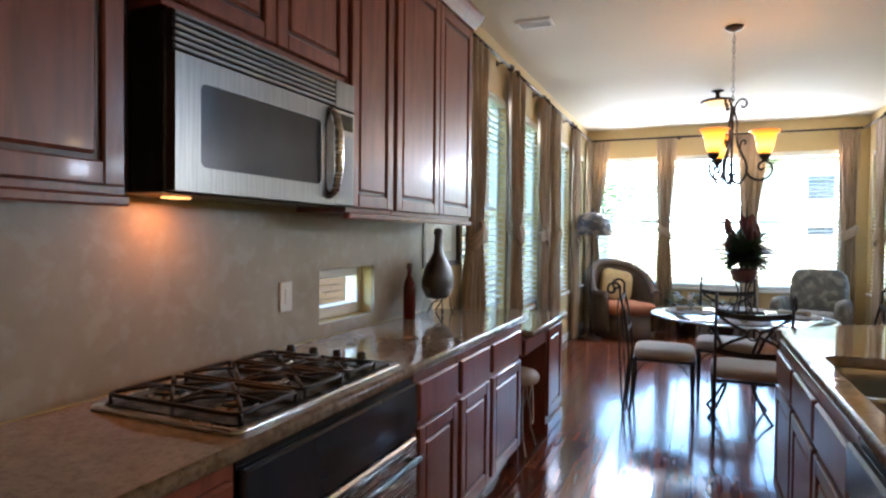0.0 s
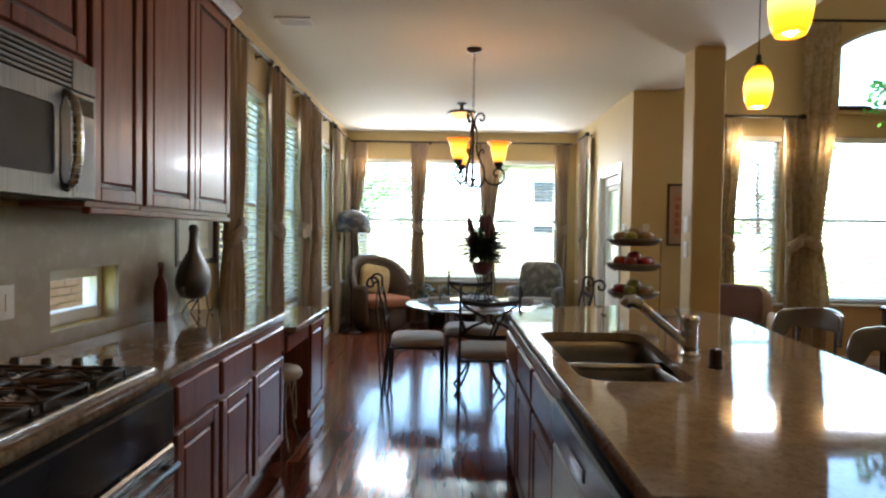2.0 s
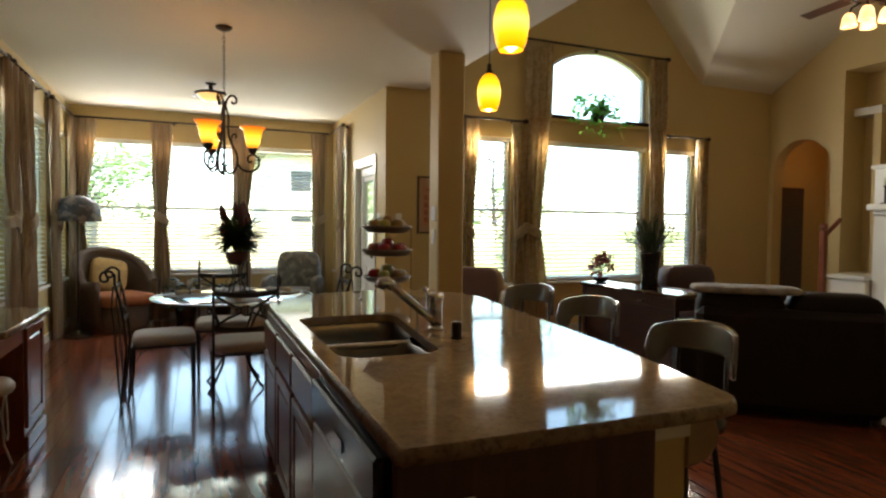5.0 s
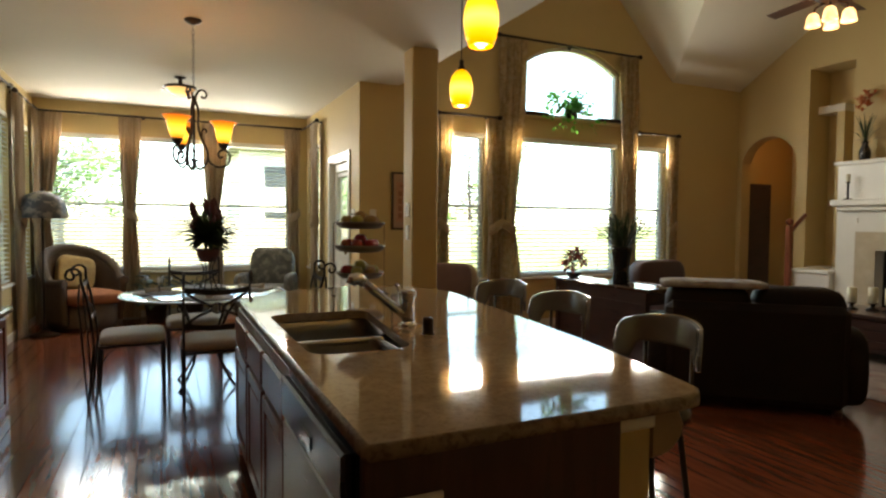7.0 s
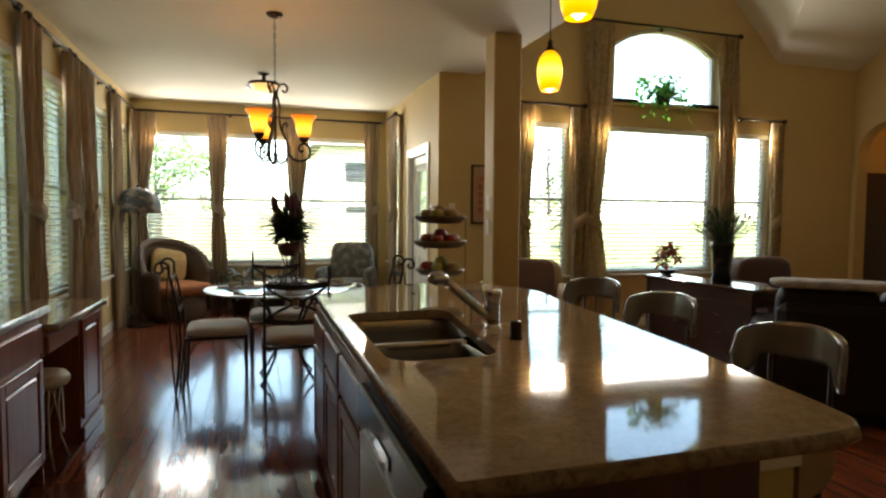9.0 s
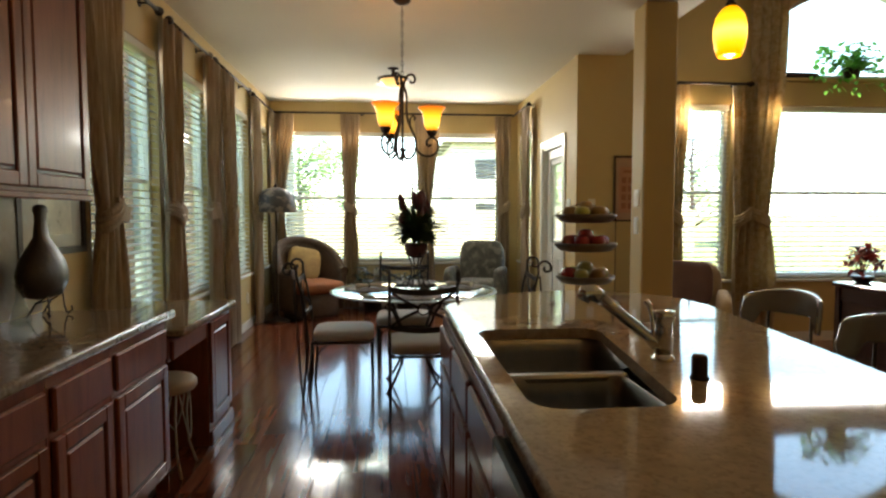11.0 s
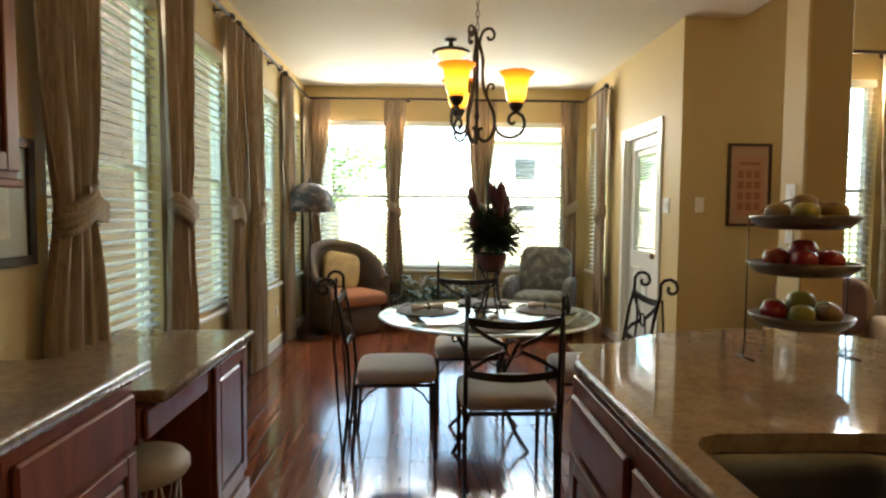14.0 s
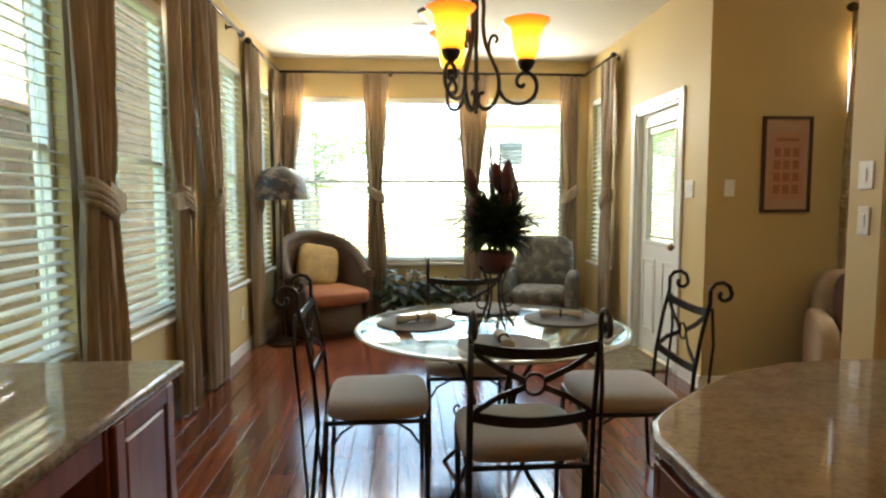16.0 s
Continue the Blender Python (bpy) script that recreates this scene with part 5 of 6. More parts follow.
g.tube([(0.06 * math.cos(2 * math.pi * i / 20), 0.06 * math.sin(2 * math.pi * i / 20), 0.26) for i in range(20)], 0.005, 6, closed=True)
part("stand", g, M_IRON, cp)
part("pot", G().lathe([(0.04, 0.25), (0.065, 0.27), (0.085, 0.31), (0.09, 0.345), (0.082, 0.36), (0.076, 0.36), (0.07, 0.34), (0, 0.34)], 24), M_POT, cp)
rnd = random.Random(21)
g, g2 = G(), G()
for i in range(64):
    a, e = 2 * math.pi * i / 64 + rnd.uniform(-0.1, 0.1), rnd.uniform(-0.1, 0.95)
    r = rnd.uniform(0.24, 0.31)
    blade(g, (0.04 * math.cos(a), 0.04 * math.sin(a), 0.43), (r * math.cos(a) * math.cos(e), r * math.sin(a) * math.cos(e), 0.46 + r * math.sin(e)), rnd.uniform(0.008, 0.013), 0.05)
for i in range(300):
    a, e = rnd.uniform(0, 2 * math.pi), rnd.uniform(-0.75, 1.1)
    r = rnd.uniform(0.13, 0.215) * (1 if e < 0.7 else 0.9)
    tip = (r * math.cos(a) * math.cos(e), r * math.sin(a) * math.cos(e), 0.46 + r * math.sin(e))
    blade(g, (0.05 * math.cos(a), 0.05 * math.sin(a), 0.42), tip, rnd.uniform(0.03, 0.06), 0.02)
for i in range(40):
    a, r = rnd.uniform(0, 2 * math.pi), rnd.uniform(0.24, 0.36)
    blade(g, (0.04 * math.cos(a), 0.04 * math.sin(a), 0.45), (r * math.cos(a), r * math.sin(a), rnd.uniform(0.42, 0.66)), 0.02, 0.06)
part("foliage", g, M_LEAF, cp)
for i in range(11):
    a, r = rnd.uniform(0, 2 * math.pi), rnd.uniform(0.05, 0.15)
    z = rnd.uniform(0.56, 0.72)
    s = G().lathe([(0.004, -0.09), (0.026, -0.05), (0.03, -0.01), (0.02, 0.03), (0.004, 0.06)], 8)
    s.turn(pose(r * math.cos(a), r * math.sin(a), z, rnd.uniform(-15, 15), rnd.uniform(-15, 15), 0))
    part("bloom", s, M_RED, cp)
g = G()
for i in range(5):
    a = rnd.uniform(0, 6.28)
    blade(g, (0.02 * math.cos(a), 0.02 * math.sin(a), 0.5), (0.05 * math.cos(a), 0.05 * math.sin(a), rnd.uniform(0.8, 0.93)), 0.016)
part("spike", g, M_LEAF, cp)

# chandelier
def smooth(pts, n=5):
    """A flowing line through the points."""
    q, out = [pts[0]] + list(pts) + [pts[-1]], []
    for i in range(1, len(q) - 2):
        for k in range(n):
            t = k / n
            out.append(tuple(0.5 * (2 * b + (c - a) * t + (2 * a - 5 * b + 4 * c - d) * t * t + (3 * b - a - 3 * c + d) * t ** 3) for a, b, c, d in zip(q[i - 1], q[i], q[i + 1], q[i + 2])))
    return out + [tuple(pts[-1])]


cd = thing("chandelier", "iron scroll chandelier with three lit amber glass shades", "chandelier", (0.54, 5.02, 1.67))
M_SHADE = glow_bands("lit amber shade", [(0.296, (0.75, 0.2, 0.01)), (0.35, (1.3, 0.7, 0.07)), (0.4, (1.1, 0.42, 0.02)), (0.44, (0.7, 0.16, 0.008)), (0.463, (0.35, 0.07, 0.01))], 0.14)
M_SHADEHOT = glow("bulb in shade", (1.0, 0.8, 0.3), 0.7)
part("stem", G().lathe([(0.0, 0.06), (0.01, 0.066), (0.007, 0.08), (0.018, 0.105), (0.012, 0.13), (0.01, 0.2), (0.016, 0.22), (0.01, 0.24), (0.01, 0.6), (0.018, 0.62), (0.006, 0.66), (0, 0.67)], 12), M_IRON, cd)
for i, deg in enumerate((235, 355, 115)):
    a = radians(deg)
    ca, sa = math.cos(a), math.sin(a)
    arm = part("arm", G().tube([(u * ca, u * sa, w) for u, w in smooth([(0.012, 0.62), (0.032, 0.54), (0.03, 0.45), (0.04, 0.37), (0.068, 0.3), (0.096, 0.235), (0.1, 0.165), (0.078, 0.105), (0.042, 0.082), (0.012, 0.105), (0.012, 0.145), (0.035, 0.155)])], 0.0095, 8)
               .tube([(u * ca, u * sa, w) for u, w in smooth([(0.1, 0.17), (0.125, 0.128), (0.165, 0.106), (0.21, 0.106), (0.25, 0.13), (0.268, 0.17), (0.262, 0.212), (0.235, 0.238), (0.203, 0.238), (0.182, 0.216), (0.182, 0.19), (0.2, 0.178), (0.214, 0.192)])], 0.0088, 8)
               .tube([(u * ca, u * sa, w) for u, w in smooth([(0.012, 0.6), (0.018, 0.66), (0.042, 0.7), (0.075, 0.705), (0.094, 0.68), (0.088, 0.652), (0.066, 0.645), (0.058, 0.662)])], 0.0085, 8)
               .tube([(u * ca, u * sa, w) for u, w in smooth([(0.06, 0.31), (0.056, 0.36), (0.066, 0.395), (0.085, 0.4), (0.094, 0.382), (0.082, 0.37)])], 0.007, 7), M_IRON, cd)
    part("cup", G().lathe([(0.008, 0.24), (0.03, 0.26), (0.042, 0.285), (0.04, 0.295), (0, 0.295)], 18, (0.22 * ca, 0.22 * sa, 0)), M_IRON, arm)
    part("shade", G().lathe([(0.04, 0.296), (0.056, 0.33), (0.063, 0.38), (0.074, 0.43), (0.1, 0.458), (0.106, 0.463), (0.098, 0.461), (0.07, 0.43), (0.058, 0.38), (0.051, 0.33), (0.034, 0.3)], 28, (0.22 * ca, 0.22 * sa, 0), caps=False), M_SHADE, arm)
    part("bulb", G().ball((0.22 * ca, 0.22 * sa, 0.36), (0.022, 0.022, 0.035)), M_SHADEHOT, arm)
    lamp("chandelier_light", "POINT", (0.54 + 0.22 * ca, 5.02 + 0.22 * sa, 2.16), 0.1, (1.0, 0.6, 0.25), 0.03)
g = G()
for i in range(15):
    z = 0.68 + i * 0.036
    g.tube([((0.009 * math.cos(t) if i % 2 else 0), (0 if i % 2 else 0.009 * math.cos(t)), z + 0.021 * math.sin(t)) for t in [2 * math.pi * k / 10 for k in range(10)]], 0.0025, 5, closed=True)
part("chain", g, M_IRON, cd)
part("canopy", G().lathe([(0.012, 1.21), (0.05, 1.225), (0.065, 1.24), (0.065, 1.2495)], 24), M_BRONZE, cd)

# flush ceiling light and vents
cl = thing("ceiling_light", "bronze ceiling light with a lit alabaster bowl", "ceiling light", (0.49, 7.1, 2.71))
part("rim", G().lathe([(0.15, 0.08), (0.17, 0.085), (0.175, 0.1), (0.16, 0.108), (0.025, 0.115), (0.022, 0.19), (0.06, 0.2), (0.06, 0.2095), (0, 0.2095)], 28), M_BRONZE, cl)
part("bowl", G().lathe([(0.0, 0.0), (0.05, 0.005), (0.1, 0.03), (0.14, 0.07), (0.152, 0.09)], 28, caps=False), glow("lit alabaster", (1.0, 0.55, 0.2), 0.085), cl)
lamp("ceiling_light_bulb", "POINT", (0.49, 7.1, 2.63), 0.1, (1.0, 0.72, 0.4), 0.05)
for x, y in ((-0.82, 4.4), (0.42, 7.85)):
    vt = thing("ceiling_vent", "white slatted ceiling vent", "vent", (x, y, ZC - 0.02), 0, "ceiling vents")
    part("frame", sheet(G(), rect(-0.13, 0.13, -0.08, 0.08), [rect(-0.11, 0.11, -0.06, 0.06)], flat, 0.005, 0.0195), M_TRIM, vt)
    part("backing", G().box((-0.11, -0.06, 0.016), (0.11, 0.06, 0.0195)), M_BRONZE, vt)
    for i in range(6):
        part("slat", G().box((-0.109, -0.052 + i * 0.02, 0.008), (0.109, -0.042 + i * 0.02, 0.012)), M_TRIM, vt)

# floor lamp
fl = thing("floor_lamp", "floor lamp with a domed stained glass shade", "floor lamp", (-0.955, 8.02, 0))
part("base", G().lathe([(0.0, 0.0), (0.15, 0.0), (0.155, 0.012), (0.12, 0.03), (0.05, 0.05), (0.025, 0.08)], 24), M_BRONZE, fl)
part("pole", G().lathe([(0.022, 0.07), (0.015, 0.12), (0.013, 0.6), (0.022, 0.63), (0.013, 0.66), (0.012, 1.5), (0.02, 1.53), (0.01, 1.58), (0, 1.69)], 14), M_BRONZE, fl)
part("shade", G().lathe([(0.252, 1.36), (0.255, 1.365), (0.25, 1.43), (0.242, 1.49), (0.218, 1.56), (0.165, 1.62), (0.087, 1.656), (0.026, 1.67), (0.024, 1.665), (0.087, 1.65), (0.162, 1.615), (0.213, 1.556), (0.238, 1.488), (0.245, 1.43), (0.249, 1.365)], 32, caps=False),
     mat("leaded stained glass", (0.09, 0.08, 0.072), 0.5, color2=(0.03, 0.03, 0.032), scale=16, spots=(0.3, 0.24, 0.19), spot_scale=11, spot_amount=0.8, bump=0.2, bump_scale=25, translucent=0.15), fl)
part("finial", G().lathe([(0.012, 1.668), (0.02, 1.68), (0.008, 1.705), (0, 1.725)], 12), M_BRONZE, fl)

# wicker chair
M_WICKER = mat("brown woven wicker", (0.13, 0.08, 0.045), 0.65, color2=(0.06, 0.035, 0.02), scale=45, stretch=(1, 1, 1.6), bump=0.9, bump_scale=95)
M_ORANGE = mat("rust orange cushion", (0.36, 0.12, 0.04), 0.8, color2=(0.25, 0.085, 0.03), scale=14, bump=0.2)
M_PILLOW = mat("cream embroidered pillow", (0.58, 0.42, 0.17), 0.8, color2=(0.4, 0.27, 0.12), scale=9, bump=0.3)
wk = thing("wicker_chair", "brown wicker barrel chair with rust cushion", "armchair", (-0.6, 8.5, 0), 34)
v, f = [], []
NA, NZ = 33, 8
for d in (0.0, 0.06):
    for k in range(NZ):
        for i in range(NA):
            a = radians(-35 + 250 * i / (NA - 1))
            t = abs(i - 16) / 16
            top = 0.58 + 0.4 * max(0.0, 1 - (t / 0.75) ** 2) ** 0.8
            z = 0.08 + (top - 0.08) * k / (NZ - 1)
            rr = 0.36 + d + 0.05 * k / (NZ - 1)
            v.append((rr * math.cos(a), rr * math.sin(a) + 0.0, z))
m = NA * NZ
for d in (0, 1):
    for k in range(NZ - 1):
        for i in range(NA - 1):
            a = d * m + k * NA + i
            f.append((a, a + 1, a + NA + 1, a + NA))
for i in range(NA - 1):
    f += [(i, i + 1, m + i + 1, m + i), (m - NA + i, m - NA + i + 1, 2 * m - NA + i + 1, 2 * m - NA + i)]
for k in range(NZ - 1):
    f += [(k * NA, (k + 1) * NA, m + (k + 1) * NA, m + k * NA), (k * NA + NA - 1, (k + 1) * NA + NA - 1, m + (k + 1) * NA + NA - 1, m + k * NA + NA - 1)]
part("shell", G().add(v, f, True), M_WICKER, wk)
roll = []
for i in range(NA):
    a = radians(-35 + 250 * i / (NA - 1))
    t = abs(i - 16) / 16
    roll.append((0.44 * math.cos(a), 0.44 * math.sin(a), 0.58 + 0.4 * max(0.0, 1 - (t / 0.75) ** 2) ** 0.8))
part("rolled_rim", G().tube(roll, 0.055, 10), M_WICKER, wk)
part("seat_base", G().lathe([(0.0, 0.0), (0.34, 0.0), (0.37, 0.05), (0.36, 0.3), (0, 0.3)], 28), M_WICKER, wk)
part("seat_cushion", G().cushion((-0.33, -0.4, 0.3), (0.33, 0.3, 0.47)), M_ORANGE, wk, "rust orange seat cushion")
pw = thing("throw_pillow", "square cream pillow on the wicker chair", "pillow", (-0.73, 8.66, 0.47), 30)
part("pillow", G().cushion((-0.225, -0.065, 0.0), (0.225, 0.065, 0.43)).turn(Matrix.Rotation(radians(-18), 4, "X") @ Matrix.Rotation(radians(12), 4, "Y")), M_PILLOW, pw)

# upholstered armchair
M_CAMO = mat("leaf print upholstery", (0.15, 0.138, 0.11), 0.85, color2=(0.045, 0.048, 0.04), scale=9, spots=(0.24, 0.215, 0.17), spot_scale=11, spot_amount=0.7, bump=0.2, bump_scale=200)
ac = thing("armchair", "grey green leaf print upholstered armchair", "armchair", (1.6, 8.36, 0), -20)
part("seat_cushion", G().cushion((-0.27, -0.38, 0.3), (0.27, 0.22, 0.48)), M_CAMO, ac)
part("backrest", G().cushion((-0.31, 0.16, 0.3), (0.31, 0.38, 1.02)).turn(Matrix.Rotation(radians(-8), 4, "X")), M_CAMO, ac)
for s in (-1, 1):
    part("armrest", G().cushion((s * 0.27, -0.36, 0.1), (s * 0.39, 0.26, 0.64)), M_CAMO, ac)
part("skirt", G().box((-0.3, -0.33, 0.09), (0.3, 0.3, 0.31), 0.02), M_CAMO, ac)
for x in (-0.26, 0.26):
    for y in (-0.28, 0.26):
        part("foot", G().lathe([(0.025, 0.0), (0.03, 0.09), (0.03, 0.1)], 12, (x, y, 0)), M_DARKWOOD, ac)

# plants on the floor under the windows
for x, y, s, n in ((0.2, 8.72, 1.0, 150), (0.66, 8.74, 0.8, 110)):
    pt = thing("potted_plant", "leafy peace lily in a low pot", "plant", (x, y, 0), 0, "plants under the windows")
    part("pot", G().lathe([(0.0, 0.0), (0.11, 0.0), (0.14, 0.2), (0.15, 0.22), (0.135, 0.22), (0.12, 0.2), (0, 0.2)], 20), M_BRONZE, pt)
    rnd = random.Random(int(x * 100))
    g, gw = G(), G()
    for i in range(n):
        a, e, r = rnd.uniform(0, 6.28), rnd.uniform(0.05, 1.3), rnd.uniform(0.2, 0.42) * s
        b = (0.05 * math.cos(a), 0.05 * math.sin(a), 0.21)
        m1 = (b[0] + r * 0.6 * math.cos(a) * math.cos(e), b[1] + r * 0.6 * math.sin(a) * math.cos(e), 0.21 + r * math.sin(e))
        tip = (m1[0] + 0.13 * math.cos(a), m1[1] + 0.13 * math.sin(a), m1[2] - rnd.uniform(-0.02, 0.06))
        g.tube([b, m1], 0.002, 4)
        blade(g, m1, tip, rnd.uniform(0.05, 0.08), 0.02)
    part("leaves", g, M_LEAF, pt)
    for i in range(4):
        a, r = rnd.uniform(0, 6.28), rnd.uniform(0.05, 0.2)
        gw = G()
        blade(gw, (r * math.cos(a), r * math.sin(a), 0.5 * s), (r * 1.2 * math.cos(a), r * 1.2 * math.sin(a), 0.6 * s), 0.05, 0.01)
        gw.tube([(0, 0, 0.2), (r * math.cos(a), r * math.sin(a), 0.5 * s)], 0.002, 4)
        part("flower", gw, M_TRIM, pt)

# back door
M_DOOR = mat("white door paint", (0.72, 0.71, 0.64), 0.35, color2=(0.68, 0.67, 0.6), scale=3)
M_BRASS = mat("antique brass", (0.3, 0.2, 0.09), 0.3, 0.9, scale=20)
dr = tagged(new("door_1"), "white half-glass back door, closed", "door", kind="structure")
dr.matrix_basis = pose(XD, 7.234, 0, 0, 0, -90)
part("slab", sheet(G(), rect(-0.404, 0.404, 0.012, 2.09), [rect(-0.27, 0.27, 1.0, 1.98)], lambda u, w, d: (u, d, w), 0.05, 0.095), M_DOOR, dr)
g = G()
for a, b in (((-0.3, 0.97), (0.3, 1.0)), ((-0.3, 1.98), (0.3, 2.01)), ((-0.3, 1.0), (-0.27, 1.98)), ((0.27, 1.0), (0.3, 1.98))):
    g.box((a[0], 0.038, a[1]), (b[0], 0.0498, b[1]), 0.004)
part("glass_stop", g, M_DOOR, dr)
p = part("pane", G().box((-0.27, 0.08, 1.0), (0.27, 0.084, 1.98)), M_GLASS, dr)
p.visible_shadow = False
for s in (-1, 1):
    g = sheet(G(), rect(s * 0.2 - 0.13, s * 0.2 + 0.13, 0.2, 0.84), [rect(s * 0.2 - 0.11, s * 0.2 + 0.11, 0.22, 0.82)], lambda u, w, d: (u, d, w), 0.04, 0.0498)
    part("panel", g.box((s * 0.2 - 0.085, 0.044, 0.245), (s * 0.2 + 0.085, 0.0498, 0.795), 0.004), M_DOOR, dr)
kb = part("door_handle", G().lathe([(0.03, 0.0), (0.03, 0.006), (0.01, 0.012), (0.01, 0.04), (0.026, 0.052), (0.03, 0.066), (0.02, 0.08), (0, 0.083)], 18).turn(pose(0.352, 0.05, 0.98, 90, 0, 0)), M_BRASS, dr, "antique brass knob")
part("deadbolt", G().lathe([(0.028, 0.0), (0.028, 0.01), (0.02, 0.018), (0, 0.019)], 18).turn(pose(0.352, 0.05, 1.14, 90, 0, 0)), M_BRASS, dr)
g = G()
for a, b in (((-0.51, -0.018, 0), (-0.43, 0.0, 2.2)), ((0.43, -0.018, 0), (0.51, 0.0, 2.2)), ((-0.43, -0.018, 2.118), (0.43, 0.0, 2.2))):
    g.box(a, b, 0.005)
for a, b in (((-0.427, 0.001, 0), (-0.406, 0.15, 2.115)), ((0.406, 0.001, 0), (0.427, 0.15, 2.115)), ((-0.406, 0.001, 2.095), (0.406, 0.15, 2.115))):
    g.box(a, b)
part("casing", g, M_DOOR, dr)
make_blind(0.54, 0.97, (XD + 0.052, 7.234, 1.005), -90, tilt=30.0, pitch=0.026, width=0.022, label="small white blind on the back door")
tagged(part("door_mat", slab(rounded(-0.28, 0.28, -0.42, 0.42, 0.02), [], 0.001, 0.016, 0.006), mat("patterned door mat", (0.25, 0.2, 0.11), 0.9, color2=(0.1, 0.08, 0.05), scale=16, spots=(0.07, 0.09, 0.05), spot_scale=10, bump=0.5, bump_scale=200), at=(2.02, 7.25, 0)),
       "woven brown door mat before the back door", "door mat")

# framed poster on the living-room wall
fp = thing("framed_poster", "framed pink chart poster with dark wood frame", "picture", (2.868, YL - 0.001, 1.262))
part("frame", sheet(G(), rect(-0.176, 0.176, 0, 0.662), [rect(-0.157, 0.157, 0.02, 0.642)], lambda u, w, d: (u, d, w), -0.025, 0.0), M_DARKWOOD, fp)
part("mount", G().box((-0.156, -0.014, 0.021), (0.156, -0.004, 0.641)), mat("pale pink mount", (0.5, 0.32, 0.22), 0.3, scale=3), fp)
part("print", G().box((-0.12, -0.016, 0.09), (0.12, -0.0145, 0.55)), mat("pink print", (0.5, 0.26, 0.17), 0.3, color2=(0.46, 0.22, 0.14), scale=8), fp)
M_PRINT = mat("rust print blocks", (0.38, 0.15, 0.08), 0.35, scale=12)
for i in range(3):
    for j in range(4):
        part("picture_block", G().box((-0.095 + i * 0.068, -0.018, 0.13 + j * 0.085), (-0.048 + i * 0.068, -0.0165, 0.19 + j * 0.085)), M_PRINT, fp)
part("title_bar", G().box((-0.08, -0.018, 0.49), (0.08, -0.0165, 0.515)), M_PRINT, fp)

# ---- living room ----
M_LEATHER = mat("dark brown leather", (0.016, 0.009, 0.007), 0.62, spec=0.25, color2=(0.01, 0.006, 0.005), scale=6, bump=0.25, bump_scale=60)
sf = thing("sofa", "dark brown leather loveseat with loose back cushions", "sofa", (4.12, 2.74, 0), 48)
part("back_frame", G().box((0.0, -0.6, 0.06), (0.24, 0.6, 0.78), 0.05), M_LEATHER, sf)
for s_ in (-1, 1):
    part("armrest", G().cushion((0.03, s_ * 0.5, 0.06), (0.86, s_ * 0.74, 0.62)), M_LEATHER, sf)
part("base", G().box((0.2, -0.55, 0.06), (0.82, 0.55, 0.3), 0.03), M_LEATHER, sf)
for i in range(2):
    part("seat_cushion", G().cushion((0.22, -0.5 + i * 0.5, 0.29), (0.84, 0.0 + i * 0.5, 0.48)), M_LEATHER, sf)
    part("back_cushion", G().cushion((0.06, -0.6 + i * 0.6, 0.46), (0.36, 0.0 + i * 0.6, 0.9)), M_LEATHER, sf)
for x in (0.1, 0.76):
    for y in (-0.55, 0.55):
        part("foot", G().lathe([(0.03, 0), (0.035, 0.062)], 10, (x, y, 0)), M_DARKWOOD, sf)
bk = thing("throw_blanket", "folded grey throw on the sofa back", "blanket", (4.12, 2.74, 0.875), 48)
part("cloth", G().cushion((0.02, -0.1, 0.0), (0.33, 0.64, 0.06)), mat("grey throw", (0.5, 0.47, 0.45), 0.9, color2=(0.2, 0.18, 0.17), scale=12, bump=0.6, bump_scale=60), bk)
stb = thing("sofa_table", "dark wooden console table behind the sofa", "console table", (4.11, 4.28, 0))
part("tabletop", G().box((-0.16, -0.66, 0.765), (0.16, 0.66, 0.8), 0.008), mat("polished dark table top", (0.07, 0.035, 0.022), 0.12, color2=(0.045, 0.022, 0.014), scale=5, coat=0.5), stb)
part("apron", G().box((-0.14, -0.63, 0.66), (0.14, 0.63, 0.765), 0.004), M_DARKWOOD, stb)
part("back_panel", G().box((-0.13, -0.58, 0.12), (-0.11, 0.58, 0.66), 0.004), M_DARKWOOD, stb)
part("shelf", G().box((-0.14, -0.63, 0.1), (0.14, 0.63, 0.125), 0.004), M_DARKWOOD, stb)
for x in (-0.125, 0.125):
    for y in (-0.61, 0.61):
        part("leg", G().box((x - 0.025, y - 0.025, 0), (x + 0.025, y + 0.025, 0.765), 0.004), M_DARKWOOD, stb)

tv = thing("tall_vase", "tall dark vase with dried grasses on the console", "vase", (4.15, 4.16, 0.8))
part("vase", G().lathe([(0.065, 0), (0.08, 0.01), (0.072, 0.1), (0.08, 0.23), (0.095, 0.31), (0.1, 0.335), (0.093, 0.335), (0.075, 0.25), (0, 0.23)], 24), M_BLACK, tv)
rnd = random.Random(5)
g = G()
for i in range(230):
    a, r = rnd.uniform(0, 6.28), 0.36 * rnd.uniform(0.1, 1.0) ** 0.8
    z = 0.66 + rnd.uniform(-0.16, 0.05) - 0.5 * max(0, r - 0.12)
    tip = Vector((r * math.cos(a), r * math.sin(a), z))
    base = Vector((0.05 * math.cos(a), 0.05 * math.sin(a), 0.32))
    blade(g, base, tip, 0.007, 0.02, 3)
    for k in range(3):
        c = base.lerp(tip, rnd.uniform(0.55, 1.0))
        blade(g, c, c + Vector((rnd.uniform(-1, 1), rnd.uniform(-1, 1), rnd.uniform(-0.3, 1))) * 0.035, 0.008, 0.004, 2)
part("dried_grass", g, M_LEAF, tv)
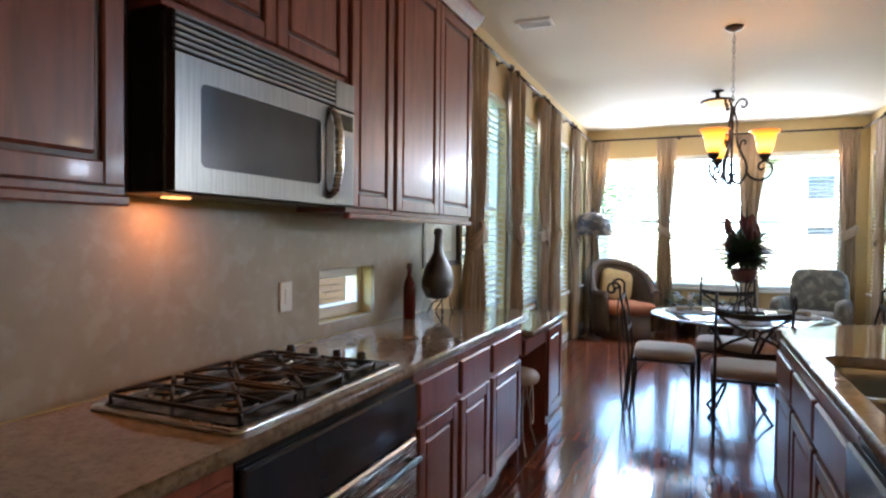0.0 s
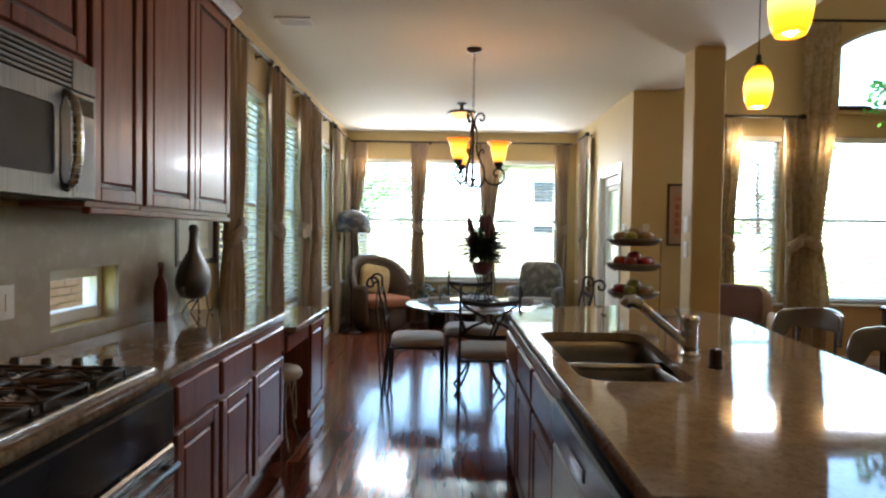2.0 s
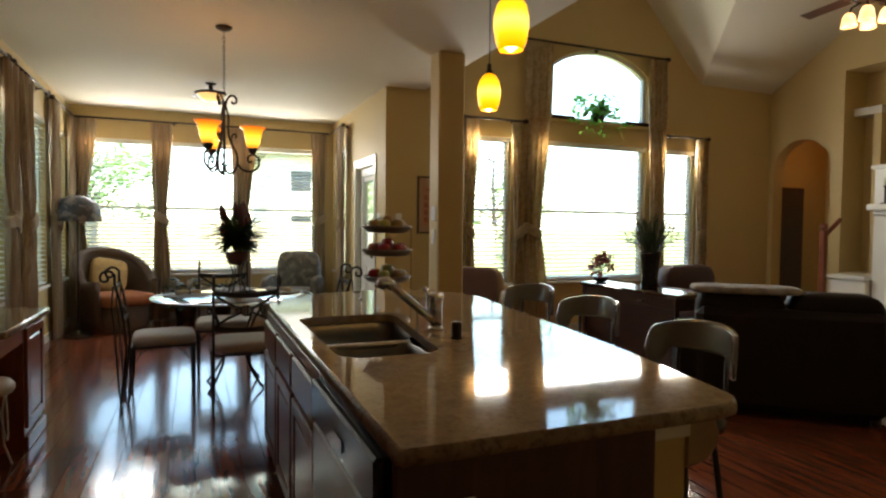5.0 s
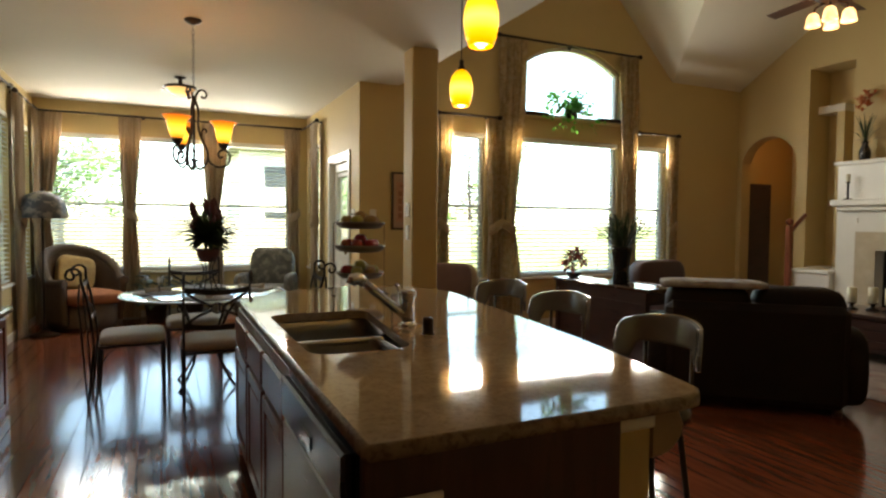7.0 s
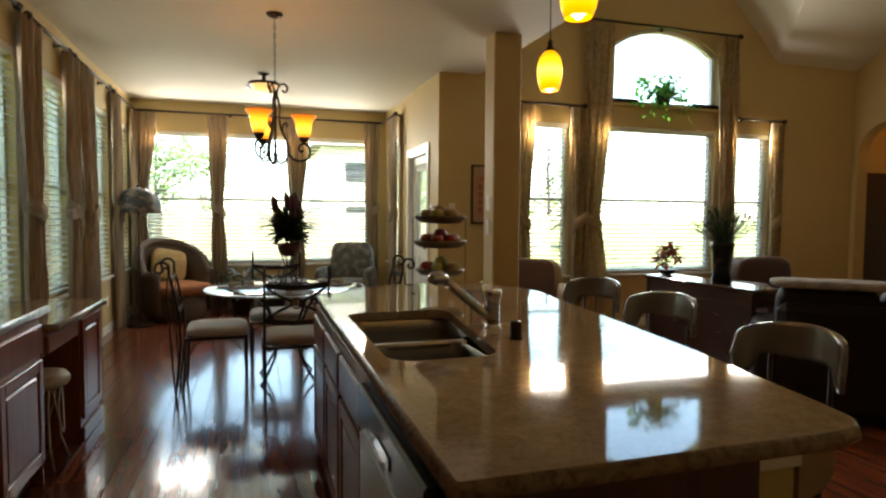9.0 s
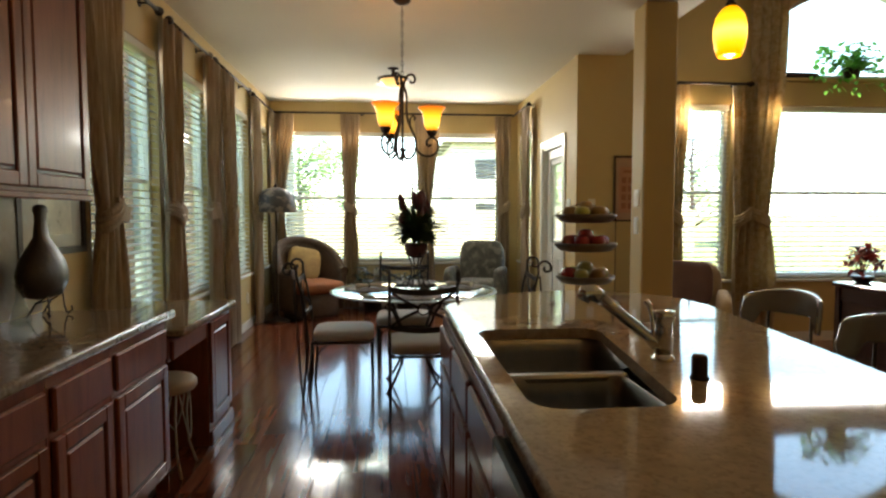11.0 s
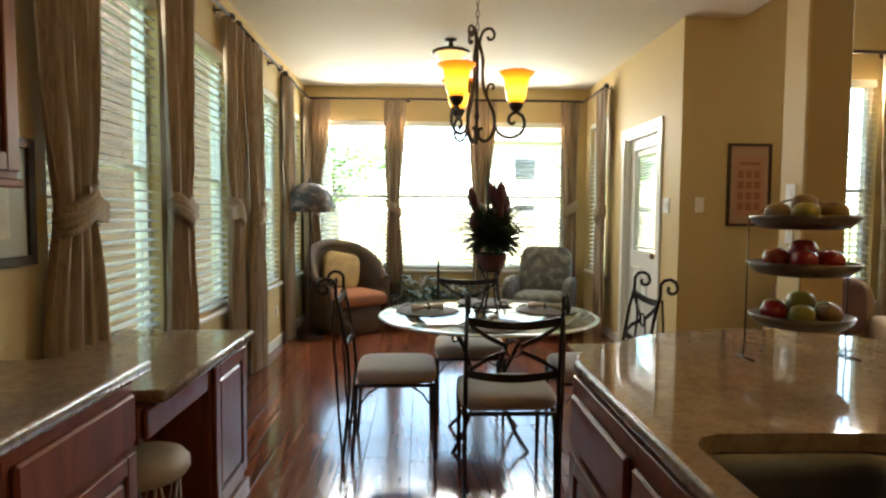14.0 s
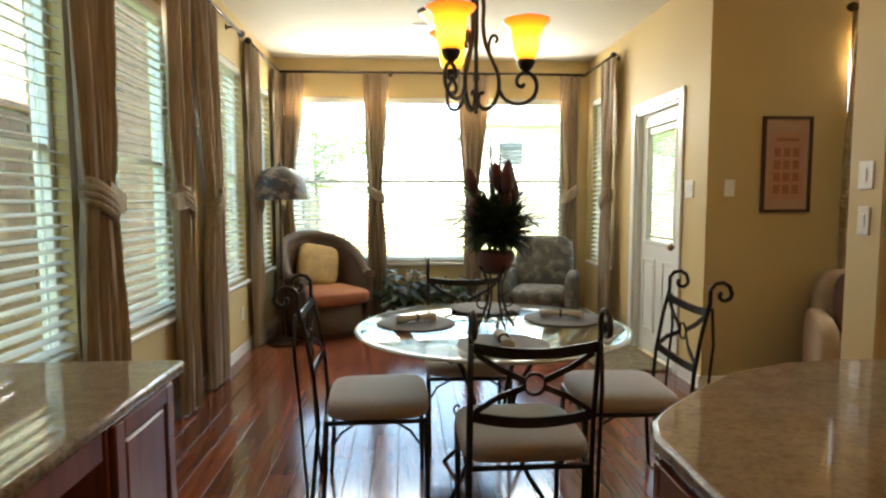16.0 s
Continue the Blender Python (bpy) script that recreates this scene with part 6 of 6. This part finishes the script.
for i in range(12):
    a, r = rnd.uniform(0, 6.28), rnd.uniform(0.05, 0.2)
    part("seed_head", G().ball((r * math.cos(a), r * math.sin(a), rnd.uniform(0.48, 0.64)), (0.009, 0.009, 0.022), 8, 6), mat("dry seed head", (0.1, 0.06, 0.035), 0.9) if i == 0 else bpy.data.materials["dry seed head"], tv)

rl = thing("red_lily_plant", "red silk lily arrangement on the console", "flowers", (4.13, 4.84, 0.8))
part("bowl", G().lathe([(0.04, 0), (0.06, 0.01), (0.085, 0.05), (0.08, 0.055), (0, 0.045)], 18), M_BRONZE, rl)
M_LILY = mat("red lily petal", (0.4, 0.032, 0.02), 0.5, color2=(0.28, 0.02, 0.014), scale=14, translucent=0.06)
for i in range(13):
    a, r = i * 2.4, 0.02 + 0.009 * i
    c = (r * math.cos(a), r * math.sin(a), 0.22 - 0.011 * i + 0.03 * (i % 3))
    g = G().tube([(0, 0, 0.05), c], 0.003, 5)
    for k in range(6):
        b = k * math.pi / 3 + i
        blade(g, c, (c[0] + 0.085 * math.cos(b), c[1] + 0.085 * math.sin(b), c[2] + 0.05 * math.cos(2.1 * k + i)), 0.045, 0.03)
    part("flower", g, M_LILY, rl)

# plant on the arch sill
ap = thing("sill_plant", "trailing green ivy plant on the arched window sill", "plant", (5.22, YL - 0.0, 2.731))
part("pot", G().lathe([(0.0, 0.0), (0.06, 0.0), (0.085, 0.1), (0.09, 0.11), (0.08, 0.11), (0, 0.1)], 18), M_BRONZE, ap)
rnd = random.Random(77)
g = G()
for i in range(260):
    a = rnd.uniform(0, 6.28)
    e, r = rnd.uniform(-0.35, 1.35), rnd.uniform(0.08, 0.36)
    c = Vector((r * 1.25 * math.cos(a) * math.cos(e), max(-0.16, min(0.08, r * 0.5 * math.sin(a) * math.cos(e))), max(0.02, 0.1 + r * 0.85 * math.sin(e))))
    d = Vector((rnd.uniform(-1, 1), rnd.uniform(-1, 0.2), rnd.uniform(-0.7, 0.6))).normalized() * rnd.uniform(0.05, 0.08)
    blade(g, c, c + d, rnd.uniform(0.05, 0.08), 0.008, 4)
    if i % 4 == 0:
        g.tube([(0, 0, 0.09), tuple(c * 0.6 + Vector((0, 0, 0.05))), tuple(c)], 0.0025, 4)
for i in range(40):
    x = rnd.uniform(-0.5, 0.5)
    c = Vector((x, -0.07, rnd.uniform(-0.16, 0.03) if abs(x) < 0.35 else 0.01))
    blade(g, c, c + Vector((rnd.uniform(-0.04, 0.04), -0.02, -0.05)), 0.04, 0.005, 4)
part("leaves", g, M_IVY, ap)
for s in (-1, 1):
    bx = thing("sill_ledge", "dark low basket on the arched window sill", "basket", (5.25 + s * 0.6, YL - 0.0, 2.731), 0, "baskets on the sill")
    part("basket", G().cushion((-0.2, -0.04, 0.0), (0.2, 0.04, 0.055)), M_BRONZE, bx)

# easy chairs
M_CREAM = mat("cream upholstery", (0.4, 0.29, 0.18), 0.85, color2=(0.32, 0.22, 0.135), scale=12, bump=0.2, bump_scale=200)
ec = thing("easy_chair", "cream upholstered easy chair with a mauve pillow", "armchair", (3.12, 5.72, 0), -118)
part("backrest", G().cushion((-0.44, -0.34, 0.25), (-0.2, 0.34, 0.93)).turn(Matrix.Rotation(radians(-7), 4, "Y")), M_CREAM, ec)
part("seat", G().cushion((-0.32, -0.3, 0.2), (0.4, 0.3, 0.48)), M_CREAM, ec)
for s in (-1, 1):
    part("armrest", G().cushion((-0.36, s * 0.28, 0.12), (0.4, s * 0.4, 0.64)), M_CREAM, ec)
for x in (-0.3, 0.34):
    for y in (-0.3, 0.3):
        part("foot", G().lathe([(0.02, 0), (0.03, 0.2)], 10, (x, y, 0)), M_DARKWOOD, ec)
pw = thing("throw_pillow", "mauve brown pillow on the cream chair", "pillow", (3.19, 5.84, 0.48), -28)
part("pillow", G().cushion((-0.25, -0.07, 0.0), (0.25, 0.07, 0.42)).turn(Matrix.Rotation(radians(-12), 4, "X")), mat("mauve pillow", (0.16, 0.085, 0.075), 0.85, scale=10), pw)
lc = thing("club_chair", "brown leather club chair beside the window", "armchair", (6.1, 5.45, 0), 0)
part("backrest", G().cushion((-0.42, 0.1, 0.2), (0.42, 0.36, 0.9)), mat("tan leather", (0.06, 0.025, 0.018), 0.5, scale=8, bump=0.2), lc)
part("seat", G().cushion((-0.38, -0.4, 0.05), (0.38, 0.2, 0.46)), bpy.data.materials["tan leather"], lc)
for s in (-1, 1):
    part("armrest", G().cushion((s * 0.34, -0.4, 0.02), (s * 0.5, 0.3, 0.64)), bpy.data.materials["tan leather"], lc)

# coffee table with candles, rug
tagged(part("area_rug", slab(rounded(-1.3, 1.3, -1.7, 1.7, 0.03), [], 0.001, 0.014, 0.005), mat("patterned wool rug", (0.34, 0.27, 0.2), 0.95, color2=(0.16, 0.1, 0.08), scale=5, spots=(0.3, 0.1, 0.07), spot_scale=4, spot_amount=0.7, bump=0.5, bump_scale=220), at=(6.55, 3.2, 0)),
       "patterned beige and rust wool rug", "rug")
ctb = thing("coffee_table", "dark wooden chest coffee table with drawers", "coffee table", (6.9, 3.4, 0.014), 0)
part("top", G().box((-0.4, -0.62, 0.43), (0.4, 0.62, 0.465), 0.008), M_DARKWOOD, ctb)
part("body", G().box((-0.36, -0.58, 0.1), (0.36, 0.58, 0.43), 0.006), M_DARKWOOD, ctb)
for k in range(3):
    d = part("drawer_front", G().box((-0.375, -0.5, 0.125 + k * 0.1), (-0.36, 0.5, 0.215 + k * 0.1), 0.004), M_DARKWOOD, ctb)
    for y in (-0.3, 0.3):
        part("knob", G().ball((-0.385, y, 0.17 + k * 0.1), 0.012, 8, 6), M_CHROME, d)
for x in (-0.33, 0.33):
    for y in (-0.55, 0.55):
        part("leg", G().box((x - 0.03, y - 0.03, 0), (x + 0.03, y + 0.03, 0.1)), M_DARKWOOD, ctb)
M_CANDLE = mat("ivory candle wax", (0.72, 0.66, 0.48), 0.5, scale=6)
for dx, dy, h in ((-0.1, 0.27, 0.15), (0.0, 0.12, 0.16), (0.0, -0.04, 0.16), (-0.05, -0.22, 0.15)):
    cn = thing("pillar_candle", "ivory pillar candle on a dark holder", "candle", (6.9 + dx, 3.4 + dy, 0.479), 0, "candles on the coffee table")
    part("holder", G().lathe([(0.06, 0), (0.06, 0.012), (0.02, 0.03), (0.02, 0.06), (0.05, 0.075), (0, 0.078)], 16), M_IRON, cn)
    part("candle", G().lathe([(0.043, 0.078), (0.045, 0.08), (0.045, 0.078 + h), (0.037, 0.08 + h), (0, 0.074 + h)], 16), M_CANDLE, cn)

# fireplace
fpz = thing("fireplace", "white panelled fireplace surround with mantel", "fireplace", (XR, 3.72, 0))
part("surround", sheet(G(), rect(-0.98, 0.98, 0, 2.12), [rect(-0.5, 0.5, 0.3, 1.05)], along_y(0), -0.22, -0.001), M_TRIM, fpz)
part("mantel", G().box((-0.36, -1.0, 1.6), (-0.2205, 1.0, 1.68), 0.015).box((-0.3, -0.95, 1.54), (-0.2205, 0.95, 1.5995), 0.012), M_TRIM, fpz)
part("top_shelf", G().box((-0.26, -1.02, 2.12), (-0.001, 1.02, 2.17), 0.01), M_TRIM, fpz)
part("marble_slip", sheet(G(), rect(-0.74, 0.74, 0.2, 1.28), [rect(-0.5, 0.5, 0.3, 1.05)], along_y(0), -0.232, -0.2205), mat("beige marble", (0.55, 0.48, 0.36), 0.2, color2=(0.45, 0.37, 0.26), scale=5), fpz)
part("firebox", G().box((-0.05, -0.5, 0.3), (-0.012, 0.5, 1.05)), M_BLACK, fpz)
part("hearth", G().box((-0.6, -1.05, 0.0), (-0.2325, 1.05, 0.2), 0.01), M_TRIM, fpz)
for k in range(3):
    y = -0.55 + k * 0.55
    part("frieze_panel", sheet(G(), rect(y - 0.2, y + 0.2, 1.36, 1.48), [rect(y - 0.17, y + 0.17, 1.385, 1.455)], along_y(0), -0.236, -0.2205), M_TRIM, fpz)
nch = thing("media_cabinet", "low white built-in ledge beside the fireplace", "cabinet", (XR, 4.72, 0))
part("ledge", G().box((-0.3, 0, 0.0), (-0.001, 0.5, 0.72), 0.01).box((-0.33, -0.0, 0.7205), (-0.001, 0.52, 0.77), 0.008), M_TRIM, nch)
mv = thing("mantel_vase", "dark vase with orange flowers on the fireplace", "vase", (XR - 0.13, 4.44, 2.17))
part("vase", G().lathe([(0.05, 0), (0.06, 0.02), (0.07, 0.1), (0.035, 0.2), (0.045, 0.24), (0, 0.23)], 16), M_BLACK, mv)
g, gr = G(), G()
rnd = random.Random(3)
for i in range(40):
    a, r, z = rnd.uniform(0, 6.28), rnd.uniform(0.05, 0.22), rnd.uniform(0.3, 0.75)
    blade(g, (0, 0, 0.22), (min(0.1, r * math.cos(a)), r * math.sin(a), z * 0.8), 0.014, 0.03)
for i in range(24):
    a, r, z = rnd.uniform(0, 6.28), rnd.uniform(0.02, 0.12), rnd.uniform(0.6, 0.85)
    c = (min(0.08, r * math.cos(a)), r * math.sin(a), z)
    for k in range(4):
        b = rnd.uniform(0, 6.28)
        blade(gr, c, (c[0] + 0.05 * math.cos(b), c[1] + 0.05 * math.sin(b), c[2] + 0.04), 0.03, 0.01)
part("leaves", g, M_LEAF, mv)
part("flowers", gr, mat("orange bloom", (0.5, 0.12, 0.03), 0.6, scale=12), mv)
chd = thing("candle_holder", "tall iron candle holder on the mantel", "candle holder", (XR - 0.31, 4.52, 1.68))
part("stand", G().lathe([(0.05, 0), (0.05, 0.01), (0.012, 0.02), (0.012, 0.2), (0.03, 0.22), (0, 0.222)], 14), M_IRON, chd)
part("candle", G().lathe([(0.022, 0.222), (0.022, 0.32), (0, 0.322)], 12), M_CANDLE, chd)
nw = thing("newel_post", "brown wooden newel post with sloping handrail", "handrail", (8.05, 5.25, 0))
part("post", G().box((-0.035, -0.035, 0.0), (0.035, 0.035, 1.35), 0.006).ball((0, 0, 1.4), 0.05), M_CHERRY, nw)
part("handrail", G().tube([(0.03, 0, 1.28), (0.3, -0.02, 1.5)], 0.028, 8), M_CHERRY, nw)

# ceiling fan
fn = thing("ceiling_fan", "brown ceiling fan with four lit glass cups, at rest", "ceiling fan", (5.9, 3.42, 3.2))
part("rod", G().tube([(0, 0, 0.42), (0, 0, 2.06)], 0.014, 8), M_BRONZE, fn)
part("canopy", G().lathe([(0.02, 1.99), (0.07, 2.03), (0.075, 2.0695)], 20), M_BRONZE, fn)
part("motor", G().lathe([(0.0, 0.2), (0.08, 0.2), (0.13, 0.24), (0.14, 0.32), (0.1, 0.39), (0.03, 0.43), (0, 0.43)], 24), M_BRONZE, fn)
M_BLADE = mat("brown fan blade", (0.07, 0.035, 0.02), 0.4, scale=5, stretch=(1, 8, 1))
for i in range(5):
    a = radians(12 + 72 * i)
    b = G().box((0.2, -0.065, 0.0), (0.66, 0.065, 0.008), 0.003).box((0.1, -0.015, 0.002), (0.22, 0.015, 0.01))
    b.turn(Matrix.Rotation(a, 4, "Z") @ pose(0, 0, 0.27, 10, 0, 0))
    part("blade", b, M_BLADE, fn)
M_CUP = glow("lit frosted cup", (1.0, 0.6, 0.28), 0.2, (1.0, 0.35, 0.08))
for i in range(4):
    a = radians(30 + 90 * i)
    part("light_cup", G().lathe([(0.03, 0.12), (0.05, 0.09), (0.06, 0.03), (0.066, 0.0), (0.058, 0.0), (0.05, 0.03), (0.04, 0.09), (0.0, 0.1)], 18, (0.14 * math.cos(a), 0.14 * math.sin(a), 0.0)), M_CUP, fn)
    part("light_arm", G().tube([(0.05 * math.cos(a), 0.05 * math.sin(a), 0.2), (0.12 * math.cos(a), 0.12 * math.sin(a), 0.17), (0.14 * math.cos(a), 0.14 * math.sin(a), 0.115)], 0.01, 6), M_BRONZE, fn)
lamp("fan_light", "POINT", (5.9, 3.42, 3.1), 0.45, (1.0, 0.7, 0.4), 0.1)
lamp("hall_light", "POINT", (9.4, 6.0, 2.5), 0.2, (1.0, 0.36, 0.08), 0.1)

# ---- outside ----
M_FENCE = mat("weathered fence board", (0.42, 0.36, 0.27), 0.8, color2=(0.32, 0.26, 0.19), scale=5, stretch=(4, 4, 0.4), vary=0.2)
fen = thing("fence", "weathered board fence round the yard", "fence", (2.0, 24.0, -0.3))
me = G().box((0, 0, 0), (0.14, 0.02, 1.8), 0.004).mesh("fence_board")
for i in range(150):
    part("board", me, M_FENCE, fen, at=(-13 + i * 0.16, 0, 0))
part("rail", G().box((-13, 0.02, 0.4), (11, 0.06, 0.48)).box((-13, 0.02, 1.4), (11, 0.06, 1.48)), M_FENCE, fen)

M_BRICK = mat("red brick", (0.28, 0.155, 0.12), 0.8, color2=(0.2, 0.11, 0.085), scale=14, vary=0.25, bump=0.3, bump_scale=90)
M_MORTAR = mat("pale mortar", (0.32, 0.29, 0.25), 0.9, scale=20)
M_ROOF = mat("grey shingle roof", (0.2, 0.18, 0.16), 0.85, color2=(0.13, 0.12, 0.11), scale=10, bump=0.4, bump_scale=20)
M_SIDING = mat("pale siding", (0.7, 0.67, 0.6), 0.7, color2=(0.64, 0.61, 0.54), scale=4)
nb = thing("neighbour_house", "brick neighbour house beside the breakfast nook", "house", (-3.4, 17.4, -0.3))
part("wall", G().box((-4, -9, 0), (-0.02, 8, 5.6)), M_MORTAR, nb)
part("roof", G().add([(0.55, -9.4, 5.6), (0.55, 8.4, 5.6), (-4, 8.4, 8.0), (-4, -9.4, 8.0), (0.55, -9.4, 5.5), (0.55, 8.4, 5.5), (-4, 8.4, 5.5), (-4, -9.4, 5.5)], [(0, 1, 2, 3), (4, 5, 6, 7), (0, 1, 5, 4), (2, 3, 7, 6), (1, 2, 6, 5), (0, 3, 7, 4)]), M_ROOF, nb)
g = G()
for r in range(71):
    for c in range(60):
        y = -9 + c * 0.215 + (0.1075 if r % 2 else 0)
        z = 0.01 + r * 0.077
        g.box((-0.0195, y, z), (0.0, y + 0.205, z + 0.066))
tagged(part("bricks", g, M_BRICK, nb), kind="stuff")
part("downspout", G().box((0.002, -7.55, 0.0), (0.09, -7.43, 4.55), 0.01), mat("grey blue downspout", (0.3, 0.36, 0.4), 0.4), nb)
for y in (-1.6, 2.6, 5.6):
    w = part("window", G().box((0.001, y, 0.9), (0.03, y + 0.9, 2.4), 0.01), M_TRIM, nb)
    part("pane", G().box((0.031, y + 0.07, 0.97), (0.034, y + 0.83, 1.62)).box((0.031, y + 0.07, 1.68), (0.034, y + 0.83, 2.33)), M_OVENGLASS, w)

gw = thing("garden_wall", "low brick garden wall beside the neighbour house", "wall", (-3.4, 0.8, -0.3))
part("core", G().box((-0.2, 0, 0), (-0.02, 7.58, 2.5)), M_MORTAR, gw)
part("coping", G().box((-0.24, -0.03, 2.5), (0.03, 7.58, 2.58), 0.01), M_BRICK, gw)
g = G()
for r in range(32):
    for c in range(35):
        y = c * 0.215 + (0.1075 if r % 2 else 0)
        g.box((-0.0195, y, 0.01 + r * 0.077), (0.0, y + 0.205, 0.076 + r * 0.077))
tagged(part("bricks", g, M_BRICK, gw), kind="stuff")

bh = thing("back_house", "pale two storey house behind the fence", "house", (9.0, 34.0, -0.3))
part("wall", G().box((-5, 0, 0), (6, 8, 5.6)), M_SIDING, bh)
part("roof", G().add([(-5.6, -0.6, 5.6), (6.6, -0.6, 5.6), (6.6, 8.6, 5.6), (-5.6, 8.6, 5.6), (-2, 4, 8.6), (3, 4, 8.6)], [(0, 1, 5, 4), (1, 2, 5), (2, 3, 4, 5), (3, 0, 4), (0, 1, 2, 3)]), M_ROOF, bh)
for x in (-3.8, -0.6, 2.6):
    for z in (1.0, 3.5):
        w = part("window", G().box((x, -0.05, z), (x + 1.3, -0.001, z + 1.3), 0.01), M_TRIM, bh)
        part("pane", G().box((x + 0.08, -0.06, z + 0.08), (x + 1.22, -0.051, z + 1.22)), M_OVENGLASS, w)


def tree(x, y, h, r, seed, n=3200):
    t = thing("tree", "leafy green shade tree in the yard", "tree", (x, y, -0.3), 0, "trees behind the house")
    rnd = random.Random(seed)
    g = G().tube([(0, 0, 0), (0.05, 0.02, h * 0.25), (-0.04, 0.05, h * 0.55), (0.02, 0, h * 0.8)], [0.16, 0.12, 0.08, 0.03], 9)
    tips = []
    for i in range(26):
        a, z0 = rnd.uniform(0, 6.28), h * rnd.uniform(0.05, 0.7)
        l = r * rnd.uniform(0.6, 1.0)
        tip = (l * math.cos(a), l * math.sin(a), z0 + l * rnd.uniform(0.3, 0.9))
        g.tube([(0, 0, z0), (tip[0] * 0.5, tip[1] * 0.5, z0 + (tip[2] - z0) * 0.6), tip], [0.05, 0.03, 0.01], 6)
        tips.append(tip)
    part("trunk", g, M_DARKWOOD, t)
    g = G()
    for i in range(n):
        c = Vector(rnd.choice(tips)) * rnd.uniform(0.75, 1.0) + Vector((rnd.gauss(0, 0.45), rnd.gauss(0, 0.45), rnd.gauss(0.1, 0.4)))
        d = Vector((rnd.uniform(-1, 1), rnd.uniform(-1, 1), rnd.uniform(-0.6, 0.6))).normalized() * rnd.uniform(0.15, 0.3)
        blade(g, c, c + d, rnd.uniform(0.1, 0.2), 0.02, 2)
    part("crown", g, M_YARD, t)


hd = thing("hedge", "clipped green hedge along the side yard", "hedge", (-2.75, 1.0, -0.3))
rnd = random.Random(12)
g, gs = G(), G()
for i in range(1100):
    c = Vector((rnd.uniform(-0.22, 0.22), rnd.uniform(0, 3.0), 1.2 * rnd.uniform(0.02, 1.0) ** 0.6 + rnd.uniform(-0.08, 0.08)))
    d = Vector((rnd.uniform(-1, 1), rnd.uniform(-1, 1), rnd.uniform(-0.6, 0.8))).normalized() * rnd.uniform(0.1, 0.18)
    blade(g, c, c + d, rnd.uniform(0.06, 0.12), 0.01, 2)
for i in range(6):
    gs.tube([(0, 0.25 + i * 0.475, 0), (rnd.uniform(-0.1, 0.1), 0.3 + i * 0.475, 0.8), (rnd.uniform(-0.2, 0.2), 0.2 + i * 0.475, 1.1)], [0.03, 0.02, 0.006], 6)
part("stems", gs, M_DARKWOOD, hd)
# Darker green than the trees, with the side yard's shade in the colour.
tagged(part("leaves", g, mat("shaded hedge leaf", (0.07, 0.11, 0.05), 0.5, color2=(0.045, 0.075, 0.035), scale=8, translucent=0.3), hd), kind="stuff")

tree(-4.2, 32.0, 6.5, 3.2, 1)
tree(8.8, 27.0, 9.5, 3.4, 3)
tree(16.0, 30.0, 8.0, 3.4, 4)

# ---- floor planks ----
PLANK, LONG = 0.127, 1.22
me = G().box((0, 0, -0.012), (PLANK - 0.0025, LONG - 0.0025, 0), 0.0012).mesh("floor_plank")
floor_ob = bpy.data.objects["floor"]
rest = G()
rnd = random.Random(4)
x = XL
row = 0
while x < XR - 0.01:
    y = YS - rnd.uniform(0, LONG)
    while y < YB:
        ya, yb = max(y, YS), min(y + LONG, YB)
        if x > XD and ya > YL:
            break
        whole = y >= YS and y + LONG <= YB and x + PLANK <= XR
        if whole and -1.3 < x < 2.5 and 0.6 < y:
            part("plank", me, M_PLANK, floor_ob, at=(x, y, 0))
        else:
            if x > XD:
                yb = min(yb, YL)
            rest.box((x, ya, -0.012), (min(x + PLANK, XR) - 0.0025, yb - 0.0025, 0))
        y += LONG
    x += PLANK
tagged(part("planks", rest, M_PLANK, floor_ob), kind="stuff")
